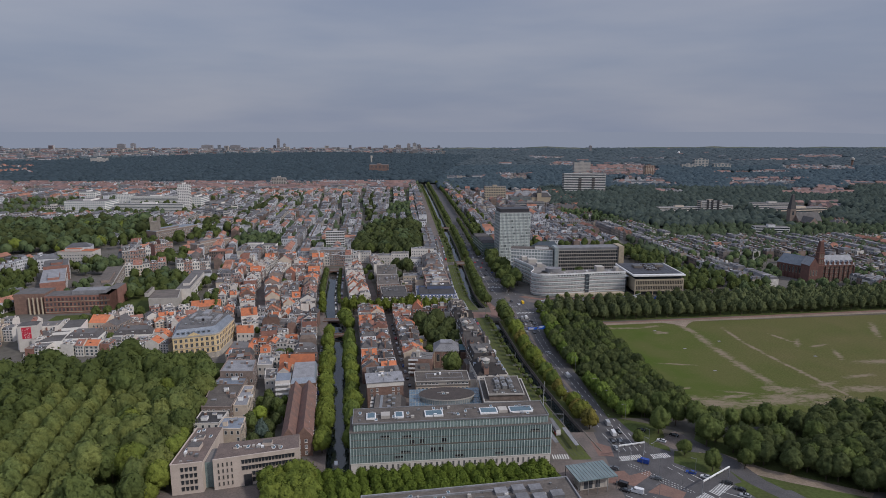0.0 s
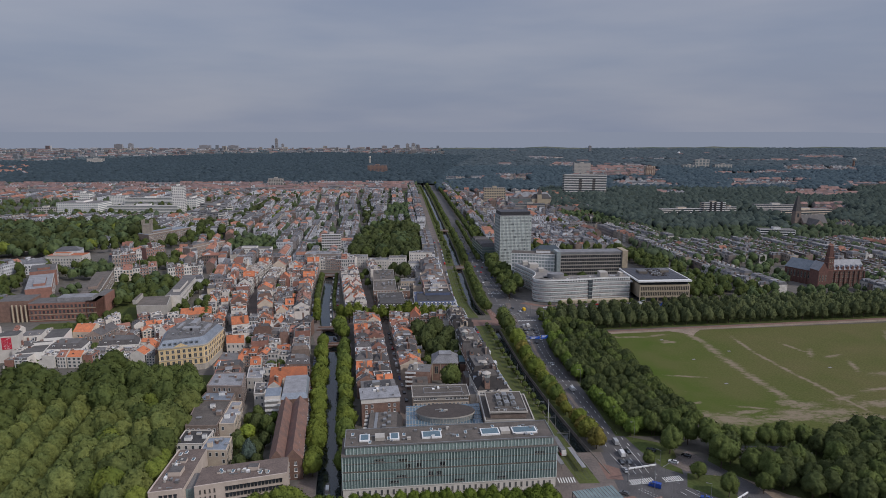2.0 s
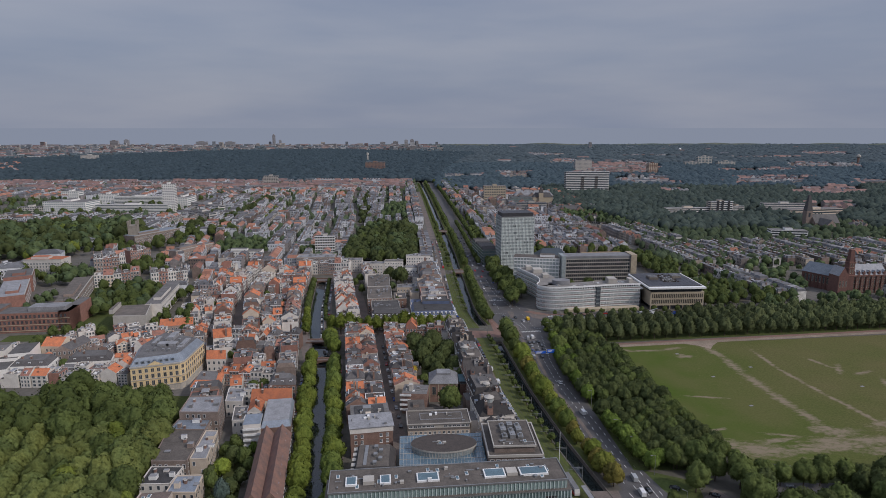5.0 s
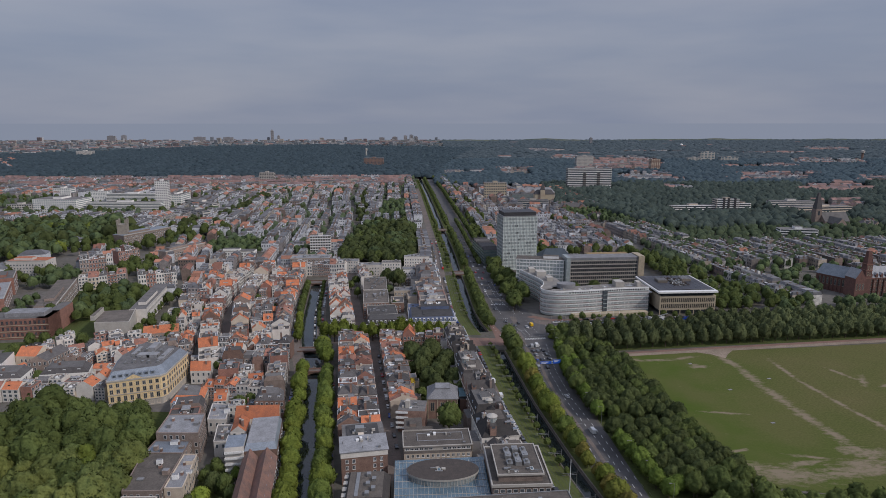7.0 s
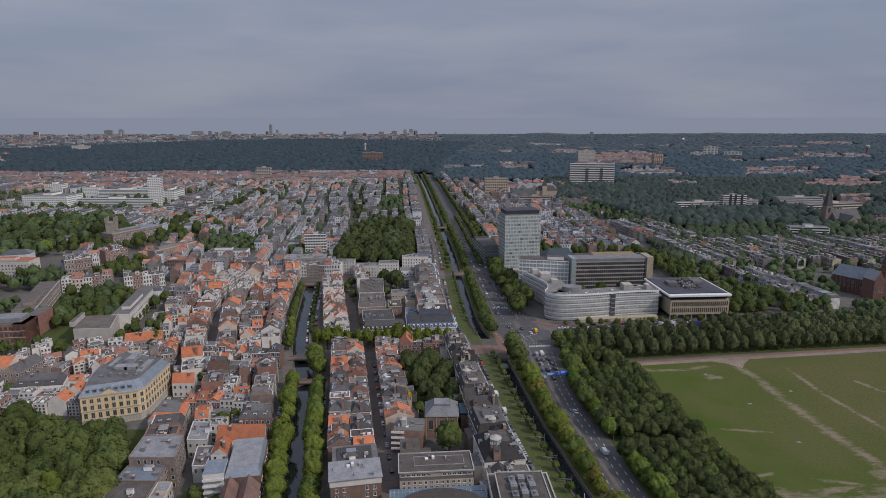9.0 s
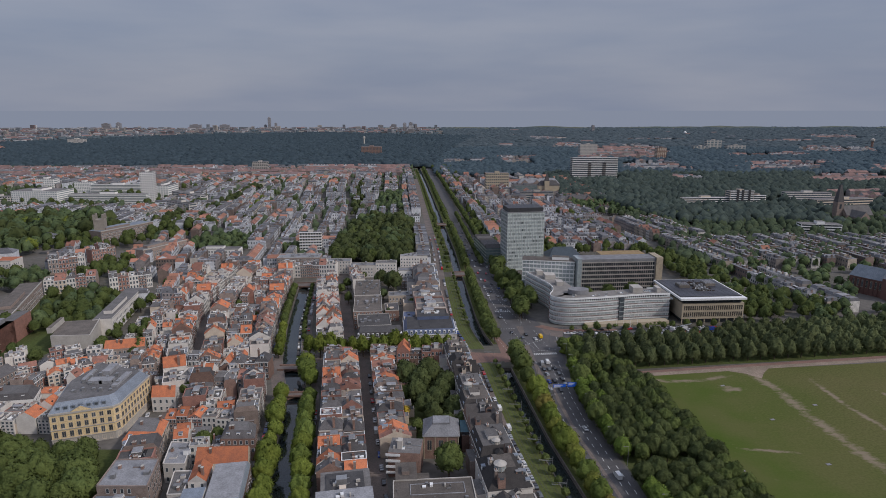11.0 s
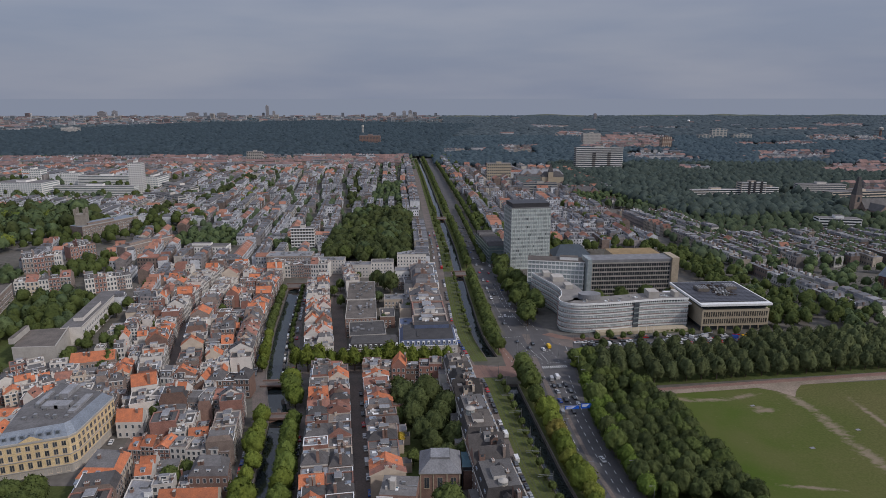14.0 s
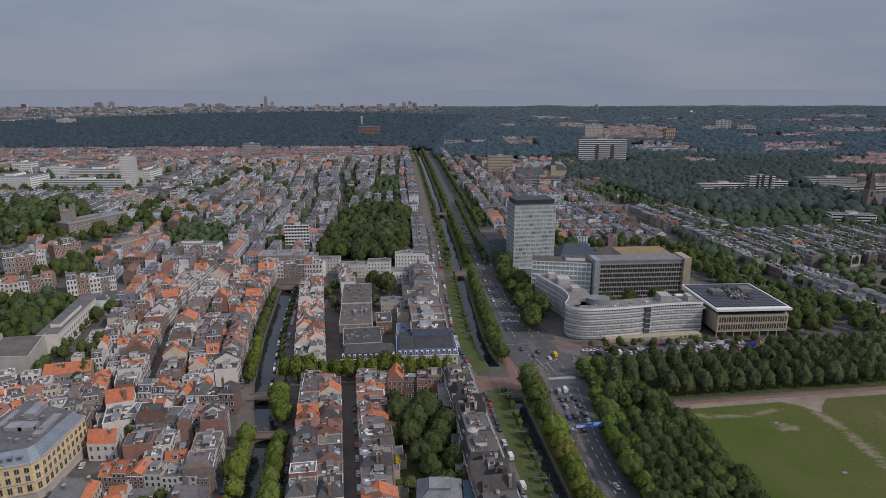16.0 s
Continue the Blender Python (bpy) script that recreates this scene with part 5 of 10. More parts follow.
def terrace(pts, depth=10.5, orange=0.3, white=0.35, hmin=8.5, hmax=13.0, wmin=5.2, wmax=8.0, slate=0.0):
    """Houses side by side along a line, with their fronts on its right-hand side."""
    for (xa, ya), (xb, yb) in zip(pts[:-1], pts[1:]):
        ln = math.hypot(xb - xa, yb - ya)
        deg = math.degrees(math.atan2(yb - ya, xb - xa))
        s = 0.0
        while s < ln - 3.5:
            w = house_rng.uniform(wmin, wmax)
            if ln - s - w < 4:
                w = ln - s
            k, wl_, tl = pick_house(orange, white)
            if house_rng.random() < slate:
                k, tl = house_rng.choice((("mansard", "slate"), ("hip", "slate"), ("gable", "slate"), ("flat", "slate")))
                tl = "slate" if k == "gable" else "orange tile"
            u = (s + w / 2) / ln
            house(k, wl_, xa + (xb - xa) * u, ya + (yb - ya) * u, deg, w - 0.03, depth * house_rng.uniform(0.92, 1.1), house_rng.uniform(hmin, hmax), tl, y_single(ya + (yb - ya) * u, xa))
            s += w


def infill(xl, xr, y0, y1, orange=0.35, density=0.85, white=0.4):
    """Rear houses and workshops packed inside a block between the lines xl and xr, given as (y, x)."""
    y = y0
    while y < y1 - 4:
        d = house_rng.uniform(6.5, 9.5)
        a, b = line(xl, y), line(xr, y)
        slope = math.degrees(math.atan2(line(xr, y + d) - line(xr, y), d))
        x = a + house_rng.uniform(0, 1.5)
        while x < b - 4:
            w = min(house_rng.uniform(5.5, 9.5), b - x)
            if house_rng.random() < density and w > 3.5:
                k, wl_, tl = pick_house(orange, white)
                h = house_rng.uniform(5.0, 10.5)
                if house_rng.random() < 0.5:
                    house(k, wl_, x + w / 2, y, -slope, w - 0.3, d - 0.2, h, tl, y < 470 and x > -130)
                else:
                    house(k, wl_, x + w - 0.2, y + d / 2, 90 - slope, d - 0.3, w - 0.4, h, tl, y < 470 and x > -130)
            x += w + (house_rng.uniform(0, 1.0))
        y += d


# block between the old canal and the narrow street
terrace([(-47, 478), (-38, 400), (-32.6, 349.5)], 10.3, 0.24, 0.3, 9.5, 12)
terrace([(-12.2, 350), (-17.5, 396), (-27, 474)], 10.0, 0.26, 0.3, 9.5, 11.5)
terrace([(-30, 480), (-45, 481)], 8, 0.1, 0.5)
# block between the narrow street and the avenue
terrace([(-19.5, 476), (-8.5, 375)], 13.0, 0.18, 0.12, 8.6, 10)
terrace([(24, 481), (-19, 483)], 10.5, 0.2, 0.3, 8.5, 12.5)
# between the old canal and the narrow street, further on
terrace([(-77, 650), (-66, 575), (-55, 500)], 9.5, 0.25, 0.55)
terrace([(-38, 502), (-47, 560), (-60.5, 655)], 9.0, 0.25, 0.4)
# avenue side beyond the crossing
terrace([(30, 528), (27, 600), (26.5, 676)], 20.0, 0.0, 0.1, 12.5, 15.5, 10, 16, 0.6)
# the dense blocks between the shopping street and the old canal
terrace([(-67.5, 400), (-74, 445)], 11, 0.25, 0.3)
terrace([(-82, 488), (-92, 562), (-101, 668), (-104, 700)], 11.5, 0.28, 0.4, 9, 13)
terrace([(-147.5, 700), (-145, 620), (-138, 555), (-121.5, 487), (-108, 415)], 11.5, 0.3, 0.5, 8.5, 12.5)
terrace([(-112, 402), (-69, 398)], 9, 0.4, 0.75, 7, 9.5)
terrace([(-80, 449), (-118, 452)], 10, 0.4, 0.55)
terrace([(-122, 463), (-76, 460)], 10, 0.3, 0.3)
infill([(405, -99), (487, -109), (555, -125), (620, -132), (700, -134)], [(400, -80), (445, -87), (491, -95), (562, -105), (668, -114), (700, -117)], 412, 700, 0.28)
# south block beside the wood
terrace([(-121, 394), (-114, 357)], 14.0, 0.03, 0.4, 10, 12.5, 7.0, 11, 0.35)
terrace([(-62.6, 370.5), (-66.5, 396)], 13.0, 0.25, 0.3, 10, 13, 6, 9)
infill([(335, -92), (395, -103)], [(335, -71), (395, -80)], 338, 396, 0.3, 1.0, 0.7)
# left of the shopping street
terrace([(-299, 635), (-262, 647)], 12, 0.0, 0.6, 11, 13, 6, 9)
terrace([(-248, 640), (-219, 655)], 12, 0.0, 0.4, 11.5, 13, 6, 9)
terrace([(-331, 700), (-304, 712)], 13, 0.0, 0.2, 13, 15, 7, 9)
terrace([(-311, 740), (-296, 757)], 13, 0.0, 0.3, 13, 15, 7, 9)
terrace([(-115, 440), (-130, 487), (-147, 555), (-154, 620), (-156, 700)], 11, 0.25, 0.5)
infill([(440, -184), (500, -192), (560, -186), (620, -200), (700, -215)], [(440, -134), (487, -146), (555, -164), (620, -171), (700, -172)], 442, 695, 0.28, 0.8)
infill([(400, -262), (455, -262)], [(400, -166), (440, -164), (455, -164)], 404, 455, 0.12, 0.8, 0.7)
terrace([(-52, 672), (-44, 628)], 9.5, 0.1, 0.5)
terrace([(-104, 680), (-64, 675)], 11, 0.15, 0.5)
infill([(400, -345), (470, -345)], [(400, -290), (470, -285)], 402, 470, 0.1, 0.75, 0.75)
infill([(465, -240), (505, -232)], [(465, -168), (505, -194)], 458, 500, 0.3, 0.75, 0.55)
ROWS.done("town_house_rows", "close-packed town houses with grey and orange roofs", "houses")

def lot_house(label, poly, h, wall, kind, roof):
    """A house on a given plot, with parapet or pitched roof, windows on its outer walls, chimneys and roof gear."""
    ob = thing("town_house", None, [], label, "house", "houses of the old town")
    wm_ = {"brown": BROWNBRICK, "white": WHITE, "bright": BRIGHTWHITE, "cream": CREAM, "red": REDBRICK, "grey": GREYBRICK}[wall]
    rm = {"pale": PALEFELT, "zinc": ZINC, "orange": ORANGE, "slate": SLATE, "brown": BROWNFELT, "felt": FELT, "black": BLACKFELT}[roof]
    g = random.Random(int(poly[0][0] * 31 + poly[0][1]))
    p0, p1, p2, p3 = poly
    b = MB()
    b.prism(poly, 0, h, 0)
    part("wall", b, [wm_], ob)
    b = MB()
    mid = lambda p, q: ((p[0] + q[0]) / 2, (p[1] + q[1]) / 2)
    if kind == "flat":
        b.prism(poly, h, h + 0.12, 0)
        for p, q in ((p0, p1), (p1, p2), (p2, p3), (p3, p0)):
            ln = math.hypot(q[0] - p[0], q[1] - p[1])
            b.at(p[0], p[1], math.degrees(math.atan2(q[1] - p[1], q[0] - p[0])))
            b.box(-0.05, ln + 0.05, -0.06, 0.3, h + 0.12, h + 0.55, 1)
        b.at()
    elif kind == "hip":
        b.prism(poly, h, h + 3.0, 0, 2, False, 3.6)
    else:
        a, c, d, e = (p0, p1, p2, p3) if kind == "gable" else (p3, p0, p1, p2)
        m0, m1 = mid(a, e), mid(c, d)
        rise = math.hypot(a[0] - e[0], a[1] - e[1]) * 0.38
        b.face([(*a, h), (*c, h), (*m1, h + rise), (*m0, h + rise)], 0)
        b.face([(*d, h), (*e, h), (*m0, h + rise), (*m1, h + rise)], 0)
        b.face([(*e, h), (*a, h), (*m0, h + rise)], 1)
        b.face([(*c, h), (*d, h), (*m1, h + rise)], 1)
    part("roof", b, [rm, wm_ if wall != "bright" else PAINT, FELT], ob)
    vb = MB()
    st = max(2, int(h / 3.1))
    for p, q in ((p0, p1), (p1, p2), (p3, p0)):
        ln = math.hypot(q[0] - p[0], q[1] - p[1])
        n = max(2, int(ln / 2.5))
        for r in range(st):
            for c in range(n):
                if g.random() < 0.86:
                    x, y, dg = along(p, q, (c + 0.5) / n)
                    vb.at(x, y, dg)
                    vb.pane(0, 0.9 + r * h / st, 1.05, min(1.75, h / st * 0.55))
    part("window_set", vb, [PAINT, GLASS], ob, "white-framed windows", "stuff")
    cx, cy = sum(p[0] for p in poly) / 4, sum(p[1] for p in poly) / 4
    for i in range(2):
        b = MB()
        u, v = g.uniform(-0.32, 0.32), g.uniform(-0.3, 0.3)
        x, y = cx + (p1[0] - p0[0]) * u + (p3[0] - p0[0]) * v, cy + (p1[1] - p0[1]) * u + (p3[1] - p0[1]) * v
        z1 = h + (1.4 if kind == "flat" else 4.6)
        b.box(x - 0.45, x + 0.45, y - 0.6, y + 0.6, h - 0.3, z1, 0)
        b.box(x - 0.52, x + 0.52, y - 0.67, y + 0.67, z1, z1 + 0.15, 1)
        part("chimney", b, [BROWNBRICK, CONCRETE], ob)
    for i in range(3):
        b = MB()
        u, v = -0.3 + i * 0.3, (-0.25, 0.18, -0.1)[i]
        x, y = cx + (p1[0] - p0[0]) * u + (p3[0] - p0[0]) * v, cy + (p1[1] - p0[1]) * u + (p3[1] - p0[1]) * v
        if kind == "flat":
            b.box(x, x + g.uniform(1.4, 3.4), y, y + g.uniform(1.2, 2.6), h + 0.12, h + g.uniform(0.6, 2.4), 0, 1)
            part("roof_box", b, [g.choice((PAINT, METAL, wm_)), PALEFELT], ob)
        elif kind == "hip":
            x, y, dg = along(p0, p1, 0.2 + i * 0.3, -1.0)
            b.at(x, y, dg)
            b.box(-0.8, 0.8, 0, 2.6, h + 0.5, h + 2.2, 0, 2)
            b.pane(0, h + 0.75, 1.1, 1.1)
            part("dormer", b, [PAINT, GLASS, ZINC], ob)
    return ob


# ---- the large buildings ----
def building(name, x, y, deg, label, category="building"):
    return thing(name, None, [], label, category, m=pose(x, y, 0, 0, 0, deg))


PANE_MESH = {}


def window_mesh(w, h, frame_mat=None, glass_mat=None, taper=0.0):
    """A single framed window, its lower edge at z = 0, facing -y. taper narrows it downwards."""
    frame_mat, glass_mat = frame_mat or PAINT, glass_mat or GLASS
    key = (round(w, 2), round(h, 2), frame_mat.name, glass_mat.name, taper)
    if key not in PANE_MESH:
        mb = MB()
        if taper:
            a, b = w / 2, w / 2 - taper
            o = [(-b - 0.1, -0.1), (b + 0.1, -0.1), (a + 0.1, h + 0.1), (-a - 0.1, h + 0.1)]
            i_ = [(-b, 0), (b, 0), (a, h), (-a, h)]
            for k in range(4):
                j = (k + 1) % 4
                mb.face([(o[k][0], -0.16, o[k][1]), (o[j][0], -0.16, o[j][1]), (i_[j][0], -0.05, i_[j][1]), (i_[k][0], -0.05, i_[k][1])], 0)
            mb.face([(u, -0.05, v) for u, v in i_], 1)
        else:
            mb.pane(0, 0, w, h)
            mb.box(-0.04, 0.04, -0.09, -0.05, 0, h, 0)
            mb.box(-w / 2 - 0.2, w / 2 + 0.2, -0.22, 0, -0.22, -0.1, 0)
        PANE_MESH[key] = mb.mesh("window", [frame_mat, glass_mat])
    return PANE_MESH[key]


def put_window(parent, me, x, y, z, deg=0.0, name="window"):
    ob = new(name, me)
    ob.parent = parent
    ob.matrix_basis = pose(x, y, z, 0, 0, deg)
    return ob


def along(a, b, u, out=0.0):
    """A point on the wall from a to b (wall faces right of the way), pushed out of it, and the turn of a window there."""
    dx, dy = b[0] - a[0], b[1] - a[1]
    ln = math.hypot(dx, dy)
    return a[0] + dx * u + dy / ln * out, a[1] + dy * u - dx / ln * out, math.degrees(math.atan2(dy, dx))


for lot in LOTS:
    lot_house(*lot)

# the glass court building
court = building("court_building", -29.4, 251.1, 3.5, "long court building of green-grey glass with white fins")
CW, CD = 89.4, 15.5
b = MB()
b.box(0, CW, 0, CD, 0, 4.7, 0)
b.box(-0.25, CW + 0.25, -0.25, CD, 4.7, 5.0, 0)
part("plinth", b, [WHITE], court, "white stone plinth")
b = MB()
b.box(0.15, CW - 0.15, 0.15, CD, 5.0, 19.4, 0)
part("glazing", b, [surf("court_glass", (0.23, 0.30, 0.285), 0.2, (0.15, 0.20, 0.19), 0.3, 0.7, 0.0, spec=0.6)], court, "green-grey glass wall")
b = MB()
for z in (8.6, 12.2, 15.8):
    b.box(-0.02, CW + 0.02, -0.05, CD, z, z + (0.55 if z == 12.2 else 0.3), 0)
part("floor_band", b, [STONE], court)
b = MB()
n = 74
for i in range(n + 1):
    x = CW * i / n
    for z0, z1 in ((5.0, 12.0), (12.9, 19.3)):
        b.box(x - 0.10, x + 0.10, -0.35, 0.15, z0, z1, 0)
for i in range(13):
    yy = CD * i / 13
    b.box(-0.35, 0.15, yy, yy + 0.2, 5.0, 19.3, 0)
    b.box(CW - 0.15, CW + 0.35, yy, yy + 0.2, 5.0, 19.3, 0)
part("fin_set", b, [surf("pale_green_fin", (0.50, 0.57, 0.545), 0.4, (0.36, 0.41, 0.40), 0.4, 0.5, 0.0)], court, "pale upright glass fins", "stuff")
b = MB()
b.box(-0.4, CW + 0.4, -0.45, CD, 19.4, 19.9, 0, 1)
part("cornice", b, [METAL, BROWNFELT], court)
b = MB()
b.box(1.2, CW - 1.2, 0.75, CD - 0.4, 19.9, 23.0, 0)
part("top_floor", b, [bpy.data.materials["court_glass"]], court, "set-back glazed top floor")
b = MB()
for i in range(60):
    x = 1.8 + (CW - 3.6) * i / 59
    b.box(x - 0.14, x + 0.14, 0.5, 0.8, 19.9, 23.0, 0)
part("top_fin_set", b, [bpy.data.materials["pale_green_fin"]], court, "", "stuff")
b = MB()
b.box(0.9, CW - 0.9, 0.4, CD, 23.0, 23.35, 1, 0)
for a_ in ((0.9, CW - 0.9, 0.4, 0.75), (0.9, CW - 0.9, CD - 0.35, CD), (0.9, 1.2, 0.75, CD - 0.35), (CW - 1.2, CW - 0.9, 0.75, CD - 0.35)):
    b.box(*a_, 23.35, 23.65, 1)
for i in range(16):
    x = 4 + i * 5.2
    b.box(x, x + 0.5 + (i % 3) * 0.4, 3 + (i * 7 % 9), 3.9 + (i * 7 % 9), 23.35, 24.0, 1)
part("roof", b, [BROWNFELT, METAL], court, "brown-grey flat roof with vents")
for x, w_ in ((7, 4.2), (19.5, 4.0), (33, 8.2), (58, 8.0), (71.5, 10.5)):
    b = MB()
    b.box(x, x + w_, 4.2, 9.6, 23.35, 24.1, 0)
    b.box(x + 0.5, x + w_ - 0.5, 4.7, 9.1, 24.1, 24.2, 1)
    part("skylight", b, [PAINT, SKYGLASS], court, "white-framed blue skylight")
b = MB()
b.box(13.4, 17.4, 4.6, 8.6, 23.35, 24.8, 0)
b.box(66.5, 70.5, 5, 9, 23.35, 24.6, 0)
part("roof_unit", b, [CONCRETE], court)
slot = window_mesh(0.75, 2.3, CONCRETE, GLASS)
for i in range(34):
    put_window(court, slot, 6 + i * 2.45, 0, 1.5)
dark_pane = window_mesh(3.8, 0.75, STONE, DARKGLASS)
tall_pane = window_mesh(2.0, 1.6, STONE, DARKGLASS)
for x, z in ((15, 17), (24.5, 16.6), (27, 13.4), (31, 13.6), (24, 9.3), (21, 7.0), (41, 13.6), (36, 9.4), (39.5, 9.4), (66, 6.4), (82, 16.7), (48, 6.2)):
    put_window(court, tall_pane if z in (13.4, 13.6, 9.4) else dark_pane, x, -0.22, z, 0, "open_sunshade")

# the court's rear wing: glass-roofed atrium, oval hall and flat blocks
rear = building("court_rear_wing", 0, 0, 0, "court rear wing with glass atrium roof and oval hall")
b = MB()
b.prism([(-4, 270), (33, 271), (33, 317), (-4.5, 315.5)], 0, 11.0, 0, 1)
part("atrium", b, [GREYBRICK, surf("atrium_glass", (0.10, 0.155, 0.195), 0.15, (0.065, 0.10, 0.13), 0.3, 0.7, 0.0, spec=0.6)], rear, "blue glass roof on white ribs")
b = MB()
for i in range(26):
    b.box(-4 + i * 1.45, -3.9 + i * 1.45, 271, 315, 11.0, 11.12, 0)
for i in range(10):
    b.box(-4.2, 32.8, 272 + i * 4.6, 272.12 + i * 4.6, 11.0, 11.14, 0)
part("rib_set", b, [CONCRETE], rear, "", "stuff")
oval = [(15.2 + 13.8 * math.cos(2 * math.pi * i / 40), 303.0 + 7.6 * math.sin(2 * math.pi * i / 40)) for i in range(40)]
b = MB()
b.prism(oval, 11.0, 13.3, 0)
part("oval_hall", b, [PALEGLASS], rear, "oval hall with a glazed drum")
b = MB()
b.prism([(15.2 + (x - 15.2) * 1.05, 303.0 + (y - 303.0) * 1.05) for x, y in oval], 13.3, 14.1, 1, 0, True)
b.box(14.6, 16.2, 302.2, 303.4, 14.1, 14.7, 1)
part("oval_roof", b, [surf("dark_roof_gravel", (0.072, 0.06, 0.054), 0.95, (0.048, 0.042, 0.04), 0.5, 0.7, 0.0), CONCRETE], rear, "dark oval roof with a pale rim")
b = MB()
for i in range(64):
    a = 2 * math.pi * i / 64
    b.tube(15.2 + 13.9 * math.cos(a), 303.0 + 7.7 * math.sin(a), 11.0, 13.3, 0.11, 0.11, 5)
part("drum_post_set", b, [CONCRETE], rear, "slim pale posts round the glazed drum", "stuff")
clutter_later = (rear, 9, 22, 300, 307, 14.1, 4, 14)
b = MB()
b.box(33.5, 56, 288, 316, 0, 15.6, 0, 1)
b.box(36, 53, 290.5, 312, 15.66, 18.6, 0, 2)
b.box(33.2, 56.3, 287.7, 316.3, 15.2, 15.66, 2, 1)
b.box(35.6, 53.4, 290, 312.5, 18.6, 18.9, 2, 1)
part("flat_block", b, [GREYBRICK, BROWNFELT, BROWNFELT], rear, "flat-roofed block with dark roofs")


def ring(parent, x0, x1, y0, y1, z0, z1, t, mat, label=""):
    """A low parapet round a flat roof."""
    q = MB()
    for a_ in ((x0, x1, y0, y0 + t), (x0, x1, y1 - t, y1), (x0, x0 + t, y0 + t, y1 - t), (x1 - t, x1, y0 + t, y1 - t)):
        q.box(*a_, z0, z1, 0)
    part("parapet", q, [mat], parent, label)


ring(rear, 33.0, 56.5, 287.5, 316.5, 15.0, 16.1, 0.55, CONCRETE, "pale roof edge")
ring(rear, 35.4, 53.6, 289.8, 312.7, 18.4, 19.2, 0.4, CONCRETE, "pale roof edge")
for i in range(9):
    q = MB()
    q.pane(34.8 + i * 2.5, 12.6, 1.6, 1.3, 288.0, -1)
    part("window", q, [PAINT, GLASS], rear)
for i in range(9):
    b = MB()
    b.box(40 + (i % 3) * 3.4, 42.4 + (i % 3) * 3.4, 296 + (i // 3) * 4.6, 299.2 + (i // 3) * 4.6, 18.9, 19.9 + (i % 2) * 0.8, 0)
    b.tube(41.2 + (i % 3) * 3.4, 297.5 + (i // 3) * 4.6, 19.9, 20.9, 0.7, 0.7, 10, 0)
    part("roof_fan", b, [METAL], rear, "grey rooftop cooling unit")
b = MB()
b.box(-24, -6, 282, 306, 0, 10.0, 0)
b.prism([(-24, 282), (-6, 282), (-6, 306), (-24, 306)], 10.0, 14.0, 1, 2, False, 4.0)
b.box(-19, -17.6, 286, 302, 14.0, 14.25, 3)
for i in range(5):
    b.box(-15 + (i % 2) * 2.2, -13.4 + (i % 2) * 2.2, 286 + i * 3.2, 288 + i * 3.2, 14.0, 15.2, 3)
part("slate_block", b, [GREYBRICK, DARKSLATE, BROWNFELT, METAL], rear, "block with a dark slate mansard roof")
for i in range(5):
    b = MB()
    b.box(-23.9, -21.6, 284.2 + i * 4.2, 286.2 + i * 4.2, 10.4, 12.2, 0)
    b.box(-24.1, -21.4, 284.0 + i * 4.2, 286.4 + i * 4.2, 12.2, 12.5, 1)
    part("hooded_dormer", b, [PALEFELT, CONCRETE], rear, "pale hooded dormer")

brick = building("corner_building", -27, 315.5, 8, "brown brick corner building with a pale grey roof")
b = MB()
b.box(0, 19.5, 0, 13, 0, 12.5, 0)
part("wall", b, [BROWNBRICK], brick)
b = MB()
b.box(-0.2, 19.7, -0.2, 13.2, 12.5, 15.0, 1, 0)
b.box(-0.6, 20.1, -0.6, 13.6, 15.0, 15.35, 0, 0)
part("roof", b, [PALEFELT, WHITE], brick, "pale grey sheet roof over a white attic")
wm = window_mesh(1.0, 1.5)
for r in range(4):
    for c in (0, 1, 4, 5):
        put_window(brick, wm, 2.4 + c * 2.9, 0, 1.4 + r * 2.9)
b = MB()
b.box(1, 20, 13.3, 31, 0, 12.0, 0, 1)
b.box(3, 17.5, 15, 29, 12.0, 12.4, 2, 2)
b.box(7, 11, 20, 23, 12.4, 15.2, 3)
b.box(8, 10.5, 15.5, 18, 12.4, 14.2, 4)
part("rear_house", b, [GREYBRICK, FELT, BLACKFELT, METAL, CREAM], brick, "lower rear house with a roof terrace")

stripb = building("terrace_building", -0.8, 326.0, 2, "long cream building with a ribbon of attic windows")
stripb.scale[2] = 0.82
b = MB()
b.box(0, 30, 0, 16, 0, 9.4, 0, 1)
b.box(0, 30, 2.2, 16, 9.4, 12.0, 2, 1)
b.box(-0.3, 30.3, 1.8, 16.3, 12.0, 12.3, 2, 1)
b.box(0.5, 9, 16, 28, 0, 13.2, 2, 1)
b.box(9, 14, 18, 24, 0, 10, 3, 1)
b.box(3, 6, 19, 24, 13.2, 15.0, 3, 1)
part("wall", b, [CREAM, BROWNFELT, CONCRETE, GREYBRICK], stripb)
for r, z in enumerate((1.5, 4.6, 7.3)):
    for c in range(13):
        put_window(stripb, wm, 1.6 + c * 2.24, 0, z)
ring(stripb, -0.5, 30.5, 1.6, 16.5, 12.1, 12.75, 0.4, CONCRETE, "pale roof edge")
ring(stripb, 6, 27, 6.5, 13.5, 12.3, 12.6, 0.3, PALEFELT)
ww = window_mesh(1.5, 1.1)
for c in range(14):
    if c not in (6, 7):
        put_window(stripb, ww, 1.4 + c * 2.1, 2.2, 10.1)


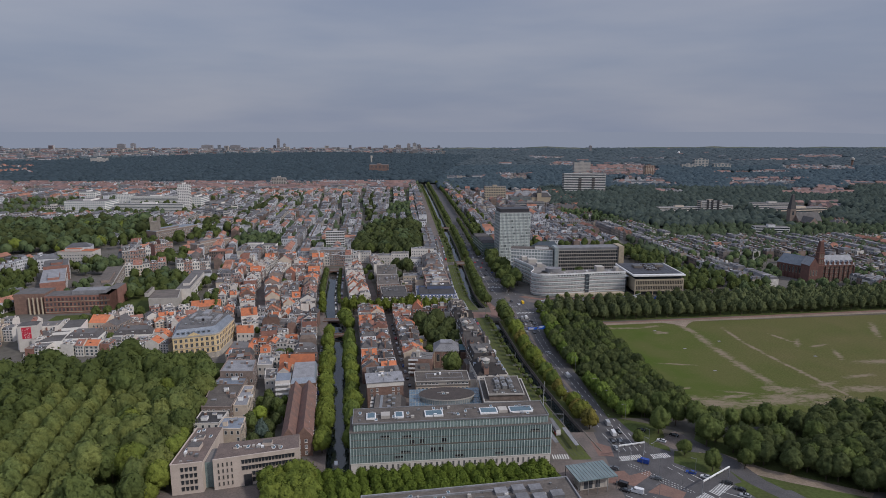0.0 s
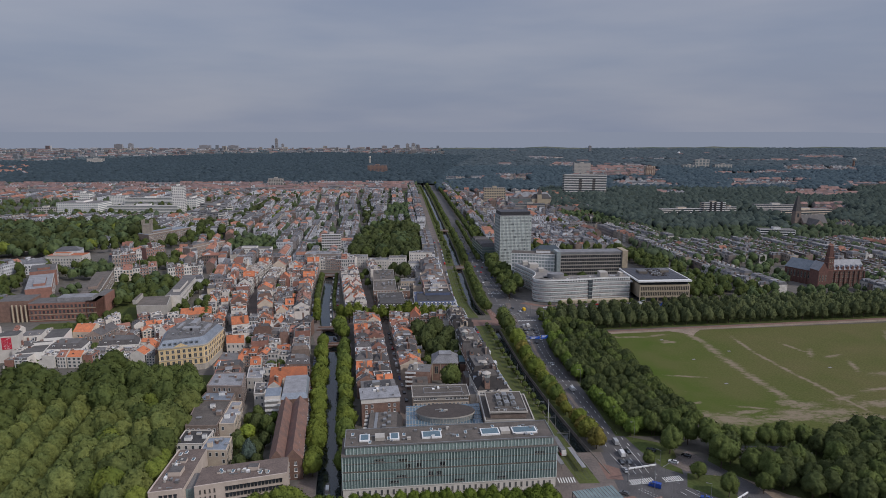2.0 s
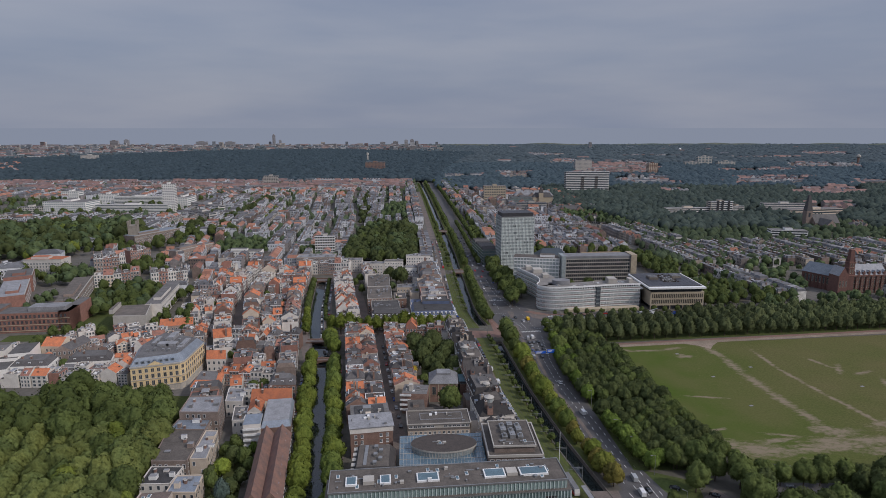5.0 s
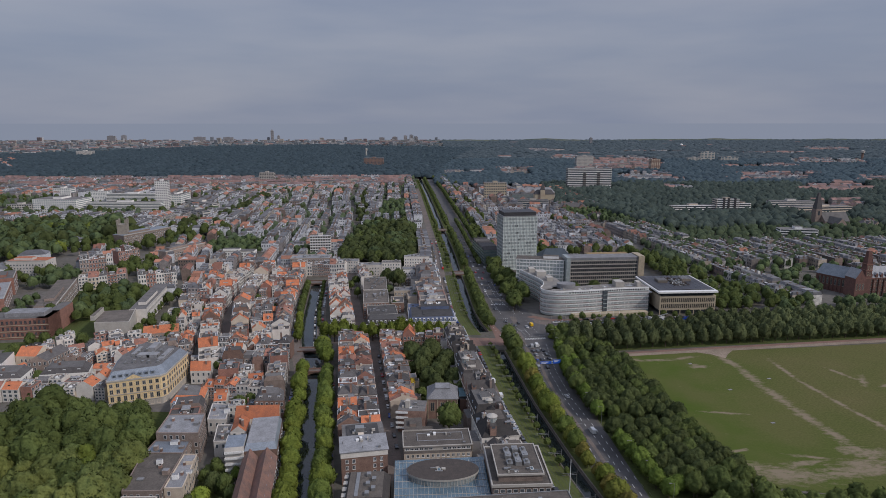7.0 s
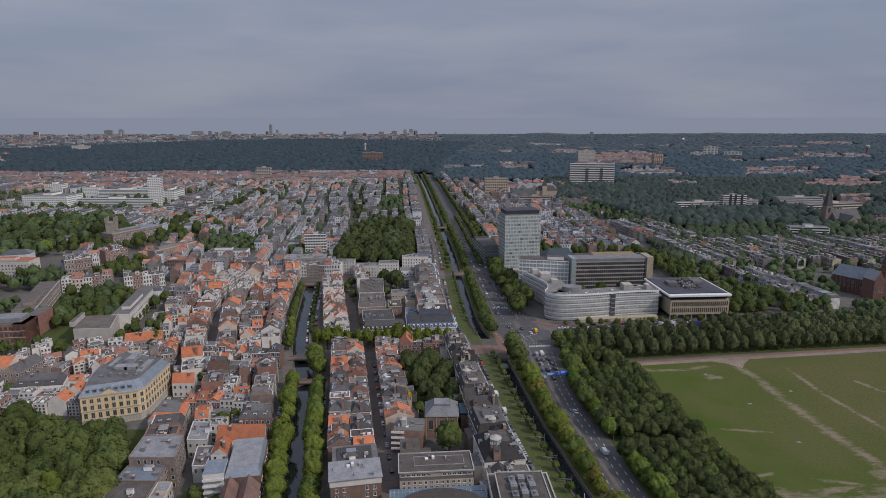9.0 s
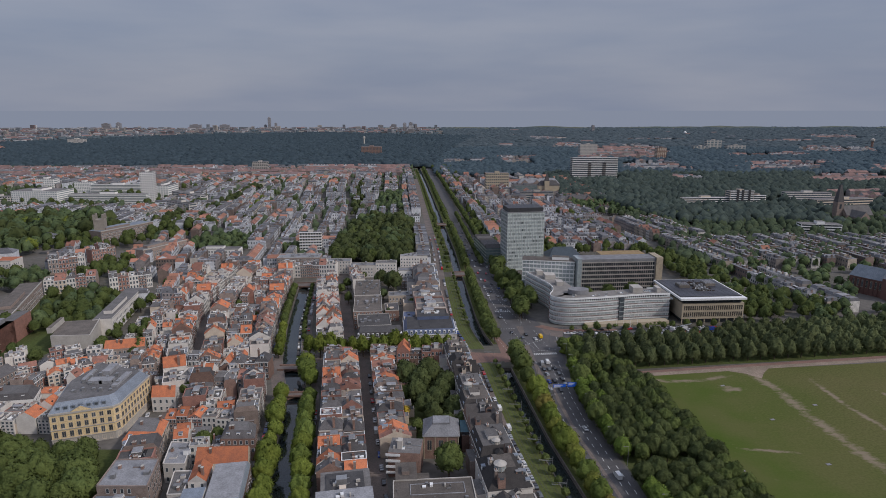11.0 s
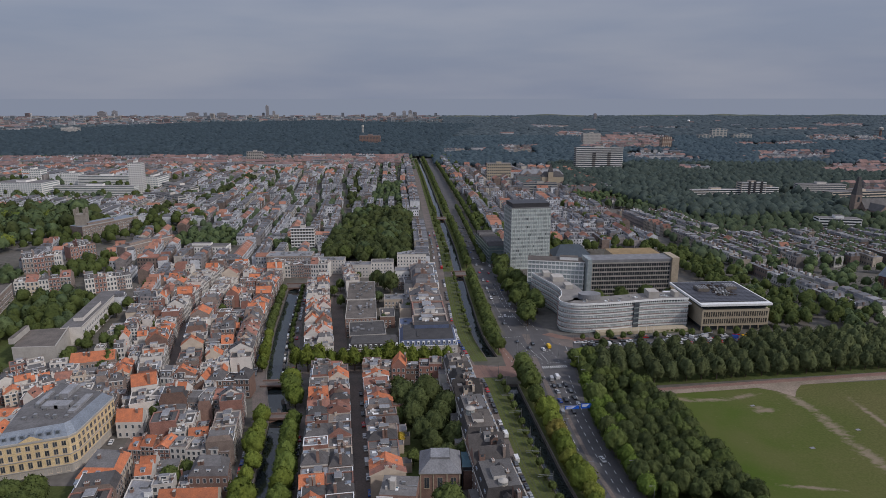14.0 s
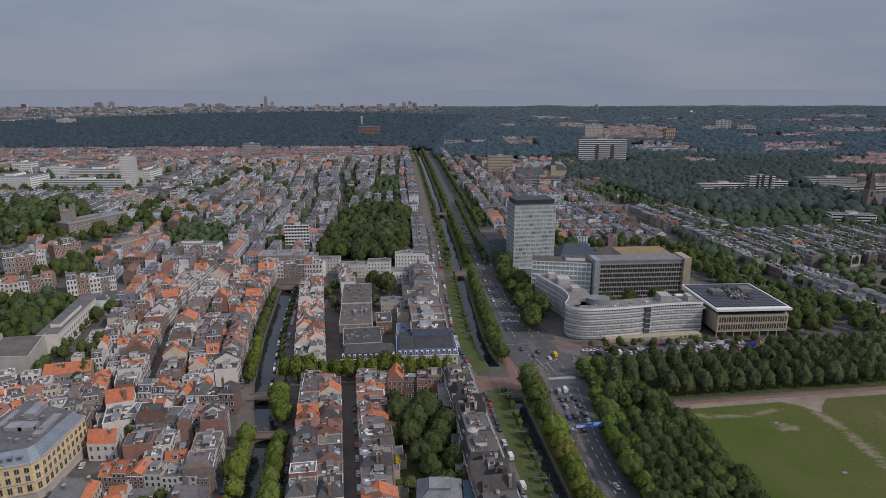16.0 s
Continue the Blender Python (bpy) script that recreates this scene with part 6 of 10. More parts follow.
def cupola(parent, x, y, z, r, h):
    """A round glazed lantern with a pale tent roof."""
    q = MB()
    q.tube(x, y, z, z + h, r, r, 12)
    drum = part("cupola", q, [PALEGLASS], parent, "round glazed lantern")
    q = MB()
    for i in range(12):
        a = 2 * math.pi * i / 12
        q.tube(x + r * math.cos(a), y + r * math.sin(a), z, z + h, 0.12, 0.12, 5)
    q.tube(x, y, z - 0.3, z + 0.1, r + 0.3, r + 0.3, 12)
    q.tube(x, y, z + h, z + h + 0.25, r + 0.3, r + 0.3, 12)
    q.tube(x, y, z + h + 0.25, z + h + 0.25 + r * 0.55, r + 0.2, 0.15, 12)
    part("cupola_roof", q, [CONCRETE], drum, "pale ribs and tent roof")


# the mansions of the avenue: dark roofs, white cornices, lanterns
AVENUE_FRONT = [(318, 53.0), (391, 45.0), (480, 37.7)]
MANSION_PANE = window_mesh(1.1, 1.9, PAINT, GLASS)
mansion_rng = random.Random(47)


def avenue_mansion(y0, y1, d, eave, rise, kind, wall, label, lanterns=()):
    g, ln = mansion_rng, y1 - y0 - 0.05
    slope = math.degrees(math.atan2(line(AVENUE_FRONT, y0) - line(AVENUE_FRONT, y1), y1 - y0))
    ob = building("avenue_mansion", line(AVENUE_FRONT, y0) - d, y0, slope, label, "house")
    b = MB()
    b.box(0, d, 0, ln, 0, eave, 0, 1)
    if d > 12:
        b.box(-3.5, 0, ln * 0.15, ln * 0.6, 0, eave * 0.72, 0, 1)
    part("wall", b, [wall, FELT], ob)
    b = MB()
    b.box(d, d + 0.55, -0.02, ln, eave - 0.7, eave + 0.25, 0)
    b.box(d * 0.55, d, -0.12, 0, eave - 0.3, eave + 0.15, 0)
    b.box(-0.2, 0, 0, ln, eave - 0.25, eave + 0.1, 0)
    part("cornice", b, [CONCRETE], ob, "pale cornice")
    b = MB()
    top = eave + rise
    if kind == "hip":
        b.prism([(0.1, 0.1), (d - 0.1, 0.1), (d - 0.1, ln - 0.1), (0.1, ln - 0.1)], eave, top, 0, 1, False, math.hypot(d, ln) * 0.28)
    elif kind == "gables":
        for a, c in ((0, ln / 2), (ln / 2, ln)):
            b.gable(0.1, d - 0.1, a + 0.05, c - 0.05, eave, rise, True, 0, 2, 0.1)
    elif kind == "mansard":
        b.prism([(0.1, 0.1), (d - 0.1, 0.1), (d - 0.1, ln - 0.1), (0.1, ln - 0.1)], eave, top, 0, 1, False, 2.6)
        b.box(d * 0.3, d * 0.6, ln * 0.3, ln * 0.6, top, top + 1.6, 3, 1)
    else:
        b.box(0.3, d - 0.3, 0.3, ln - 0.3, eave, eave + 0.25, 1)
        b.gable(d * 0.1, d * 0.5, 0.6, ln - 0.6, eave + 0.25, rise, False, 0, 2, 0.1)
        b.box(d * 0.6, d * 0.85, ln * 0.3, ln * 0.7, eave, eave + 2.4, 3, 1)
    part("roof", b, [DARKSLATE, g.choice((FELT, BROWNFELT, BLACKFELT)), wall, WHITE], ob, "dark slate roof")
    for k in range(3 if ln > 13 else 2):
        b = MB()
        x, y = d * g.uniform(0.15, 0.85), ln * (k + 0.5) / 3 + g.uniform(-1, 1)
        z1 = top + g.uniform(0.2, 1.4)
        b.box(x - 0.5, x + 0.5, y - 0.8, y + 0.8, eave - 0.3, z1, 0)
        b.box(x - 0.58, x + 0.58, y - 0.88, y + 0.88, z1, z1 + 0.18, 1)
        for q in (-0.5, 0, 0.5):
            b.tube(x, y + q, z1 + 0.18, z1 + 0.7, 0.14, 0.12, 6, 2)
        part("chimney", b, [g.choice((BROWNBRICK, GREYBRICK, CREAM)), CONCRETE, REDTILE], ob)
    for k in range(max(2, int(ln / 5.5))):
        # dormers on the street slope and the yard slope
        y = ln * (k + 0.5) / max(2, int(ln / 5.5))
        for x0, x1 in ((d - 2.3, d - 0.5), (0.6, 2.4)):
            if kind in ("hip", "mansard") and (x0 > 5 or g.random() < 0.6):
                b = MB()
                b.box(x0, x1, y - 0.85, y + 0.85, eave + 0.3, eave + 2.1, 0)
                b.box(x0 - 0.12, x1 + 0.12, y - 1.0, y + 1.0, eave + 2.1, eave + 2.3, 1)
                b.box(x0 + 0.2, x1 - 0.2, y - 0.9, y - 0.85, eave + 0.7, eave + 1.8, 2)
                part("dormer", b, [PAINT, ZINC, GLASS], ob, "white dormer window")
    sh = eave / 3
    for r in range(3):
        for k in range(int(d / 5)):
            if 331 < y0 < 332:
                put_window(ob, MANSION_PANE, 2.0 + k * 4.4, 0, 0.8 + r * sh)
        for k in range(int(ln / 5)):
            if not (d > 12 and ln * 0.15 < 2.2 + k * 4.6 < ln * 0.6 and r < 2):
                put_window(ob, MANSION_PANE, 0, 2.2 + k * 4.6, 0.8 + r * sh, -90)
    for k in range(int(ln / 3.6)):
        # small gabled roof houses, stair heads and glazed lights among the slopes
        x, y, w_, d_ = d * g.uniform(0.08, 0.72), ln * (k + 0.15) / int(ln / 3.6), g.uniform(1.8, 3.6), g.uniform(1.8, 2.8)
        if any(math.hypot(x + w_ / 2 - q[0], y + d_ / 2 - q[1]) < q[3] + 2.2 for q in lanterns):
            continue
        b = MB()
        z1 = eave + rise * g.uniform(0.7, 1.0) + 0.5
        b.box(x, x + w_, y, y + d_, eave, z1, 0)
        if g.random() < 0.65:
            b.gable(x, x + w_, y, y + d_, z1, w_ * 0.45, g.random() < 0.4, 1, 0, 0.15)
        else:
            b.box(x - 0.15, x + w_ + 0.15, y - 0.15, y + d_ + 0.15, z1, z1 + 0.2, 2)
        b.box(x + w_ * 0.2, x + w_ * 0.8, y - 0.05, y, z1 - 1.1, z1 - 0.2, 3)
        part("roof_house", b, [g.choice((WHITE, CREAM, SLATE, BROWNBRICK)), DARKSLATE, g.choice((FELT, PALEFELT)), GLASS], ob)
    for x, y, z, r, h in lanterns:
        cupola(ob, x, y, z, r, h)
    return ob


avenue_mansion(320.5, 331.5, 17, 9.2, 2.8, "low", CREAM, "low grey house with slate roofs and white vents")
avenue_mansion(331.5, 354.5, 17.5, 11.5, 5.4, "hip", WHITE, "white mansion with a dark slate roof and glazed lantern", ((6.4, 7.5, 15.4, 2.3, 2.7),))
avenue_mansion(354.5, 376, 15.5, 11.5, 4.2, "mansard", GREYBRICK, "grey mansion with a dark mansard roof and small dome", ((7.5, 4.0, 15.8, 1.6, 0.9),))
avenue_mansion(376, 395, 15, 11.5, 6.2, "gables", BROWNBRICK, "brown brick mansion with two steep slate gables")
avenue_mansion(395, 414, 15, 12.5, 4.0, "mansard", BEIGE, "sandstone mansion with a mansard roof and glazed lantern", ((4.6, 13.5, 16.6, 1.9, 2.4),))
avenue_mansion(414, 431, 13.5, 12, 3.4, "mansard", WHITE, "white mansion with a dark mansard roof")
avenue_mansion(431, 446, 13.5, 12.5, 4.6, "gables", GREYBRICK, "grey brick mansion with slate gables")
avenue_mansion(446, 463, 13.5, 11.5, 3.8, "hip", BROWNBRICK, "brown brick mansion with a dark hipped roof")
avenue_mansion(463, 479, 13.5, 12.5, 3.2, "mansard", WHITE, "white corner mansion with a dark mansard roof")

villa = building("brick_villa", 10.6, 374.0, -2, "brown brick hall with arched windows and a grey hipped roof")
b = MB()
b.box(0, 15.5, 0, 15, 0, 10.6, 0)
b.box(-0.3, 15.8, -0.3, 15.3, 10.6, 11.0, 1)
for x in (0, 4.9, 10.2, 15.1):
    b.box(x, x + 0.4, -0.25, 0, 0, 10.6, 1)
part("wall", b, [BROWNBRICK, BEIGE], villa)
b = MB()
b.prism([(-0.5, -0.5), (16, -0.5), (16, 15.5), (-0.5, 15.5)], 11.0, 14.6, 0, 1, False, 6.0)
part("roof", b, [PALEFELT, FELT], villa, "grey metal hipped roof with a flat top")
b = MB()
b.prism([(4.0, 4.2), (11.5, 4.2), (11.5, 10.8), (4.0, 10.8)], 14.6, 15.2, 0, 0)
part("roof_lantern", b, [PALEFELT], villa)
aw = window_mesh(1.9, 4.6, BEIGE, GLASS)
for x in (2.6, 7.7, 12.9):
    put_window(villa, aw, x, 0, 4.4)
b = MB()
b.box(16.5, 25, 6, 17, 0, 9.5, 0, 1)
part("green_hall", b, [DARKMETAL, surf("green_copper", (0.06, 0.115, 0.14), 0.6, (0.042, 0.085, 0.105), 0.4, 0.6, 0.0)], villa, "side hall with a green copper roof")
flatsb = building("balcony_flats", -4.5, 361, -7, "small flats with stepped white balconies")
b = MB()
b.box(0, 13.5, 0, 12, 0, 11.4, 0, 1)
b.box(3.5, 5.6, 3, 6, 11.4, 15.0, 2)
part("wall", b, [BROWNBRICK, FELT, CONCRETE], flatsb)
for r in range(4):
    b = MB()
    b.box(-0.8, 5.2, -1.2, 0.0, 2.2 + r * 2.7, 2.5 + r * 2.7, 0)
    b.box(-0.8, 5.2, -1.25, -1.1, 2.5 + r * 2.7, 3.4 + r * 2.7, 0)
    part("balcony", b, [PAINT], flatsb)


def clutter(parent, x0, x1, y0, y1, z, n, seed):
    """Vents, hatches, ducts and rails strewn over a flat roof."""
    g = random.Random(seed)
    b = MB()
    for i in range(n):
        x, y = g.uniform(x0, x1 - 2), g.uniform(y0, y1 - 2)
        k = g.random()
        if k < 0.4:
            b.box(x, x + g.uniform(0.5, 1.6), y, y + g.uniform(0.5, 1.6), z, z + g.uniform(0.3, 1.3), g.choice((0, 1, 2)))
        elif k < 0.6:
            b.tube(x, y, z, z + g.uniform(0.6, 1.4), 0.2, 0.2, 7, 0)
        elif k < 0.8:
            b.box(x, x + g.uniform(1.5, 4), y, y + 0.3, z, z + 0.35, 0)
        else:
            b.box(x, x + 1.2, y, y + 2.2, z, z + 0.25, 2)
            b.box(x + 0.15, x + 1.05, y + 0.15, y + 2.05, z + 0.25, z + 0.3, 3)
    part("roof_clutter", b, [METAL, CONCRETE, PAINT, SKYGLASS], parent, "", "stuff")


clutter(court, 3, CW - 3, 2.5, CD - 1.5, 23.35, 46, 1)
clutter(stripb, 1, 29, 3, 15, 12.3, 9, 6)
clutter(*clutter_later)
clutter(rear, 34.5, 55, 313, 315.5, 15.66, 6, 3)
clutter(rear, 36.5, 52, 291, 296, 18.9, 12, 4)
clutter(rear, -23, -10, 268, 284, 11.0, 14, 5)
clutter(brick, 1, 18, 1, 12, 15.35, 10, 6)
clutter(brick, 4, 17, 15, 28, 12.4, 14, 7)
clutter(flatsb, 1, 12, 1, 11, 11.4, 12, 8)
# the former embassy: concrete with splayed windows
emb = building("embassy_building", -101.9, 238.0, 0, "pale concrete embassy building with splayed windows", "building")
b = MB()
b.prism([(0, 0), (12.2, 2.2), (11.2, 34), (-0.5, 33)], 0, 13.4, 0, 1)
WARMSTONE = surf("warm_concrete", (0.47, 0.40, 0.345), 0.85, (0.37, 0.31, 0.265), 0.25, 0.6, 0.0, grain=0.06)
REDFELT = surf("red_brown_roof", (0.15, 0.115, 0.10), 0.95, (0.105, 0.082, 0.073), 0.2, 0.8, 0.0)
part("west_wing", b, [WARMSTONE, REDFELT], emb)
b = MB()
b.prism([(16.2, 3.4), (50.4, 11.9), (48.2, 25.5), (14.6, 18.0)], 0, 13.4, 0, 1)
part("front_wing", b, [WARMSTONE, REDFELT], emb)
b = MB()
b.prism([(12.1, 5.5), (16.0, 6.3), (15.2, 17.5), (11.6, 17)], 0, 11.6, 0, 1)
part("glass_link", b, [GREENGLASS, FELT], emb, "recessed glazed link")
b = MB()
for a_, c_ in (((0, 0), (12.2, 2.2)), ((16.2, 3.4), (50.4, 11.9))):
    q0, q1 = along(a_, c_, 0, 0.05), along(a_, c_, 1, 0.05)
    p0, p1 = along(a_, c_, 0, -0.45), along(a_, c_, 1, -0.45)
    b.prism([q0[:2], q1[:2], p1[:2], p0[:2]], 13.4, 13.9, 0)
b.box(-0.3, 0.1, 0.5, 33, 13.4, 13.9, 0)
b.box(3, 8, 12, 17, 13.4, 15.2, 0, 1)
b.box(3, 6.5, 22, 25, 13.4, 14.4, 0, 1)
b.box(34, 38, 15, 18, 13.4, 15.0, 0, 1)
b.box(22, 23.2, 13, 14.2, 13.4, 14.2, 0, 1)
part("parapet", b, [WARMSTONE, FELT], emb)
tw_ = window_mesh(1.3, 1.7, STONE, DARKGLASS, 0.24)
for r in range(4):
    for c in range(4):
        x, y, dg = along((0, 0), (12.2, 2.2), 0.36 + c * 0.14, 0)
        put_window(emb, tw_, x, y, 1.6 + r * 2.9, dg)
    for c in range(16):
        if c < (2, 3, 4, 4)[3 - r] - 2 and r < 2:
            continue
        if r < 2 and c < 3 or (r == 0 and c > 9):
            continue
        x, y, dg = along((16.2, 3.4), (50.4, 11.9), 0.34 + c * 0.039, 0)
        put_window(emb, tw_, x, y, 1.6 + r * 2.9, dg)
    for c in range(4):
        x, y, dg = along((16.2, 3.4), (50.4, 11.9), 0.06 + c * 0.05, 0)
        put_window(emb, window_mesh(0.4, 1.4, STONE, DARKGLASS), x, y, 1.8 + r * 2.9, dg)
b = MB()
x, y, dg = along((16.2, 3.4), (50.4, 11.9), 0.39, 0.4)
b.at(x, y, dg)
b.box(-1.6, 1.6, 0, 0.6, 0, 5.2, 0)
part("entrance", b, [DARKMETAL], emb, "dark tall entrance recess")

clutter(emb, 1, 11, 3, 32, 13.4, 26, 9)
clutter(emb, 18, 46, 12, 18, 13.4, 22, 10)

# the grand hotel with yellow walls
hotel = building("grand_hotel", 0, 0, 0, "grand hotel with yellow walls and blue-grey mansard roof", "hotel")
HP = [(-158.4, 391.0), (-133.5, 398.6), (-131.6, 401.5), (-130.5, 432), (-159, 444), (-166, 420)]
b = MB()
b.prism(HP, 0, 16.3, 0)
part("wall", b, [YELLOW], hotel)
b = MB()
cx_, cy_ = -147, 415
b.prism([(cx_ + (x - cx_) * 1.004, cy_ + (y - cy_) * 1.004) for x, y in HP], 0, 3.6, 0)
for z, t_ in ((3.6, 0.3), (8.2, 0.25), (15.7, 0.9)):
    b.prism([(cx_ + (x - cx_) * 1.018, cy_ + (y - cy_) * 1.018) for x, y in HP], z, z + t_, 0)
part("cornice", b, [CONCRETE], hotel, "stone plinth, bands and cornice")
b = MB()
b.prism(HP, 16.6, 20.6, 0, 1, False, 4.2)
part("roof", b, [ZINC, surf("grey_brown_roof", (0.135, 0.13, 0.13), 0.9, (0.095, 0.09, 0.09), 0.15, 0.8, 0.0)], hotel, "blue-grey zinc mansard roof with flat top")
b = MB()
for i in range(14):
    b.box(-155 + (i % 5) * 4.2, -153.6 + (i % 5) * 4.2, 405 + (i // 5) * 8 + (i % 3), 406.2 + (i // 5) * 8 + (i % 3), 20.6, 21.6 + (i % 2) * 0.8, 0)
for x0, x1, y0, y1, hh in ((-152, -141, 414, 419, 1.6), (-150, -146, 424, 434, 2.2), (-139, -136, 410, 426, 1.0), (-157, -155, 418, 430, 0.9)):
    b.box(x0, x1, y0, y1, 20.6, 20.6 + hh, 1)
part("roof_unit", b, [METAL, PALEFELT], hotel, "", "stuff")
b = MB()
x, y, dg = along(HP[0], HP[1], 0.5, 0.25)
b.at(x, y, dg)
b.face([(-4.5, -0.1, 16.6), (4.5, -0.1, 16.6), (0, -0.1, 19.0)], 0)
b.face([(-4.5, -0.1, 16.6), (0, -0.1, 19.0), (0, 3, 19.0), (-4.5, 3, 16.6)], 1)
b.face([(0, -0.1, 19.0), (4.5, -0.1, 16.6), (4.5, 3, 16.6), (0, 3, 19.0)], 1)
part("pediment", b, [YELLOW, ZINC], hotel, "yellow triangular pediment")
for r, (z, h_) in enumerate(((0.9, 2.0), (4.6, 2.7), (9.0, 2.3), (12.6, 2.0))):
    hw_ = window_mesh(1.5, h_, CREAM, GLASS)
    for c in range(8):
        x, y, dg = along(HP[0], HP[1], 0.07 + c * 0.123, 0)
        put_window(hotel, hw_, x, y, z, dg)
    x, y, dg = along(HP[1], HP[2], 0.5, 0)
    put_window(hotel, hw_, x, y, z, dg)
    for c in range(10):
        x, y, dg = along(HP[2], HP[3], 0.05 + c * 0.1, 0)
        put_window(hotel, hw_, x, y, z, dg)
for c in range(7):
    b = MB()
    x, y, dg = along(HP[0], HP[1], 0.14 + c * 0.12, -1.3)
    b.at(x, y, dg)
    b.box(-0.9, 0.9, -0.4, 1.5, 17.6, 19.2, 0)
    b.pane(0, 17.9, 1.2, 1.0, -0.4)
    part("dormer", b, [ZINC, GLASS], hotel)

# long house with a brown tiled roof on the old quay
qh = building("quay_house", -48.8, 268, 97, "long brick house with brown tiled roof beside the quay", "house")
b = MB()
b.box(0, 56, 0, 14, 0, 9.5, 0)
part("wall", b, [BROWNBRICK], qh)
b = MB()
b.gable(0, 56, 0, 7.6, 9.5, 5.0, True, 0, 1, 0.4)
b.gable(0, 56, 7.6, 14, 9.5, 5.0, True, 0, 1, 0.35)
for i in range(26):
    b.box(1 + i * 2.1, 1.9 + i * 2.1, 2.2 + (i * 5 % 3) * 0.5, 2.8 + (i * 5 % 3) * 0.5, 11.0, 12.5 + (i * 5 % 3) * 0.3, 2 + i % 2)
part("roof", b, [surf("weathered_brown_tile", (0.215, 0.120, 0.092), 0.85, (0.125, 0.088, 0.078), 0.3, 0.8, 0.0, bump=0.4), BROWNBRICK, BROWNFELT, PALEFELT], qh, "long double-ridged brown tiled roof")
for i in range(8):
    b = MB()
    b.box(3 + i * 6.8, 4.4 + i * 6.8, 1.6, 4.0, 10.7, 12.0, 2, 2)
    b.pane(3.7 + i * 6.8, 11.0, 0.9, 0.8, 1.6)
    part("dormer", b, [PAINT, GLASS, ZINC], qh)
for r in range(3):
    for c in range(18):
        put_window(qh, wm, 2 + c * 3.1, 0, 1.2 + r * 2.9)
    for c in range(4):
        put_window(qh, wm, 0, 12.5 - c * 3.2, 1.2 + r * 2.9, -90)
zb_ = building("zinc_roof_house", -56.5, 328.5, 97, "brick canal house with a zinc mansard roof", "house")
b = MB()
b.box(0, 28, 0, 14, 0, 10.5, 0)
part("wall", b, [BROWNBRICK], zb_)
b = MB()
b.prism([(0, 0), (28, 0), (28, 14), (0, 14)], 10.5, 13.2, 0, 1, False, 2.2)
part("roof", b, [ZINC, PALEFELT], zb_)
for r in range(3):
    for c in range(9):
        put_window(zb_, wm, 1.8 + c * 3.0, 0, 1.2 + r * 3.0)
for r in range(4):
    b = MB()
    b.box(-1.5, 0, 14, 22, 2.4 + r * 2.7, 2.65 + r * 2.7, 0)
    b.box(-1.6, -1.45, 14, 22, 2.65 + r * 2.7, 3.6 + r * 2.7, 0)
    part("balcony", b, [PAINT], zb_, "white balcony")
b = MB()
b.box(0, 11, 14, 22, 0, 13, 0, 1)
part("rear_flat", b, [WHITE, ZINC], zb_)

# blue-roofed corner block and its neighbours beyond the cross street
cb_ = building("corner_block", 0.5, 499.5, 1.5, "white corner block with a blue slate mansard roof")
b = MB()
b.box(0, 33.5, 0, 27, 0, 10.8, 0)
part("wall", b, [WHITE], cb_)
b = MB()
b.prism([(0, 0), (33.5, 0), (33.5, 27), (0, 27)], 10.8, 14.0, 0, 1, False, 2.4)
b.box(-0.3, 33.8, -0.3, 27.3, 10.4, 10.8, 2)
b.box(9, 30, 19, 24.5, 14.0, 16.2, 0, 1)
b.box(10, 11.4, 6, 17, 14.0, 14.4, 1)
part("roof", b, [BLUEROOF, BLACKFELT, PAINT], cb_, "blue slate mansard around a flat grey top")
for c in range(11):
    for r in range(3):
        put_window(cb_, wm, 1.7 + c * 3.0, 0, 1.2 + r * 3.1)
    b = MB()
    b.box(1.0 + c * 3.0, 2.4 + c * 3.0, 0.3, 2.5, 11.2, 13.2, 0)
    b.pane(1.7 + c * 3.0, 11.5, 0.9, 1.2, 0.3)
    part("dormer", b, [PAINT, GLASS], cb_)
for c in range(8):
    for r in range(3):
        put_window(cb_, wm, 33.5, 2 + c * 3.2, 1.2 + r * 3.1, 90)
ob_ = building("old_flats", -29.5, 497.2, 2, "long brown brick flats with a slate mansard roof")
b = MB()
b.box(0, 29.5, 0, 14, 0, 10.4, 0)
part("wall", b, [GREYBRICK], ob_)
b = MB()
b.prism([(0, 0), (29.5, 0), (29.5, 14), (0, 14)], 10.4, 13.4, 0, 1, False, 2.0)
b.box(-0.2, 29.7, -0.3, 0.1, 10.0, 10.4, 2)
part("roof", b, [SLATE, FELT, PAINT], ob_)
for c in range(10):
    for r in range(3):
        put_window(ob_, wm, 1.5 + c * 2.95, 0, 1.1 + r * 3.0)
    b = MB()
    b.box(0.8 + c * 2.95, 2.2 + c * 2.95, 0.3, 2.4, 10.9, 12.8, 0)
    b.pane(1.5 + c * 2.95, 11.2, 0.9, 1.2, 0.3)
    part("dormer", b, [PAINT, GLASS], ob_)
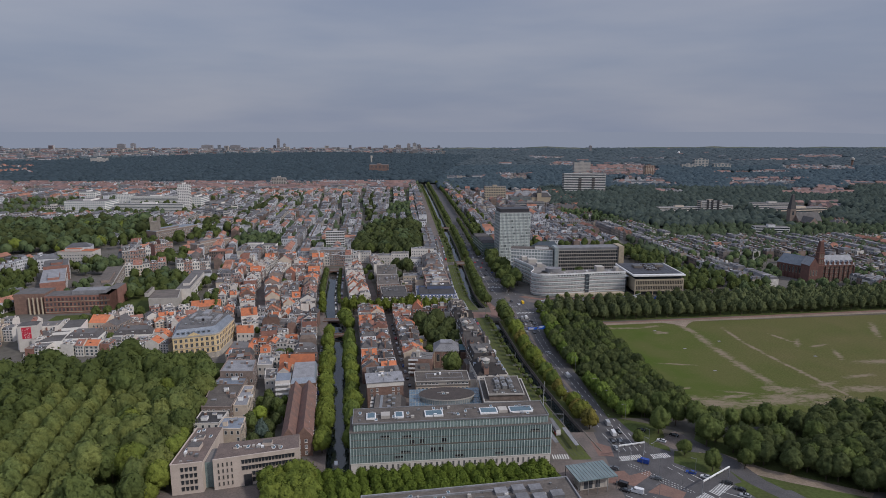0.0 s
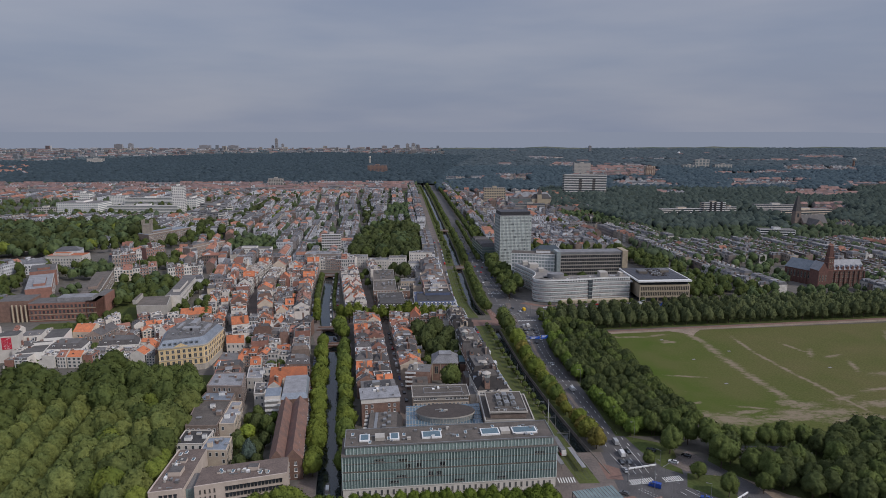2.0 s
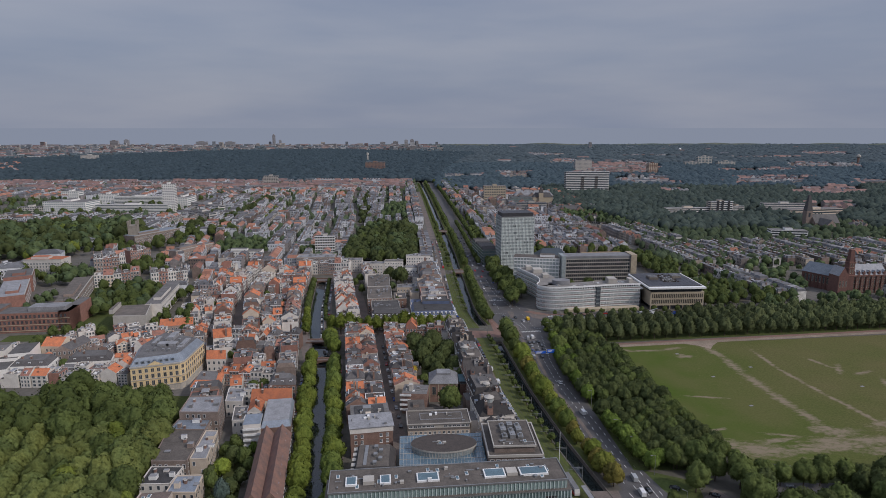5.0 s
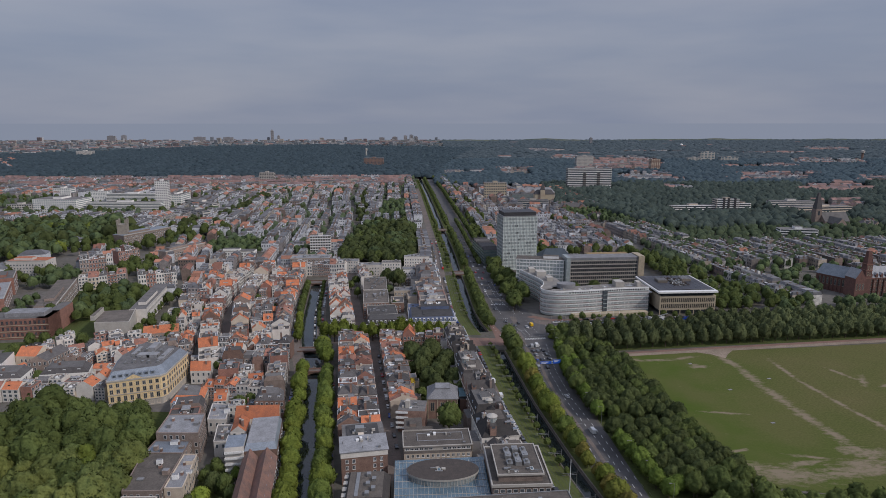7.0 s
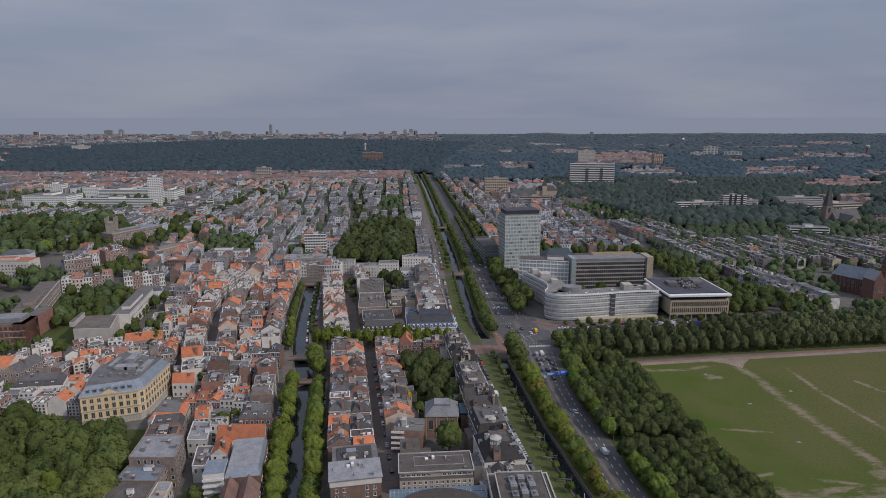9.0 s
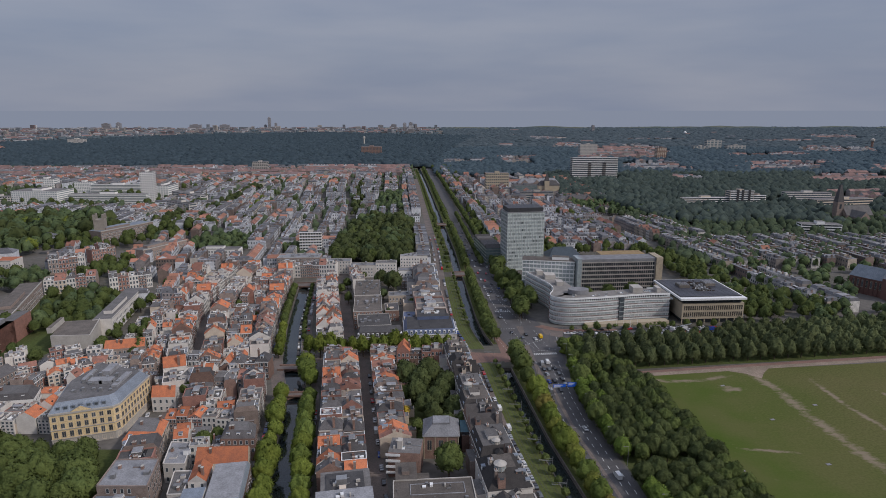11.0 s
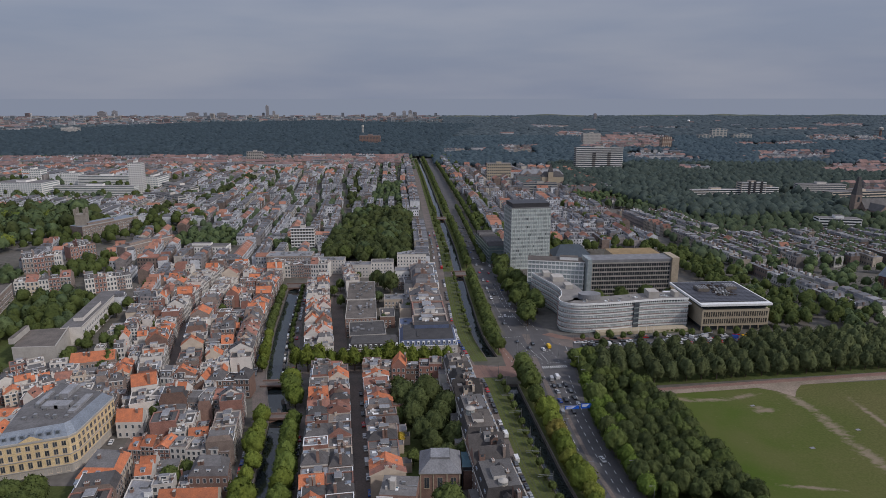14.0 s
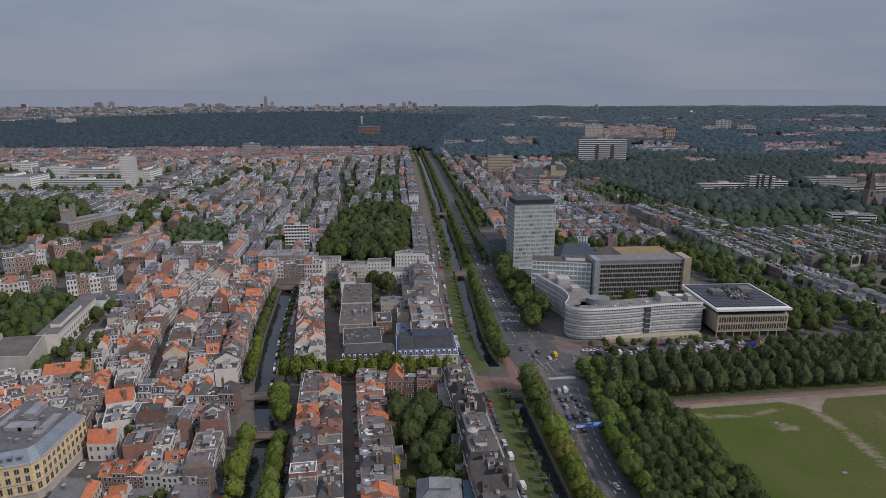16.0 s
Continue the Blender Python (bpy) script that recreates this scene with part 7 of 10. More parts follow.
# yards and long flat roofs behind them
for nm, x, y, dg, w_, d_, h_, wl_, rf_, lb in (
        ("yard_building", -30, 514, 6, 22, 24, 11.5, GREYBRICK, FELT, "flat-roofed yard building of grey brick"),
        ("blue_annex", -1, 530, 0, 16, 22, 8.5, GREYBRICK, BLUEROOF, "low annex with blue roof strips"),
        ("brown_flats", -35.5, 541, 3.5, 20, 38, 12.5, BROWNBRICK, BROWNFELT, "brown brick flats under a wide gravel roof"),
        ("brown_flats", -38.5, 579.6, 3.5, 20, 42, 12.5, BROWNBRICK, BROWNFELT, "brown brick flats under a wide gravel roof"),
        ("courtyard_flats", -13, 594, 2, 17, 12, 7.5, CREAM, PALEFELT, "low cream flats round a courtyard"),
        ("courtyard_house", -14, 556, 4, 10, 18, 8.0, BROWNBRICK, SLATE, "small brick house in a courtyard"),
        ("white_school", -7, 655, -1, 14, 12, 11.5, BRIGHTWHITE, PALEFELT, "white three-storey house with many windows"),
        ("white_row", -51, 677, 0, 23, 11, 11, WHITE, PALEFELT, "white houses in a straight row"),
        ("white_row", -27.8, 677.6, 0, 19, 11, 13, WHITE, FELT, "white houses in a straight row"),
        ("grey_yard_house", -4, 640, 0, 9, 12, 6.5, GREYBRICK, FELT, "low grey house beside the white one"),
        ("office_block", 8, 560, -2, 18, 60, 13.5, GREYBRICK, FELT, "office block with a grey flat roof"),
        ("white_flats", -78, 690, -1, 26, 12, 12, WHITE, PALEFELT, "white painted flats with a pale roof"),
                ("white_office", -6, 700, -1, 26, 14, 14, WHITE, PALEFELT, "white office house with grey roof"),
        ("school_building", -122, 702, 0, 40, 18, 13, GREYBRICK, PALEFELT, "grey brick school with pale roof")):
    bo = building(nm, x, y, dg, lb)
    b = MB()
    b.box(0, w_, 0, d_, 0, h_, 0, 1)
    for a_ in ((0, w_, 0, 0.3), (0, w_, d_ - 0.3, d_), (0, 0.3, 0.3, d_ - 0.3), (w_ - 0.3, w_, 0.3, d_ - 0.3)):
        b.box(*a_, h_, h_ + 0.5, 2)
    part("wall", b, [wl_, rf_, CONCRETE], bo)
    g = random.Random(int(x * 7 + y))
    b = MB()
    for i in range(int(w_ * d_ / 70) + 2):
        u, v = g.uniform(1, w_ - 3), g.uniform(1, d_ - 3)
        b.box(u, u + g.uniform(0.8, 2.6), v, v + g.uniform(0.8, 3), h_, h_ + g.uniform(0.5, 2.0), 0)
    part("roof_unit", b, [g.choice((PALEFELT, METAL, CREAM))], bo, "", "stuff")
    for r in range(int(h_ / 3)):
        for c in range(int(w_ / 2.6)):
            put_window(bo, wm, 1.4 + c * 2.6, 0, 1.0 + r * 3.1)
        for c in range(min(6, int(d_ / 3.2))):
            put_window(bo, wm, w_, 1.6 + c * 3.2, 1.0 + r * 3.1, 90)

# the curved provincial offices
prov = building("provincial_offices", 0, 0, 0, "curved white provincial offices with ribbon windows", "office")
CURVE = [(98.8, 614), (101.5, 605), (105, 594), (109, 583), (111, 571), (109, 560.5), (104.8, 553.5), (104.6, 547), (108, 542.5), (114, 540.3), (120, 540), (128, 540.8), (140, 542.2), (152, 544.6), (164, 547), (176, 548.6), (192.5, 549.2)]


def offset(poly, d):
    """Shift an open line to its left."""
    out = []
    for i, (x, y) in enumerate(poly):
        xa, ya = poly[max(0, i - 1)]
        xb, yb = poly[min(len(poly) - 1, i + 1)]
        ln = math.hypot(xb - xa, yb - ya)
        out.append((x - (yb - ya) / ln * d, y + (xb - xa) / ln * d))
    return out


def smooth(poly, n=3):
    """Round an open line by cutting its corners."""
    for _ in range(n):
        q = [poly[0]]
        for (xa, ya), (xb, yb) in zip(poly[:-1], poly[1:]):
            q += [(xa * 0.75 + xb * 0.25, ya * 0.75 + yb * 0.25), (xa * 0.25 + xb * 0.75, ya * 0.25 + yb * 0.75)]
        poly = q + [poly[-1]]
    return poly


def ribbon(mb, poly, d0, d1, z0, z1, mi=0, top=None):
    """A curved slab between two offsets of a line."""
    a, c = offset(poly, d0), offset(poly, d1)
    top = mi if top is None else top
    for i in range(len(poly) - 1):
        mb.face([(*a[i], z0), (*a[i + 1], z0), (*a[i + 1], z1), (*a[i], z1)], mi)
        mb.face([(*c[i + 1], z0), (*c[i], z0), (*c[i], z1), (*c[i + 1], z1)], mi)
        mb.face([(*a[i], z1), (*a[i + 1], z1), (*c[i + 1], z1), (*c[i], z1)], top)
    for i in (0, len(poly) - 1):
        p = [(*a[i], z0), (*a[i], z1), (*c[i], z1), (*c[i], z0)]
        mb.face(p if i else p[::-1], mi)


CS = smooth(CURVE, 2)
b = MB()
ribbon(b, CS, 0.5, 15.5, 0.6, 18.0, 0)
part("glazing", b, [surf("blind_glass", (0.46, 0.50, 0.49), 0.2, (0.24, 0.28, 0.28), 0.16, 0.5, 0.1, spec=0.6)], prov, "ribbon windows of grey-green glass with pale blinds")
for k, z in enumerate((2.2, 5.6, 9.0, 12.4, 15.8)):
    b = MB()
    ribbon(b, CS, 0.0, 15.8, z, z + 1.45, 0)
    part("white_band", b, [PAINT], prov)
    b = MB()
    ribbon(b, CS, -0.5, 0.2, z + 1.45, z + 1.62, 0)
    part("sun_ledge", b, [surf("red_brown_ledge", (0.20, 0.13, 0.11), 0.7, None, 0.5, 0.4, 0.0)], prov, "thin red-brown ledge")
b = MB()
ribbon(b, CS, 1.4, 14.5, 17.2, 19.4, 0)
part("top_floor", b, [GLASS], prov)
b = MB()
ribbon(b, CS, 0.2, 15.2, 19.4, 20.0, 0, 1)
ribbon(b, CS, 0.2, 0.5, 20.0, 20.7, 0)
part("roof", b, [PAINT, surf("pale_gravel_roof", (0.215, 0.20, 0.185), 0.95, (0.155, 0.145, 0.135), 0.15, 0.8, 0.0)], prov, "flat roof with a pale rail")
b = MB()
for i in range(0, len(CS) - 1):
    for u in (0.2, 0.7):
        x, y, dg = along(CS[i], CS[i + 1], u, -1.15)
        b.at(x, y, dg)
        b.box(-0.3, 0.3, -0.2, 0.3, 17.3, 19.4, 0)
    for u in (0.4,):
        x, y, dg = along(CS[i], CS[i + 1], u, -0.3)
        b.at(x, y, dg)
        for z in (3.65, 7.05, 10.45, 13.85):
            b.box(-0.07, 0.07, -0.1, 0.15, z, z + 1.95, 0)
part("mullion_set", b, [PAINT], prov, "", "stuff")
b = MB()
x, y, dg = along((152, 544.6), (164, 547), 0.3, 0.4)
b.at(x, y, dg)
b.box(-1.9, 1.9, -0.2, 1.0, 2.2, 19, 0)
for z in (5, 8.5, 12, 15.5):
    b.box(-1.9, 1.9, -0.35, -0.15, z, z + 0.5, 1)
part("stair_glazing", b, [GLASS, PALEGLASS], prov, "dark glazed stair")
b = MB()
b.prism([(126 + 7.5 * math.cos(i * math.pi / 12), 553.5 + 5.0 * math.sin(i * math.pi / 12)) for i in range(24)], 20.0, 23.6, 0)
part("round_plant_room", b, [PALEFELT], prov, "round plant room on the roof")
for x, y, w_, d_, h_ in ((166, 552, 7, 9, 4.2), (184, 553, 3, 7, 3.5), (115, 574, 5, 7, 3), (110, 592, 8, 9, 3.4), (106, 606, 5, 6, 3.0)):
    b = MB()
    b.box(x, x + w_, y, y + d_, 20.0, 20.0 + h_, 0)
    part("plant_room", b, [CONCRETE], prov)
b = MB()
ribbon(b, smooth([(128, 536.5), (150, 538), (176, 541), (190, 541.8)], 1), 0, 6, 0, 2.2, 0)
part("podium", b, [BEIGE], prov)

hall = building("council_hall", 198.4, 540.8, 1, "beige council building with a wide white roof", "office")
hall.scale[0] = 0.885
b = MB()
b.box(0, 51.5, 0, 46, 3.6, 15.0, 0)
b.box(2.5, 49, 2.5, 46, 0, 4.2, 1)
for i in range(9):
    b.box(0.3 + i * 6.3, 0.9 + i * 6.3, 0.2, 0.9, 0, 4.2, 0)
part("wall", b, [BEIGE, GLASS], hall)
sl = window_mesh(1.2, 3.3, BEIGE, surf("deep_glass", (0.02, 0.024, 0.028), 0.1, None, 0.3, 0.4, 0.3, spec=0.4))
for r in range(2):
    for c in range(28):
        put_window(hall, sl, 1.9 + c * 1.77, 0, 5.3 + r * 4.8)
b = MB()
b.box(1.5, 50, 1.5, 46, 15.0, 18.0, 0)
part("top_glazing", b, [GLASS], hall)
b = MB()
b.prism([(-2.6, -2.2), (52.0, -2.2), (52.0, 48), (-2.6, 48)], 18.0, 19.4, 0, 1, True)
b.box(-1.2, 50.6, 1.8, 47, 19.4, 19.55, 2)
part("roof", b, [PAINT, PAINT, FELT], hall, "wide white overhanging roof")
b = MB()
for i in range(11):
    for j in range(15):
        if 4 < i < 7 and 3 < j < 12 or i in (3, 7) and 6 < j < 10:
            continue
        b.box(-0.7 + i * 4.6, 3.6 + i * 4.6, 2.4 + j * 2.95, 4.9 + j * 2.95, 19.7, 19.85, 0)
part("solar_panel_set", b, [surf("solar_panel", (0.045, 0.045, 0.055), 0.42, None, 0.8, 0.4, 0.0, spec=0.6)], hall, "rows of dark solar panels", "stuff")
b = MB()
for i in range(14):
    b.box(22 + (i % 4) * 2.2, 23.4 + (i % 4) * 2.2, 16 + (i // 4) * 4.5, 18 + (i // 4) * 4.5, 19.6, 21 + (i % 3) * 0.5, 0)
part("roof_unit", b, [METAL], hall, "", "stuff")
g = random.Random(71)
b = MB()
for i in range(150):
    x, y = g.uniform(18, 33), g.uniform(14, 40)
    b.box(x, x + g.uniform(0.4, 1.8), y, y + g.uniform(0.4, 1.8), 19.55, 19.7 + g.uniform(0.1, 0.8), 0)
part("roof_growth", b, [surf("brown_sedum", (0.07, 0.05, 0.042), 0.95, (0.03, 0.03, 0.025), 0.6, 0.7, 0.2)], hall, "brown plants and gear on the roof", "stuff")
for x, y in ((9, 24), (33, 27)):
    b = MB()
    b.box(x, x + 9, y, y + 8, 19.5, 21.6, 0)
    for k in range(12):
        b.box(x + 0.5 + (k % 4) * 2.1, x + 1.9 + (k % 4) * 2.1, y + 0.6 + (k // 4) * 2.4, y + 2.2 + (k // 4) * 2.4, 21.6, 22.3, 1)
    part("plant_room", b, [STONE, PALEFELT], hall)
b = MB()
b.box(-12, -2, 12, 40, 14.6, 15.6, 0, 0, True)
b.box(-10, -3, 14, 40, 0, 14.6, 1)
part("link_block", b, [PAINT, GLASS], hall, "glass link with a white roof")

slab = building("office_slab", 143, 608.5, 2, "long office slab with rows of dark windows", "office")
b = MB()
b.box(0, 62, 0, 15, 0, 29.4, 0)
b.box(0, 62, -0.2, 15.2, 29.4, 31.6, 1, 1)
part("wall", b, [surf("brown_grey_stone", (0.33, 0.305, 0.275), 0.85, (0.23, 0.21, 0.185), 0.2, 0.6, 0.0), PALEFELT], slab)
for r in range(8):
    b = MB()
    b.box(0.5, 61.5, -0.12, 0.0, 1.9 + r * 3.45, 4.15 + r * 3.45, 0)
    band = part("window_band", b, [bpy.data.materials["deep_glass"]], slab, "dark band of windows")
b = MB()
for r in range(8):
    for c in range(34):
        b.box(0.6 + c * 1.83, 0.85 + c * 1.83, -0.3, -0.1, 1.8 + r * 3.45, 4.1 + r * 3.45, 0)
part("mullion_set", b, [bpy.data.materials["brown_grey_stone"]], slab, "", "stuff")
b = MB()
b.box(62, 67.5, -1.5, 16, 0, 32.5, 0)
part("end_wall", b, [surf("yellow_brick", (0.34, 0.285, 0.21), 0.9, None, 0.3, 0.4, 0.0)], slab, "plain yellow brick end wall")
b = MB()
b.box(-3.5, 0, -1, 14, 0, 32.2, 0)
part("stair_tower", b, [PALEGLASS], slab, "glazed stair tower")
wing = building("white_grid_wing", 97, 622.0, -12.5, "white office wing with a grid of windows", "office")
b = MB()
b.box(0, 42.5, 0, 14, 0, 28, 0)
part("wall", b, [PALEGLASS], wing)
b = MB()
for r in range(8):
    b.box(-0.2, 42.7, -0.35, 14.2, r * 3.5 + 0.6, r * 3.5 + 1.5, 0)
for c in range(15):
    b.box(c * 2.98 - 0.15, c * 2.98 + 0.25, -0.35, 0, 0, 28, 0)
part("grid_set", b, [PAINT], wing, "white facade grid", "stuff")
b = MB()
b.box(-0.3, 42.8, -0.4, 14.4, 28.0, 28.8, 0, 1)
b.box(24, 38, 4, 11, 28.8, 31, 0, 1)
part("roof", b, [PAINT, BROWNFELT], wing)

tower = building("office_tower", 95, 695, 7, "pale green-grey office tower with a dark top", "office tower")
b = MB()
b.box(0, 36.2, 0, 24, 0, 55.5, 0)
part("curtain_wall", b, [surf("tower_panel", (0.50, 0.54, 0.515), 0.4, (0.42, 0.46, 0.44), 0.3, 0.6, 0.0)], tower, "pale green-grey curtain wall")
b, q = MB(), MB()
g = random.Random(4)
for r in range(15):
    z = 2.3 + r * 3.55
    for c in range(23):
        k = b if g.random() > 0.05 else q
        k.box(0.25 + c * 1.55, 1.45 + c * 1.55, -0.10, 0.0, z, z + 2.0, 0)
    for c in range(11):
        b.box(-0.10, 0.0, 0.8 + c * 2, 2.4 + c * 2, z, z + 2.0, 0)
part("pane_set", b, [surf("tower_glass", (0.30, 0.345, 0.335), 0.2, (0.38, 0.42, 0.41), 0.5, 0.8, 0.3, True, spec=0.6)], tower, "grey-green panes with blinds", "stuff")
part("open_pane_set", q, [surf("tower_dark_glass", (0.10, 0.12, 0.12), 0.15, (0.16, 0.18, 0.18), 0.5, 0.8, 0.3, True, spec=0.6)], tower, "darker panes without blinds", "stuff")
b = MB()
for c in range(24):
    b.box(c * 1.55 - 0.06, c * 1.55 + 0.1, -0.22, 0, 2, 55.5, 0)
for c in range(12):
    b.box(-0.22, 0, c * 2 + 0.5, c * 2 + 0.66, 2, 55.5, 0)
part("mullion_set", b, [PALEFELT], tower, "", "stuff")
b = MB()
b.box(1.2, 35, 1.5, 22.5, 55.5, 59.8, 0)
b.box(-0.2, 36.4, -0.3, 24.2, 55.5, 56.0, 1, 1)
for i in range(5):
    b.tube(6 + i * 5.5, 8 + i % 2 * 6, 59.8, 62.5 + i % 3, 0.12, 0.06, 5, 1)
part("plant_floor", b, [DARKMETAL, METAL], tower, "dark plant floor with masts")
low = building("tower_annex", 78, 716, 6, "low office annex with dark ribbed roofs", "office")
b = MB()
b.box(0, 16, 0, 60, 0, 17, 0)
part("wall", b, [GREENGLASS], low)
for i in range(6):
    b = MB()
    b.gable(0, 16, i * 10, i * 10 + 9.6, 17, 3.2, True, 0, 0, 0.1)
    part("roof_ridge", b, [SLATE], low)
b = MB()
for r in range(5):
    b.box(-0.2, 16.2, -0.2, 60.2, 2.6 + r * 3.2, 3.3 + r * 3.2, 0)
part("floor_band", b, [METAL], low)
annex = building("slate_annex", 134, 690, 2, "dark roofed annex beside the tower", "office")
b = MB()
b.box(0, 34, 0, 26, 0, 12, 0)
b.gable(0, 34, 0, 26, 12, 9, True, 1, 1, 0.3, 8)
b.box(54, 98, 0, 26, 0, 13, 2, 3)
part("wall", b, [GREYBRICK, surf("blue_dark_glass_roof", (0.05, 0.065, 0.08), 0.5, (0.035, 0.045, 0.055), 0.2, 0.6, 0.0), BEIGE, surf("tan_roof", (0.27, 0.19, 0.10), 0.9, None, 0.2, 0.5, 0.0)], annex)

# the red brick church-like school with a spire
chq = building("brick_monastery", 393, 583, 3, "dark red brick monastery with slate roof and spire", "church")
DUSKBRICK = surf("dusky_red_brick", (0.145, 0.076, 0.063), 0.9, (0.10, 0.056, 0.048), 0.4, 0.7, 0.1)
CHURCHSLATE = surf("pale_church_slate", (0.27, 0.275, 0.29), 0.6, (0.19, 0.195, 0.21), 0.3, 0.7, 0.0)
BLUESLATE = surf("blue_grey_slate", (0.16, 0.185, 0.215), 0.55, (0.11, 0.13, 0.155), 0.3, 0.7, 0.0)
b = MB()
b.box(6, 42, 0, 15, 0, 17, 0)
b.box(5.7, 42.3, -0.3, 15.3, 16.2, 17, 1)
part("wing", b, [DUSKBRICK, REDBRICK], chq, "long brick wing")
b = MB()
b.gable(6, 42, 0, 15, 17, 8.5, True, 0, 1, 0.5)
part("roof", b, [CHURCHSLATE, DUSKBRICK], chq, "pale grey slate roof")
for i in range(7):
    b = MB()
    b.box(8.2 + i * 5, 10.4 + i * 5, -0.4, 3.5, 15, 19.4, 0)
    b.gable(8.2 + i * 5, 10.4 + i * 5, -0.4, 3.6, 19.4, 1.8, False, 1, 0, 0.15)
    part("gablet", b, [DUSKBRICK, CHURCHSLATE], chq, "steep brick gablet over the eaves")
nw = window_mesh(0.9, 2.4, BEIGE, GLASS)
for r in range(4):
    for c in range(14):
        put_window(chq, nw, 8.2 + c * 2.5, 0, 1.2 + r * 4.0)
for i in range(8):
    b = MB()
    b.prism([(6.6 + i * 5, -1.0), (7.4 + i * 5, -1.0), (7.4 + i * 5, 0), (6.6 + i * 5, 0)], 0, 15.5, 0)
    part("buttress", b, [DUSKBRICK], chq)
b = MB()
b.box(-7, 2, -3, 10, 0, 17, 0)
b.gable(-7, 2, -3, 10, 17, 8, False, 1, 0, 0.4)
part("transept", b, [DUSKBRICK, CHURCHSLATE], chq, "gabled brick transept")
for u in (-5.4, -2.5, 0.4):
    put_window(chq, window_mesh(1.2, 5.5, BEIGE, GLASS), u, -3, 7)
b = MB()
b.box(2, 7.5, -2.5, 3, 0, 30, 0)
for z in (17, 24, 29.4):
    b.box(1.7, 7.8, -2.8, 3.3, z, z + 0.6, 1)
b.prism([(2.5, -2.0), (7, -2.0), (7, 2.5), (2.5, 2.5)], 30, 41, 0, 1, False, 1.0)
for u in (2.2, 6.5):
    for w_ in (-2.3, 2.0):
        b.prism([(u, w_), (u + 0.9, w_), (u + 0.9, w_ + 0.9), (u, w_ + 0.9)], 30, 34.5, 0, 1, False, 0.5)
part("spire", b, [DUSKBRICK, REDBRICK], chq, "tall brown brick tower with corner pinnacles")
for z in (19.5, 25):
    for u in (3.6, 5.8):
        put_window(chq, window_mesh(0.8, 3.2, BEIGE, DARKMETAL), u, -2.5, z)
b = MB()
b.at(-3, 6, 115)
b.box(0, 31, -14, 0, 0, 14, 0)
b.gable(0, 31, -14, 0, 14, 9, True, 1, 0, 0.5, 2.0)
part("chapel", b, [DUSKBRICK, BLUESLATE], chq, "brick chapel under a blue-grey slate roof")
ca, cb2 = (-3 + 31 * math.cos(radians(115)), 6 + 31 * math.sin(radians(115))), (-3, 6)
for i in range(9):
    x, y, dg = along(ca, cb2, 0.06 + i * 0.11, 0)
    b = MB()
    b.at(x, y, dg)
    b.box(-0.3, 0.3, -0.8, 0, 0, 13, 0)
    part("buttress", b, [DUSKBRICK], chq)
    if i < 8:
        x, y, dg = along(ca, cb2, 0.115 + i * 0.11, 0)
        put_window(chq, window_mesh(1.3, 6.0, BEIGE, GLASS), x, y, 6, dg)

# the left side of the old town
mus = building("brick_museum", -324, 502, 5.5, "long red brick museum with rows of deep windows", "museum")
b = MB()
b.box(20, 70, 0, 18, 0, 15, 0, 1)
b.box(-4, 20, 2, 22, 0, 17, 2, 1)
b.box(40, 66, 4, 16, 15, 18, 3)
b.box(62, 70, 0, 40, 0, 15, 0, 1)
part("wall", b, [REDBRICK, FELT, BROWNBRICK, PALEFELT], mus)
mw = window_mesh(1.5, 2.4, REDBRICK, GLASS)
for r in range(3):
    for c in range(16):
        put_window(mus, mw, 22 + c * 3.0, 0, 2.2 + r * 4.4)
    b = MB()
    b.box(20, 70, -0.35, 0, 1.2 + r * 4.4, 1.6 + r * 4.4, 0)
    part("stone_band", b, [BEIGE], mus)
b = MB()
for c in range(4):
    b.tube(8 + c * 3.2, 0.5, 0, 14, 0.7, 0.6, 10)
part("column_set", b, [BEIGE], mus, "pale stone columns")
posterb = building("white_gallery", -272, 412, 14, "stepped white gallery with a red poster", "gallery")
for x0, x1, y0, y1, z0, z1, mi in ((0, 9, 6, 24, 0, 15, 0), (9, 32, 8, 26, 0, 10, 0), (12, 24, 12, 24, 10, 14, 2), (2, 14, 2, 12, 0, 18, 2), (26, 38, 10, 30, 0, 12, 0), (14, 30, -6, 8, 0, 8, 0)):
    b = MB()
    b.box(x0, x1, y0, y1, z0, z1, mi, 1)
    part("wing", b, [BRIGHTWHITE, FELT, WHITE], posterb)
b = MB()
b.box(4.6, 10.2, 1.85, 1.98, 9, 17, 0)
pr = random.Random(3)
for i in range(46):
    u, v = pr.uniform(4.8, 9.6), pr.uniform(9.3, 16.4)
    b.box(u, u + pr.uniform(0.15, 0.4), 1.80, 1.85, v, v + pr.uniform(0.15, 0.4), 1)
part("poster", b, [surf("red_poster", (0.50, 0.03, 0.06), 0.7, None, 0.5, 0.3, 0.0), PAINT], posterb, "red wall poster with pale marks")
conc = building("windowless_hall", -220, 506.5, 2, "pale windowless concrete hall", "hall")
b = MB()
b.prism([(-1, -2), (23, -2), (15, 31), (-9, 28)], 0, 11.5, 0, 1)
b.prism([(-1, -2), (23, -2), (22.8, -1.4), (-1.1, -1.4)], 11.5, 12.3, 0)
b.prism([(22.3, -1.4), (22.8, -1.4), (14.9, 30.6), (14.4, 30.6)], 11.5, 12.3, 0)
b.prism([(-6.5, 5), (-3.5, 5), (-6.5, 27), (-8.6, 26.6)], 11.5, 15.0, 0, 1)
part("wall", b, [CONCRETE, BROWNFELT], conc)
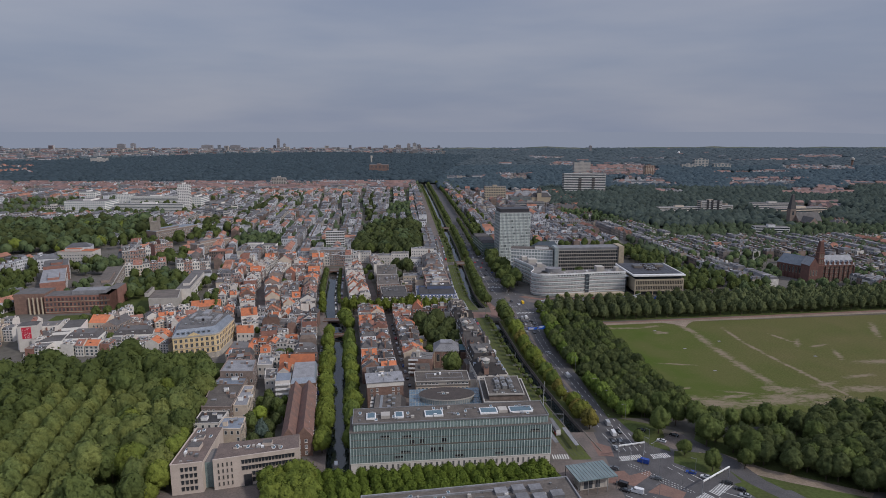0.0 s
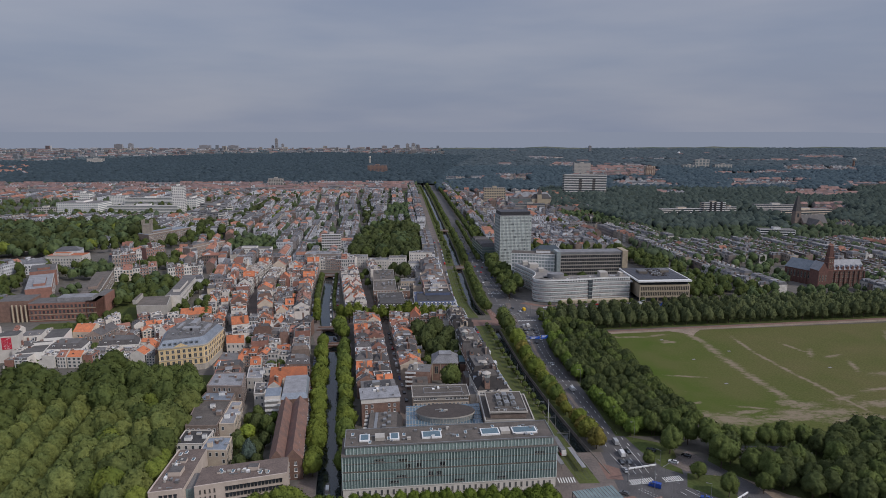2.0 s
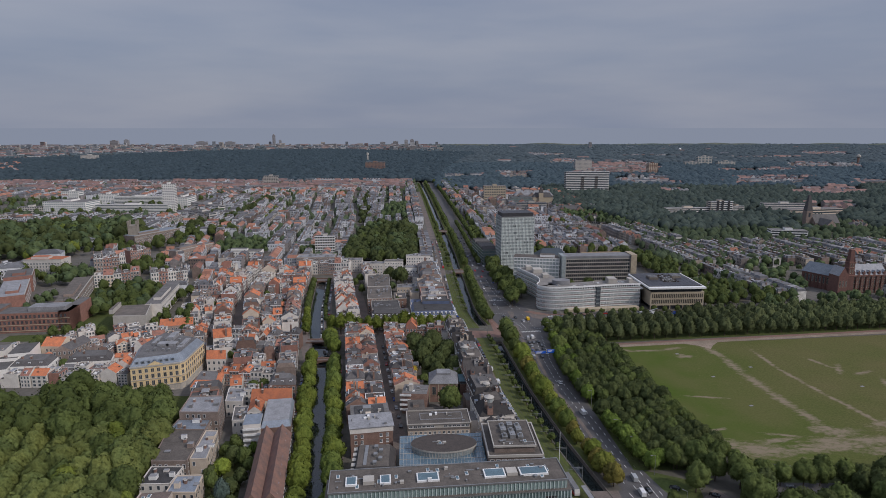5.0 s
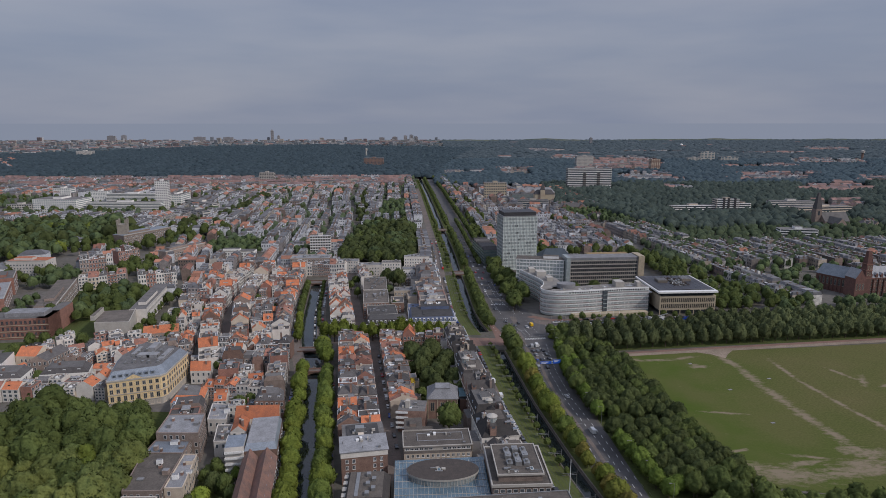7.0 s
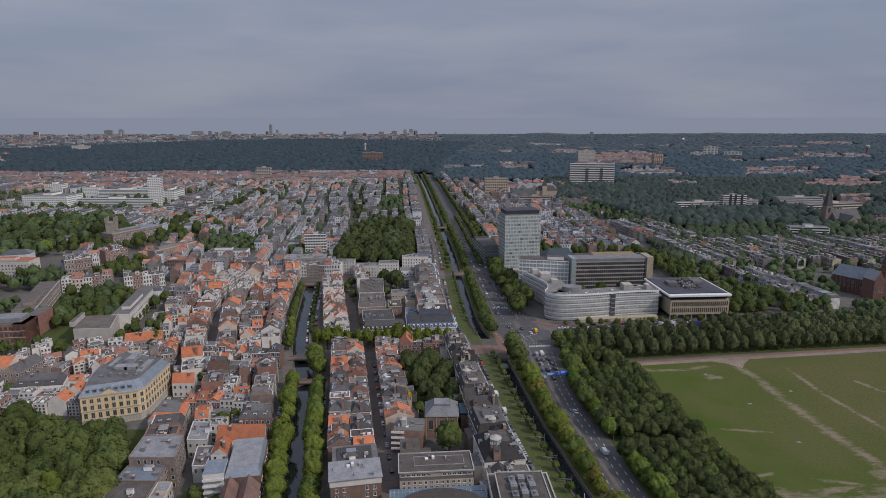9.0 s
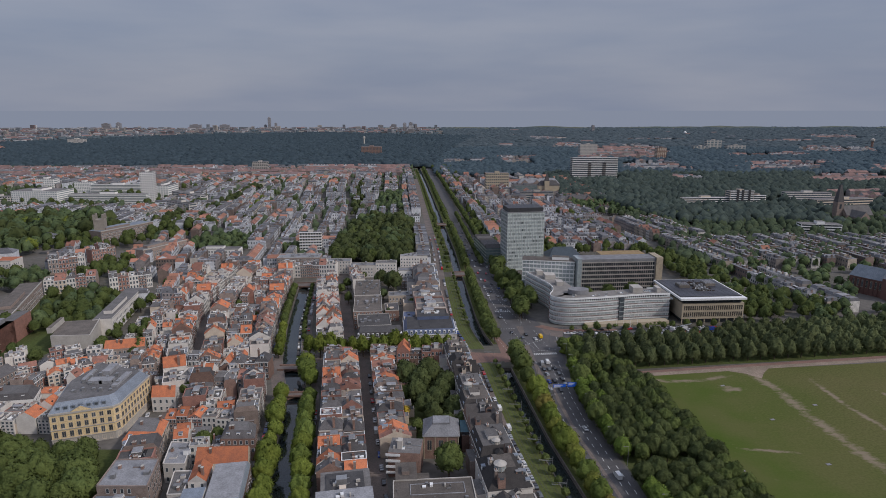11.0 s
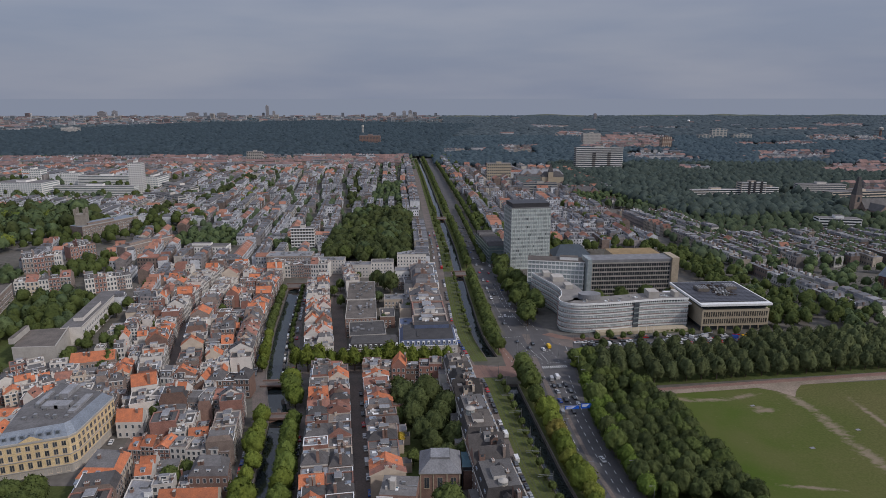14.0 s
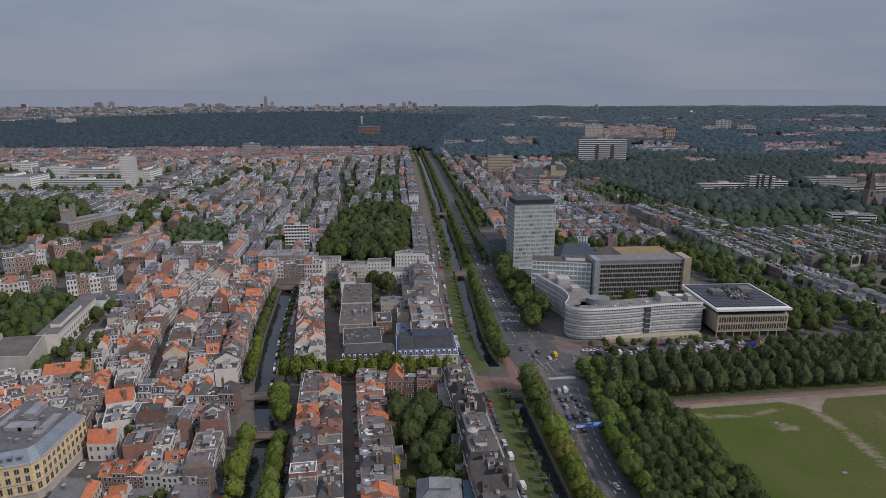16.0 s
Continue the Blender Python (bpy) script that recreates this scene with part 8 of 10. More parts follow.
for nm, x, y, dg, w_, d_, h_, wl_, rf_, lb in (
        ("brick_office", -322, 568, 117, 62, 20, 12.5, REDBRICK, PALEFELT, "red brick office with stepped flat roofs"),
        ("brick_flats", -271, 549, 108, 86, 15, 12.5, GREYBRICK, BROWNFELT, "long brick flats with dark roofs"),
        ("grand_house", -396, 690, 0, 38, 18, 16, WHITE, ORANGE, "white house with a tiled roof among trees"),
        ("dark_flats", -452, 606, 30, 36, 18, 14, BROWNBRICK, FELT, "dark brick flats beside the gardens"),
                ("white_long_house", -198, 537, 98, 76, 12.5, 12, WHITE, FELT, "long white house with a dark flat roof"),
        ("brick_office", -349, 625, 117, 34, 22, 15.5, REDBRICK, FELT, "red brick office with stepped flat roofs"),
        ("old_palace", -345, 830, 62, 70, 20, 15, GREYBRICK, ZINC, "sandstone palace with glazed roof"),
        ("museum_shop", -262, 742, 62, 55, 14, 13, GREYBRICK, FELT, "brown street houses with flat roofs"),
        ("market_hall", -216, 766, -2, 41, 14, 8, BRIGHTWHITE, FELT, "low white hall with flat roof")):
    bo = building(nm, x, y, dg, lb)
    b = MB()
    b.box(0, w_, 0, d_, 0, h_, 0, 1)
    b.box(-0.2, w_ + 0.2, -0.2, 0.3, h_ - 0.3, h_ + 0.5, 2)
    b.box(w_ * 0.15, w_ * 0.6, d_ * 0.25, d_ * 0.7, h_, h_ + 2.2, 0, 1)
    part("wall", b, [wl_, rf_, CONCRETE], bo)
    big = window_mesh(1.3, 1.7)
    for r in range(int(h_ / 3.3)):
        for c in range(int(w_ / 3.0)):
            put_window(bo, big, 1.6 + c * 3.0, 0, 1.0 + r * 3.3)
        for c in range(4):
            put_window(bo, big, w_, 2 + c * 3.0, 1.0 + r * 3.3, 90)

# the glass pavilion and the flat roofs nearest the eye
pav = building("glass_pavilion", 66.5, 232, 12, "small concrete house under a green glass roof", "pavilion")
b = MB()
b.box(2, 15, 2, 8, 0, 5.0, 0, 1)
b.box(3.5, 7.5, 1.9, 2.1, 0.5, 4.4, 2)
b.box(9, 11, 1.9, 2.1, 0.5, 4.4, 2)
part("wall", b, [CONCRETE, BROWNFELT, GLASS], pav)
b = MB()
b.box(-1, 17, -2, 11, 6.6, 6.9, 0, 0, True)
canopy_ = part("glass_roof", b, [GREENGLASS], pav, "green glass canopy on steel posts")
for i in range(5):
    for j in (-1.8, 10.6):
        b = MB()
        b.box(-0.9 + i * 4.4, -0.7 + i * 4.4, j, j + 0.2, 0, 6.6, 0)
        part("post", b, [METAL], pav)
for i in range(12):
    b = MB()
    b.box(-1 + i * 1.5, -0.85 + i * 1.5, -2, 11, 6.9, 7.05, 0)
    part("glazing_bar", b, [METAL], canopy_)
near = building("near_block", -20, 200, 7, "flat-roofed block with pale edges and plant rooms")
b = MB()
b.box(0, 84, 0, 20, 0, 9.0, 0, 1)
for a_ in ((0, 84, 19.4, 20), (0, 84, 0, 0.5), (83.4, 84, 0.5, 19.4), (0, 0.5, 0.5, 19.4)):
    b.box(*a_, 9.0, 9.6, 2)
b.box(4, 60, 15.0, 15.5, 9, 9.8, 2)
part("wall", b, [CONCRETE, BROWNFELT, PALEFELT], near)
for i in range(7):
    b = MB()
    b.box(52 + (i % 4) * 7, 57 + (i % 4) * 7, 6 + (i // 4) * 6, 10 + (i // 4) * 6, 9.0, 10.1 + (i % 2) * 0.5, 0)
    part("roof_unit", b, [PALEFELT], near)

hut = building("park_pavilion", 160, 268, -8, "low dark-roofed park pavilion among trees", "pavilion")
b = MB()
b.box(0, 20, 0, 9, 0, 3.4, 0)
part("wall", b, [BROWNBRICK], hut)
b = MB()
b.gable(0, 20, 0, 9, 3.4, 2.6, True, 0, 1, 0.5)
b.box(6, 7, 3, 4, 4.8, 6.6, 1)
part("roof", b, [SLATE, BROWNBRICK], hut)

clutter(near, 3, 80, 2, 18, 9.0, 60, 21)
clutter(hall, 20, 32, 14, 34, 19.6, 24, 22)
for i_, (u0, v0, u1, v1) in enumerate(((120, 545, 126, 552), (134, 546, 150, 552), (154, 550, 164, 558), (174, 552, 182, 560))):
    clutter(prov, u0, u1, v0, v1, 20.0, 8, 30 + i_)

# ---- the town further off: joined terraces, one object a quarter ----
# whites and greys cooled a little, a thin haze held in their colour
HAZEMATS = [surf("far_" + n, c, 0.85, s, 0.3, 0.6, 0.28, True) for n, c, s in (
    ("white", (0.53, 0.54, 0.565), None), ("cream", (0.42, 0.385, 0.34), None), ("brown", (0.185, 0.14, 0.12), None), ("grey_brick", (0.27, 0.245, 0.24), None),
    ("orange_tile", (0.32, 0.15, 0.10), (0.22, 0.115, 0.085)), ("red_tile", (0.24, 0.115, 0.085), None), ("slate", (0.135, 0.136, 0.147), None), ("felt", (0.165, 0.167, 0.178), None),
    ("pale_felt", (0.26, 0.262, 0.278), None))] + [GLASS, PAINT]
# the furthest houses: dulled, blued colours with the haze mixed in
DEEPHAZEMATS = [surf("distant_" + n, c, 0.9, None, 0.05, 0.5, 0.2, True) for n, c in (
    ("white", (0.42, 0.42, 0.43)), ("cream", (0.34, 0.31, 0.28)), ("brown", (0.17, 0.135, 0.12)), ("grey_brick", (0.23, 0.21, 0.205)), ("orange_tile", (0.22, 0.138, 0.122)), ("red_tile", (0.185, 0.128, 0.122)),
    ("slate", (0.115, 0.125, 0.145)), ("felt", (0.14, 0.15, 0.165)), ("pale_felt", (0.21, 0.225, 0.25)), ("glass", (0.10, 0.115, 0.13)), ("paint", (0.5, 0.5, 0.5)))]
far_rng = random.Random(77)


def far_house(mb, x, y, deg, w, d, h, orange, white, like=None):
    """A simple house for the distance: walls, a pitched or flat roof, chimney and window openings."""
    g = far_rng
    mb.at(x, y, deg)
    a, u = (like[0], like[1]) if like else (g.random(), g.random())
    wall = 0 if a < white else (1, 2, 2, 3, 3)[int(a * 997) % 5]
    hw = w / 2
    mb.box(-hw, hw, 0, d, 0, h, wall, g.choice((6, 7, 7, 7, 8)))
    if u < orange:
        t = (4, 4, 5)[int(a * 613) % 3]
        if a * 7 % 1 < 0.8:
            mb.gable(-hw, hw, 0, d, h, d * 0.33, True, t, wall, 0.2)
        else:
            mb.gable(-hw, hw, 0, d, h, w * 0.45, False, t, wall, 0.2)
    elif u < orange + 0.35:
        mb.prism([(-hw, 0), (hw, 0), (hw, d), (-hw, d)], h, h + 2.3, 6, g.choice((6, 7)), False, 1.3)
        mb.box(-0.7, 0.7, 0.1, 1.5, h + 0.3, h + 1.8, g.choice((10, 1, 1, 7, 7)))
        mb.box(-0.45, 0.45, 0.02, 0.12, h + 0.6, h + 1.5, 9)
    else:
        mb.box(-hw * g.uniform(0.2, 0.7), hw * g.uniform(0.1, 0.6), d * 0.4, d * 0.65, h, h + g.uniform(1, 2.4), wall, 8)
    if y < 1350:
        mb.box(hw - 0.8, hw - 0.1, d * 0.45, d * 0.6, h, h + 2.8, 2)
    st = max(2, int(h / 3.2))
    cols = max(2, int(w / 2.3))
    for yy, out in (((0.0, -1), (d, 1)) if y < 1200 else ((0.0, -1),)):
        for r in range(st):
            for c in range(cols):
                xc, z = -hw + w * (c + 0.5) / cols, 0.9 + r * h / st
                a, b_ = xc - 0.55, xc + 0.55
                p = [(a, yy + out * 0.05, z), (b_, yy + out * 0.05, z), (b_, yy + out * 0.05, z + 1.7), (a, yy + out * 0.05, z + 1.7)]
                mb.face(p if out < 0 else p[::-1], 9)


def far_terrace(mb, xa, ya, xb, yb, depth, orange, white, hmin=8, hmax=11.5, gap=0.06, wmin=6, wmax=10):
    ln = math.hypot(xb - xa, yb - ya)
    deg = math.degrees(math.atan2(yb - ya, xb - xa))
    s, run, like = 0.0, 0, None
    while s < ln - 5:
        w = far_rng.uniform(wmin, wmax)
        u = (s + w / 2) / ln
        x, y = xa + (xb - xa) * u, ya + (yb - ya) * u
        if run <= 0:
            # a run of houses built together, alike in height, wall and roof
            run, like = far_rng.randint(3, 9), (far_rng.random(), far_rng.random(), far_rng.uniform(hmin, hmax), depth * far_rng.uniform(0.92, 1.1))
        run -= 1
        if far_rng.random() > gap and free(x, y):
            far_house(mb, x, y, deg, w, like[3], like[2] + far_rng.uniform(-0.25, 0.25), orange, white, like if far_rng.random() < 0.8 else None)
        s += w


# settlements that stand out of the far woods: outline, share of tiled roofs, share of white walls
SETTLED = [([(640, 2440), (950, 2420), (740, 1890), (480, 1900)], 0.9, 0.4), ([(1060, 2130), (1290, 2120), (1190, 1965), (975, 1975)], 0.8, 0.4), ([(920, 1780), (1110, 1770), (965, 1550), (795, 1560)], 0.6, 0.45),
           ([(920, 1505), (1077, 1500), (962, 1318), (818, 1292), (815, 1352)], 0.95, 0.3), ([(722, 1172), (800, 1172), (800, 1065), (718, 1060)], 0.85, 0.4), ([(1100, 1330), (1190, 1330), (1150, 1180), (1060, 1180)], 0.9, 0.4), ([(560, 1445), (630, 1440), (600, 1365), (540, 1368)], 0.3, 0.9), ([(577, 1830), (700, 1820), (680, 1545), (506, 1600)], 0.45, 0.5),
           ([(590, 3290), (760, 3280), (720, 3010), (560, 3020)], 0.2, 0.7), ([(585, 2710), (700, 2700), (640, 2360), (520, 2380)], 0.3, 0.6), ([(270, 2030), (360, 2010), (330, 1750), (250, 1760)], 0.5, 0.5),
           ([(1440, 2420), (1700, 2390), (1540, 2110), (1290, 2130)], 0.3, 0.6), ([(830, 2620), (960, 2600), (900, 2420), (800, 2440)], 0.5, 0.6), ([(2050, 3370), (2330, 3340), (2150, 3010), (1950, 3040)], 0.4, 0.6),
           ([(1150, 1640), (1500, 1620), (1400, 1500), (1080, 1510)], 0.7, 0.4), ([(100, 1900), (210, 1890), (200, 1780), (90, 1790)], 0.4, 0.6), ([(1500, 2900), (1800, 2890), (1750, 2760), (1450, 2780)], 0.6, 0.5), ([(1000, 3050), (1300, 3040), (1250, 2930), (980, 2950)], 0.3, 0.6)]


def settled(x, y):
    return any(inside(x, y, q[0]) for q in SETTLED)


# places kept clear of joined houses: woods, large buildings, the avenue
def strip_of(xa, ya, xb, yb, w):
    return [(xa - w, ya), (xa + w, ya), (xb + w, yb), (xb - w, yb)]


TOWNGREEN = [strip_of(-292, 1058, -291, 1325, 10), strip_of(-237, 1038, -236, 1183, 5), strip_of(-319, 936, -342, 1188, 6), [(-240, 790), (-172, 786), (-186, 860), (-246, 862)],
             strip_of(-74, 1000, -98, 1380, 7), [(-48, 1050), (-12, 1048), (-12, 1230), (-48, 1232)], strip_of(-192, 1128, -194, 1160, 9), strip_of(-236, 1215, -238, 1240, 8), strip_of(-210, 945, -212, 975, 12), strip_of(-283, 830, -286, 870, 8), strip_of(-283, 975, -284, 1000, 7), strip_of(-123, 770, -125, 795, 8), [(-420, 1385), (-250, 1380), (-250, 1400), (-420, 1404)], strip_of(-12, 1470, -15, 1640, 6), strip_of(-520, 1400, -522, 1440, 12), strip_of(-150, 1390, -152, 1440, 7), strip_of(-30, 1300, -32, 1350, 8), strip_of(-140, 1010, -143, 1040, 7)]
KEEP = [midwood, leftwood, [(-1250, 705), (-640, 705), (-400, 760), (-365, 905), (-420, 1000), (-640, 960), (-1300, 930)],
        [(-800, 1090), (-385, 1080), (-395, 1330), (-800, 1340)],
        [(-410, 555), (-330, 540), (-205, 500), (-200, 660), (-218, 672), (-300, 662), (-330, 690), (-420, 680)], [(-340, 692), (-298, 700), (-286, 772), (-322, 762)], [(-300, 678), (-262, 684), (-268, 742), (-296, 738)], [(-375, 560), (-310, 560), (-340, 690), (-405, 690)],
        [(-385, 800), (-290, 770), (-260, 900), (-330, 930), (-400, 900)],
        [(-222, 757), (-170, 755), (-170, 790), (-222, 790)], [(-119, 765), (-87, 765), (-87, 800), (-119, 800)],
        *TOWNGREEN,
        [(330, 1330), (460, 1330), (460, 1450), (330, 1450)], [(400, 1040), (600, 1040), (600, 1110), (400, 1110)], [(374, 572), (440, 572), (440, 604), (400, 606), (392, 622), (374, 622)]]


def free(x, y):
    if y < 1760 and line(AVENUE_CANAL, y) - 24 < x < line(ROAD_R, y) + 6:
        return False
    return not any(inside(x, y, k) for k in KEEP)


def quarter(name, label, x0, x1, y0, y1, slope, pitch, orange, white, cell=110, cross=12, hmin=8, hmax=11.5, gap=0.06, clip=None, stray=3.0, mats=None):
    """Back-to-back terraces along streets that run away from the eye with the given slope (dx for dy)."""
    mb = MB()
    y = y0
    while y < y1:
        yb = min(y + cell, y1)
        x = x0
        while x < x1:
            jog = far_rng.uniform(-stray, stray)
            for side in (0, 1):
                u0, u1 = x + slope * (y - y0) + jog, x + slope * (yb - cross - y0) + jog
                if clip and not clip((u0 + u1) / 2, (y + yb) / 2):
                    continue
                if side == 0:
                    far_terrace(mb, u0 + pitch * 0.39, y, u1 + pitch * 0.39, yb - cross, pitch * 0.25, orange, white, hmin, hmax, gap)
                else:
                    far_terrace(mb, u1 - pitch * 0.39 + pitch * 0.06, yb - cross, u0 - pitch * 0.39 + pitch * 0.06, y, pitch * 0.25, orange, white, hmin, hmax, gap)
            # the end of the block, across the street's head
            if stray > 1 and (not clip or clip(x + slope * (y - y0), y)):
                far_terrace(mb, x + slope * (y - y0) - pitch * 0.3, y - 0.4, x + slope * (y - y0) + pitch * 0.3, y, pitch * 0.22, orange, white, hmin, hmax, gap)
            x += pitch
        y += cell
    if mb.f:
        thing(name, mb, mats or HAZEMATS, label, "houses", kind="stuff")


BRICKMATS = [surf("terrace_" + n, c, 0.88, s, 0.3, 0.7, 0.4, True) for n, c, s in (
    ("pale_brick", (0.50, 0.48, 0.45), None), ("yellow_brick", (0.33, 0.285, 0.235), None), ("brown_brick", (0.185, 0.14, 0.12), None), ("grey_brick", (0.26, 0.23, 0.215), None), ("orange_tile", (0.30, 0.14, 0.095), None),
    ("red_tile", (0.21, 0.105, 0.08), None), ("slate", (0.15, 0.15, 0.16), (0.105, 0.105, 0.11)), ("felt", (0.19, 0.188, 0.195), (0.135, 0.133, 0.138)), ("pale_felt", (0.33, 0.33, 0.345), None))] + [GLASS, PAINT]
quarter("distant_terraces", "distant terraces of brick and orange roofs", -60, 15, 955, 1640, -0.03, 34, 0.2, 0.5)
quarter("distant_terraces", "red-roofed terraces of the middle town", -330, -195, 712, 905, -0.2, 34, 0.72, 0.45, 90)
quarter("distant_terraces", "distant terraces of mixed brick and white fronts", -195, -75, 712, 1090, -0.06, 36, 0.22, 0.55, 90)
quarter("distant_terraces", "distant terraces of white and brick fronts", -365, -195, 905, 1090, -0.06, 36, 0.16, 0.6, 90)
quarter("distant_terraces", "distant brick and tiled terraces of the old town", -1150, -60, 1330, 1500, -0.03, 44, 0.35, 0.5, 120)
mb = MB()
for k in range(6):
    xa = -1150.0
    while xa < 10:
        ln_ = far_rng.uniform(60, 150)
        far_terrace(mb, xa, 1505 + k * 35 + far_rng.uniform(-4, 4), min(xa + ln_, 12), 1505 + k * 35 + far_rng.uniform(-4, 4), 12, 0.8, 0.45, 8.5, 12, 0.03, 6, 9)
        xa += ln_ + far_rng.choice((9, 9, 26))
thing("distant_terraces", mb, [HAZEMATS[i] if i not in (4, 5) else DEEPHAZEMATS[i] for i in range(11)], "distant red-roofed terraces at the edge of a wood", "houses", kind="stuff")
quarter("distant_terraces", "distant pale terraces and town houses", -395, -70, 1085, 1335, -0.1, 40, 0.06, 0.72, 100)
quarter("distant_terraces", "distant pale town houses beside the flats", -1200, -790, 1040, 1330, -0.1, 46, 0.15, 0.6, 100)
quarter("distant_terraces", "pale houses between old gardens", -1100, -400, 950, 1090, 0, 46, 0.15, 0.7, 70)
quarter("distant_terraces", "brick terraces along the edge of old gardens", -520, -330, 400, 560, 0.3, 34, 0.35, 0.35, 70, clip=lambda x, y: x < -338 or y < 470)
quarter("distant_terraces", "terraces beside the museum gardens", -640, -425, 560, 720, 0.2, 40, 0.2, 0.4, 80)
quarter("distant_terraces", "row of small houses left of the shopping street", -210, -160, 600, 705, -0.2, 30, 0.45, 0.5, 60)
quarter("distant_terraces", "houses behind the avenue offices", 110, 260, 770, 1120, -0.02, 34, 0.2, 0.5, 80, clip=lambda x, y: not (x < 150 and y < 800))
quarter("distant_terraces", "grey flat-roofed terraces between green gardens", 330, 760, 560, 1010, -0.13, 36, 0.05, 0.3, 130, 14, 8, 10.5, 0.03, lambda x, y: x > 290 + (y - 560) * -0.05 and y < (925 if x < 345 else 880) and not (350 < x < 440 and y < 640), 0.5, BRICKMATS)
quarter("distant_terraces", "grey flat-roofed terraces by the church", 445, 760, 480, 590, -0.13, 36, 0.1, 0.3, 110, stray=0.5, mats=BRICKMATS)
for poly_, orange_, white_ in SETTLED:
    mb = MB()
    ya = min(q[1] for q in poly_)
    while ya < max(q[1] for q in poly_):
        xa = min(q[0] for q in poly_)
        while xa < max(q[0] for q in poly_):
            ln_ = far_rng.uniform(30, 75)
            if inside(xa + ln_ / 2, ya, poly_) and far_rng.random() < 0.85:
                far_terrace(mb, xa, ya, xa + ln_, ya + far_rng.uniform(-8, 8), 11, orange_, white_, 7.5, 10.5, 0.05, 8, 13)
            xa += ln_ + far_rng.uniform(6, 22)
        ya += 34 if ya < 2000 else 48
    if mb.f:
        thing("distant_terraces", mb, DEEPHAZEMATS, "distant tiled houses in rows between woods", "houses", kind="stuff")
quarter("distant_terraces", "far suburb beyond the wood", -1900, -1000, 2000, 2500, 0, 90, 0.4, 0.5, 120, 40, 8, 11, 0.3, lambda x, y: x < -1200 - (y - 2000) * 0.6)
quarter("distant_terraces", "far houses along the avenue among trees", 80, 330, 1130, 1500, -0.05, 46, 0.35, 0.35, 100, 20, 8, 11, 0.2)

# houses along both sides of the avenue, and villas in the old gardens
mb = MB()
for ya in range(700, 1640, 60):
    yb = ya + 56
    if ya not in (880, 940):
        far_terrace(mb, line(AVENUE_CANAL, ya) - 24.8, ya, line(AVENUE_CANAL, yb) - 24.8, yb, 13, 0.1, 0.35, 11, 14, 0.02, 6, 9)
    if ya > 800:
        far_terrace(mb, line(ROAD_R, yb) + 16, yb, line(ROAD_R, ya) + 16, ya, 12, 0.1, 0.3, 10, 13, 0.04, 6, 9)
for x0, x1, yy in ((165, 245, 800), (160, 250, 852), (150, 260, 930), (170, 262, 1000)):
    far_terrace(mb, x0, yy, x1, yy + 2, 11, 0.02, 0.85, 10, 12, 0.0, 6, 8)
thing("distant_terraces", mb, HAZEMATS, "tall old houses along the far avenue", "houses", kind="stuff")
mb = MB()
for x, y, w_, d_, h_ in ((-603, 984, 26, 16, 10), (-405, 822, 24, 14, 11), (-394, 729, 26, 16, 14), (-478, 800, 12, 10, 8), (-397, 672, 20, 14, 12), (-560, 880, 18, 12, 9), (-680, 860, 24, 14, 11), (-640, 760, 26, 14, 10), (-520, 950, 20, 14, 10), (-760, 920, 30, 16, 12)):
    mb.at(x, y, far_rng.uniform(-20, 20))
    mb.box(-w_ / 2, w_ / 2, 0, d_, 0, h_, 0, 8)
    mb.gable(-w_ / 2, w_ / 2, 0, d_, h_, 4, True, far_rng.choice((5, 6, 7)), 0, 0.4, d_ * 0.4)
    for r in range(3):
        for c in range(int(w_ / 3)):
            a = -w_ / 2 + 1 + c * 3
            mb.face([(a, -0.06, 1.2 + r * 3.2), (a + 1.3, -0.06, 1.2 + r * 3.2), (a + 1.3, -0.06, 3 + r * 3.2), (a, -0.06, 3 + r * 3.2)], 9)
thing("villa_group", mb, HAZEMATS, "white villas standing among old garden trees", "houses", kind="stuff")


def far_block(name, x, y, deg, w, d, h, wall, glass, floors, label, cols=0, grid=None):
    """A slab block with balcony or window bands, floor by floor."""
    bo = building(name, x, y, deg, label, "flats")
    mb = MB()
    mb.box(0, w, 0, d, 0, h, 0, 1)
    mb.box(w * 0.4, w * 0.6, d * 0.2, d * 0.8, h, h + 3, 0, 1)
    part("wall", mb, [wall, FELT], bo)
    mb = MB()
    sh = h / floors
    for r in range(floors):
        z = r * sh + sh * 0.34
        if cols:
            for c in range(cols):
                a = w * (c + 0.2) / cols
                mb.box(a, a + w / cols * 0.6, -0.12, 0, z, z + sh * 0.5, 0)
        else:
            mb.box(0.6, w - 0.6, -0.15, 0, z, z + sh * 0.52, 0)
        mb.box(-0.15, 0, 1, d - 1, z, z + sh * 0.5, 0)
        mb.box(w, w + 0.15, 1, d - 1, z, z + sh * 0.5, 0)
    part("window_set", mb, [glass], bo, "", "stuff")
    if grid:
        mb = MB()
        for r in range(floors + 1):
            mb.box(-0.3, w + 0.3, -0.9, 0.05, r * sh - 0.15, r * sh + 0.75, 0)
        part("balcony_set", mb, [grid], bo, "", "stuff")
    return bo


far_block("balcony_tower_block", 345, 1436, 3, 99, 16, 47, CONCRETE, GLASS, 12, "wide slab of flats with white balcony bands", 0, PAINT)
SHAFTED = [o for o in bpy.data.objects if o.name.startswith("balcony_tower_block")][0]
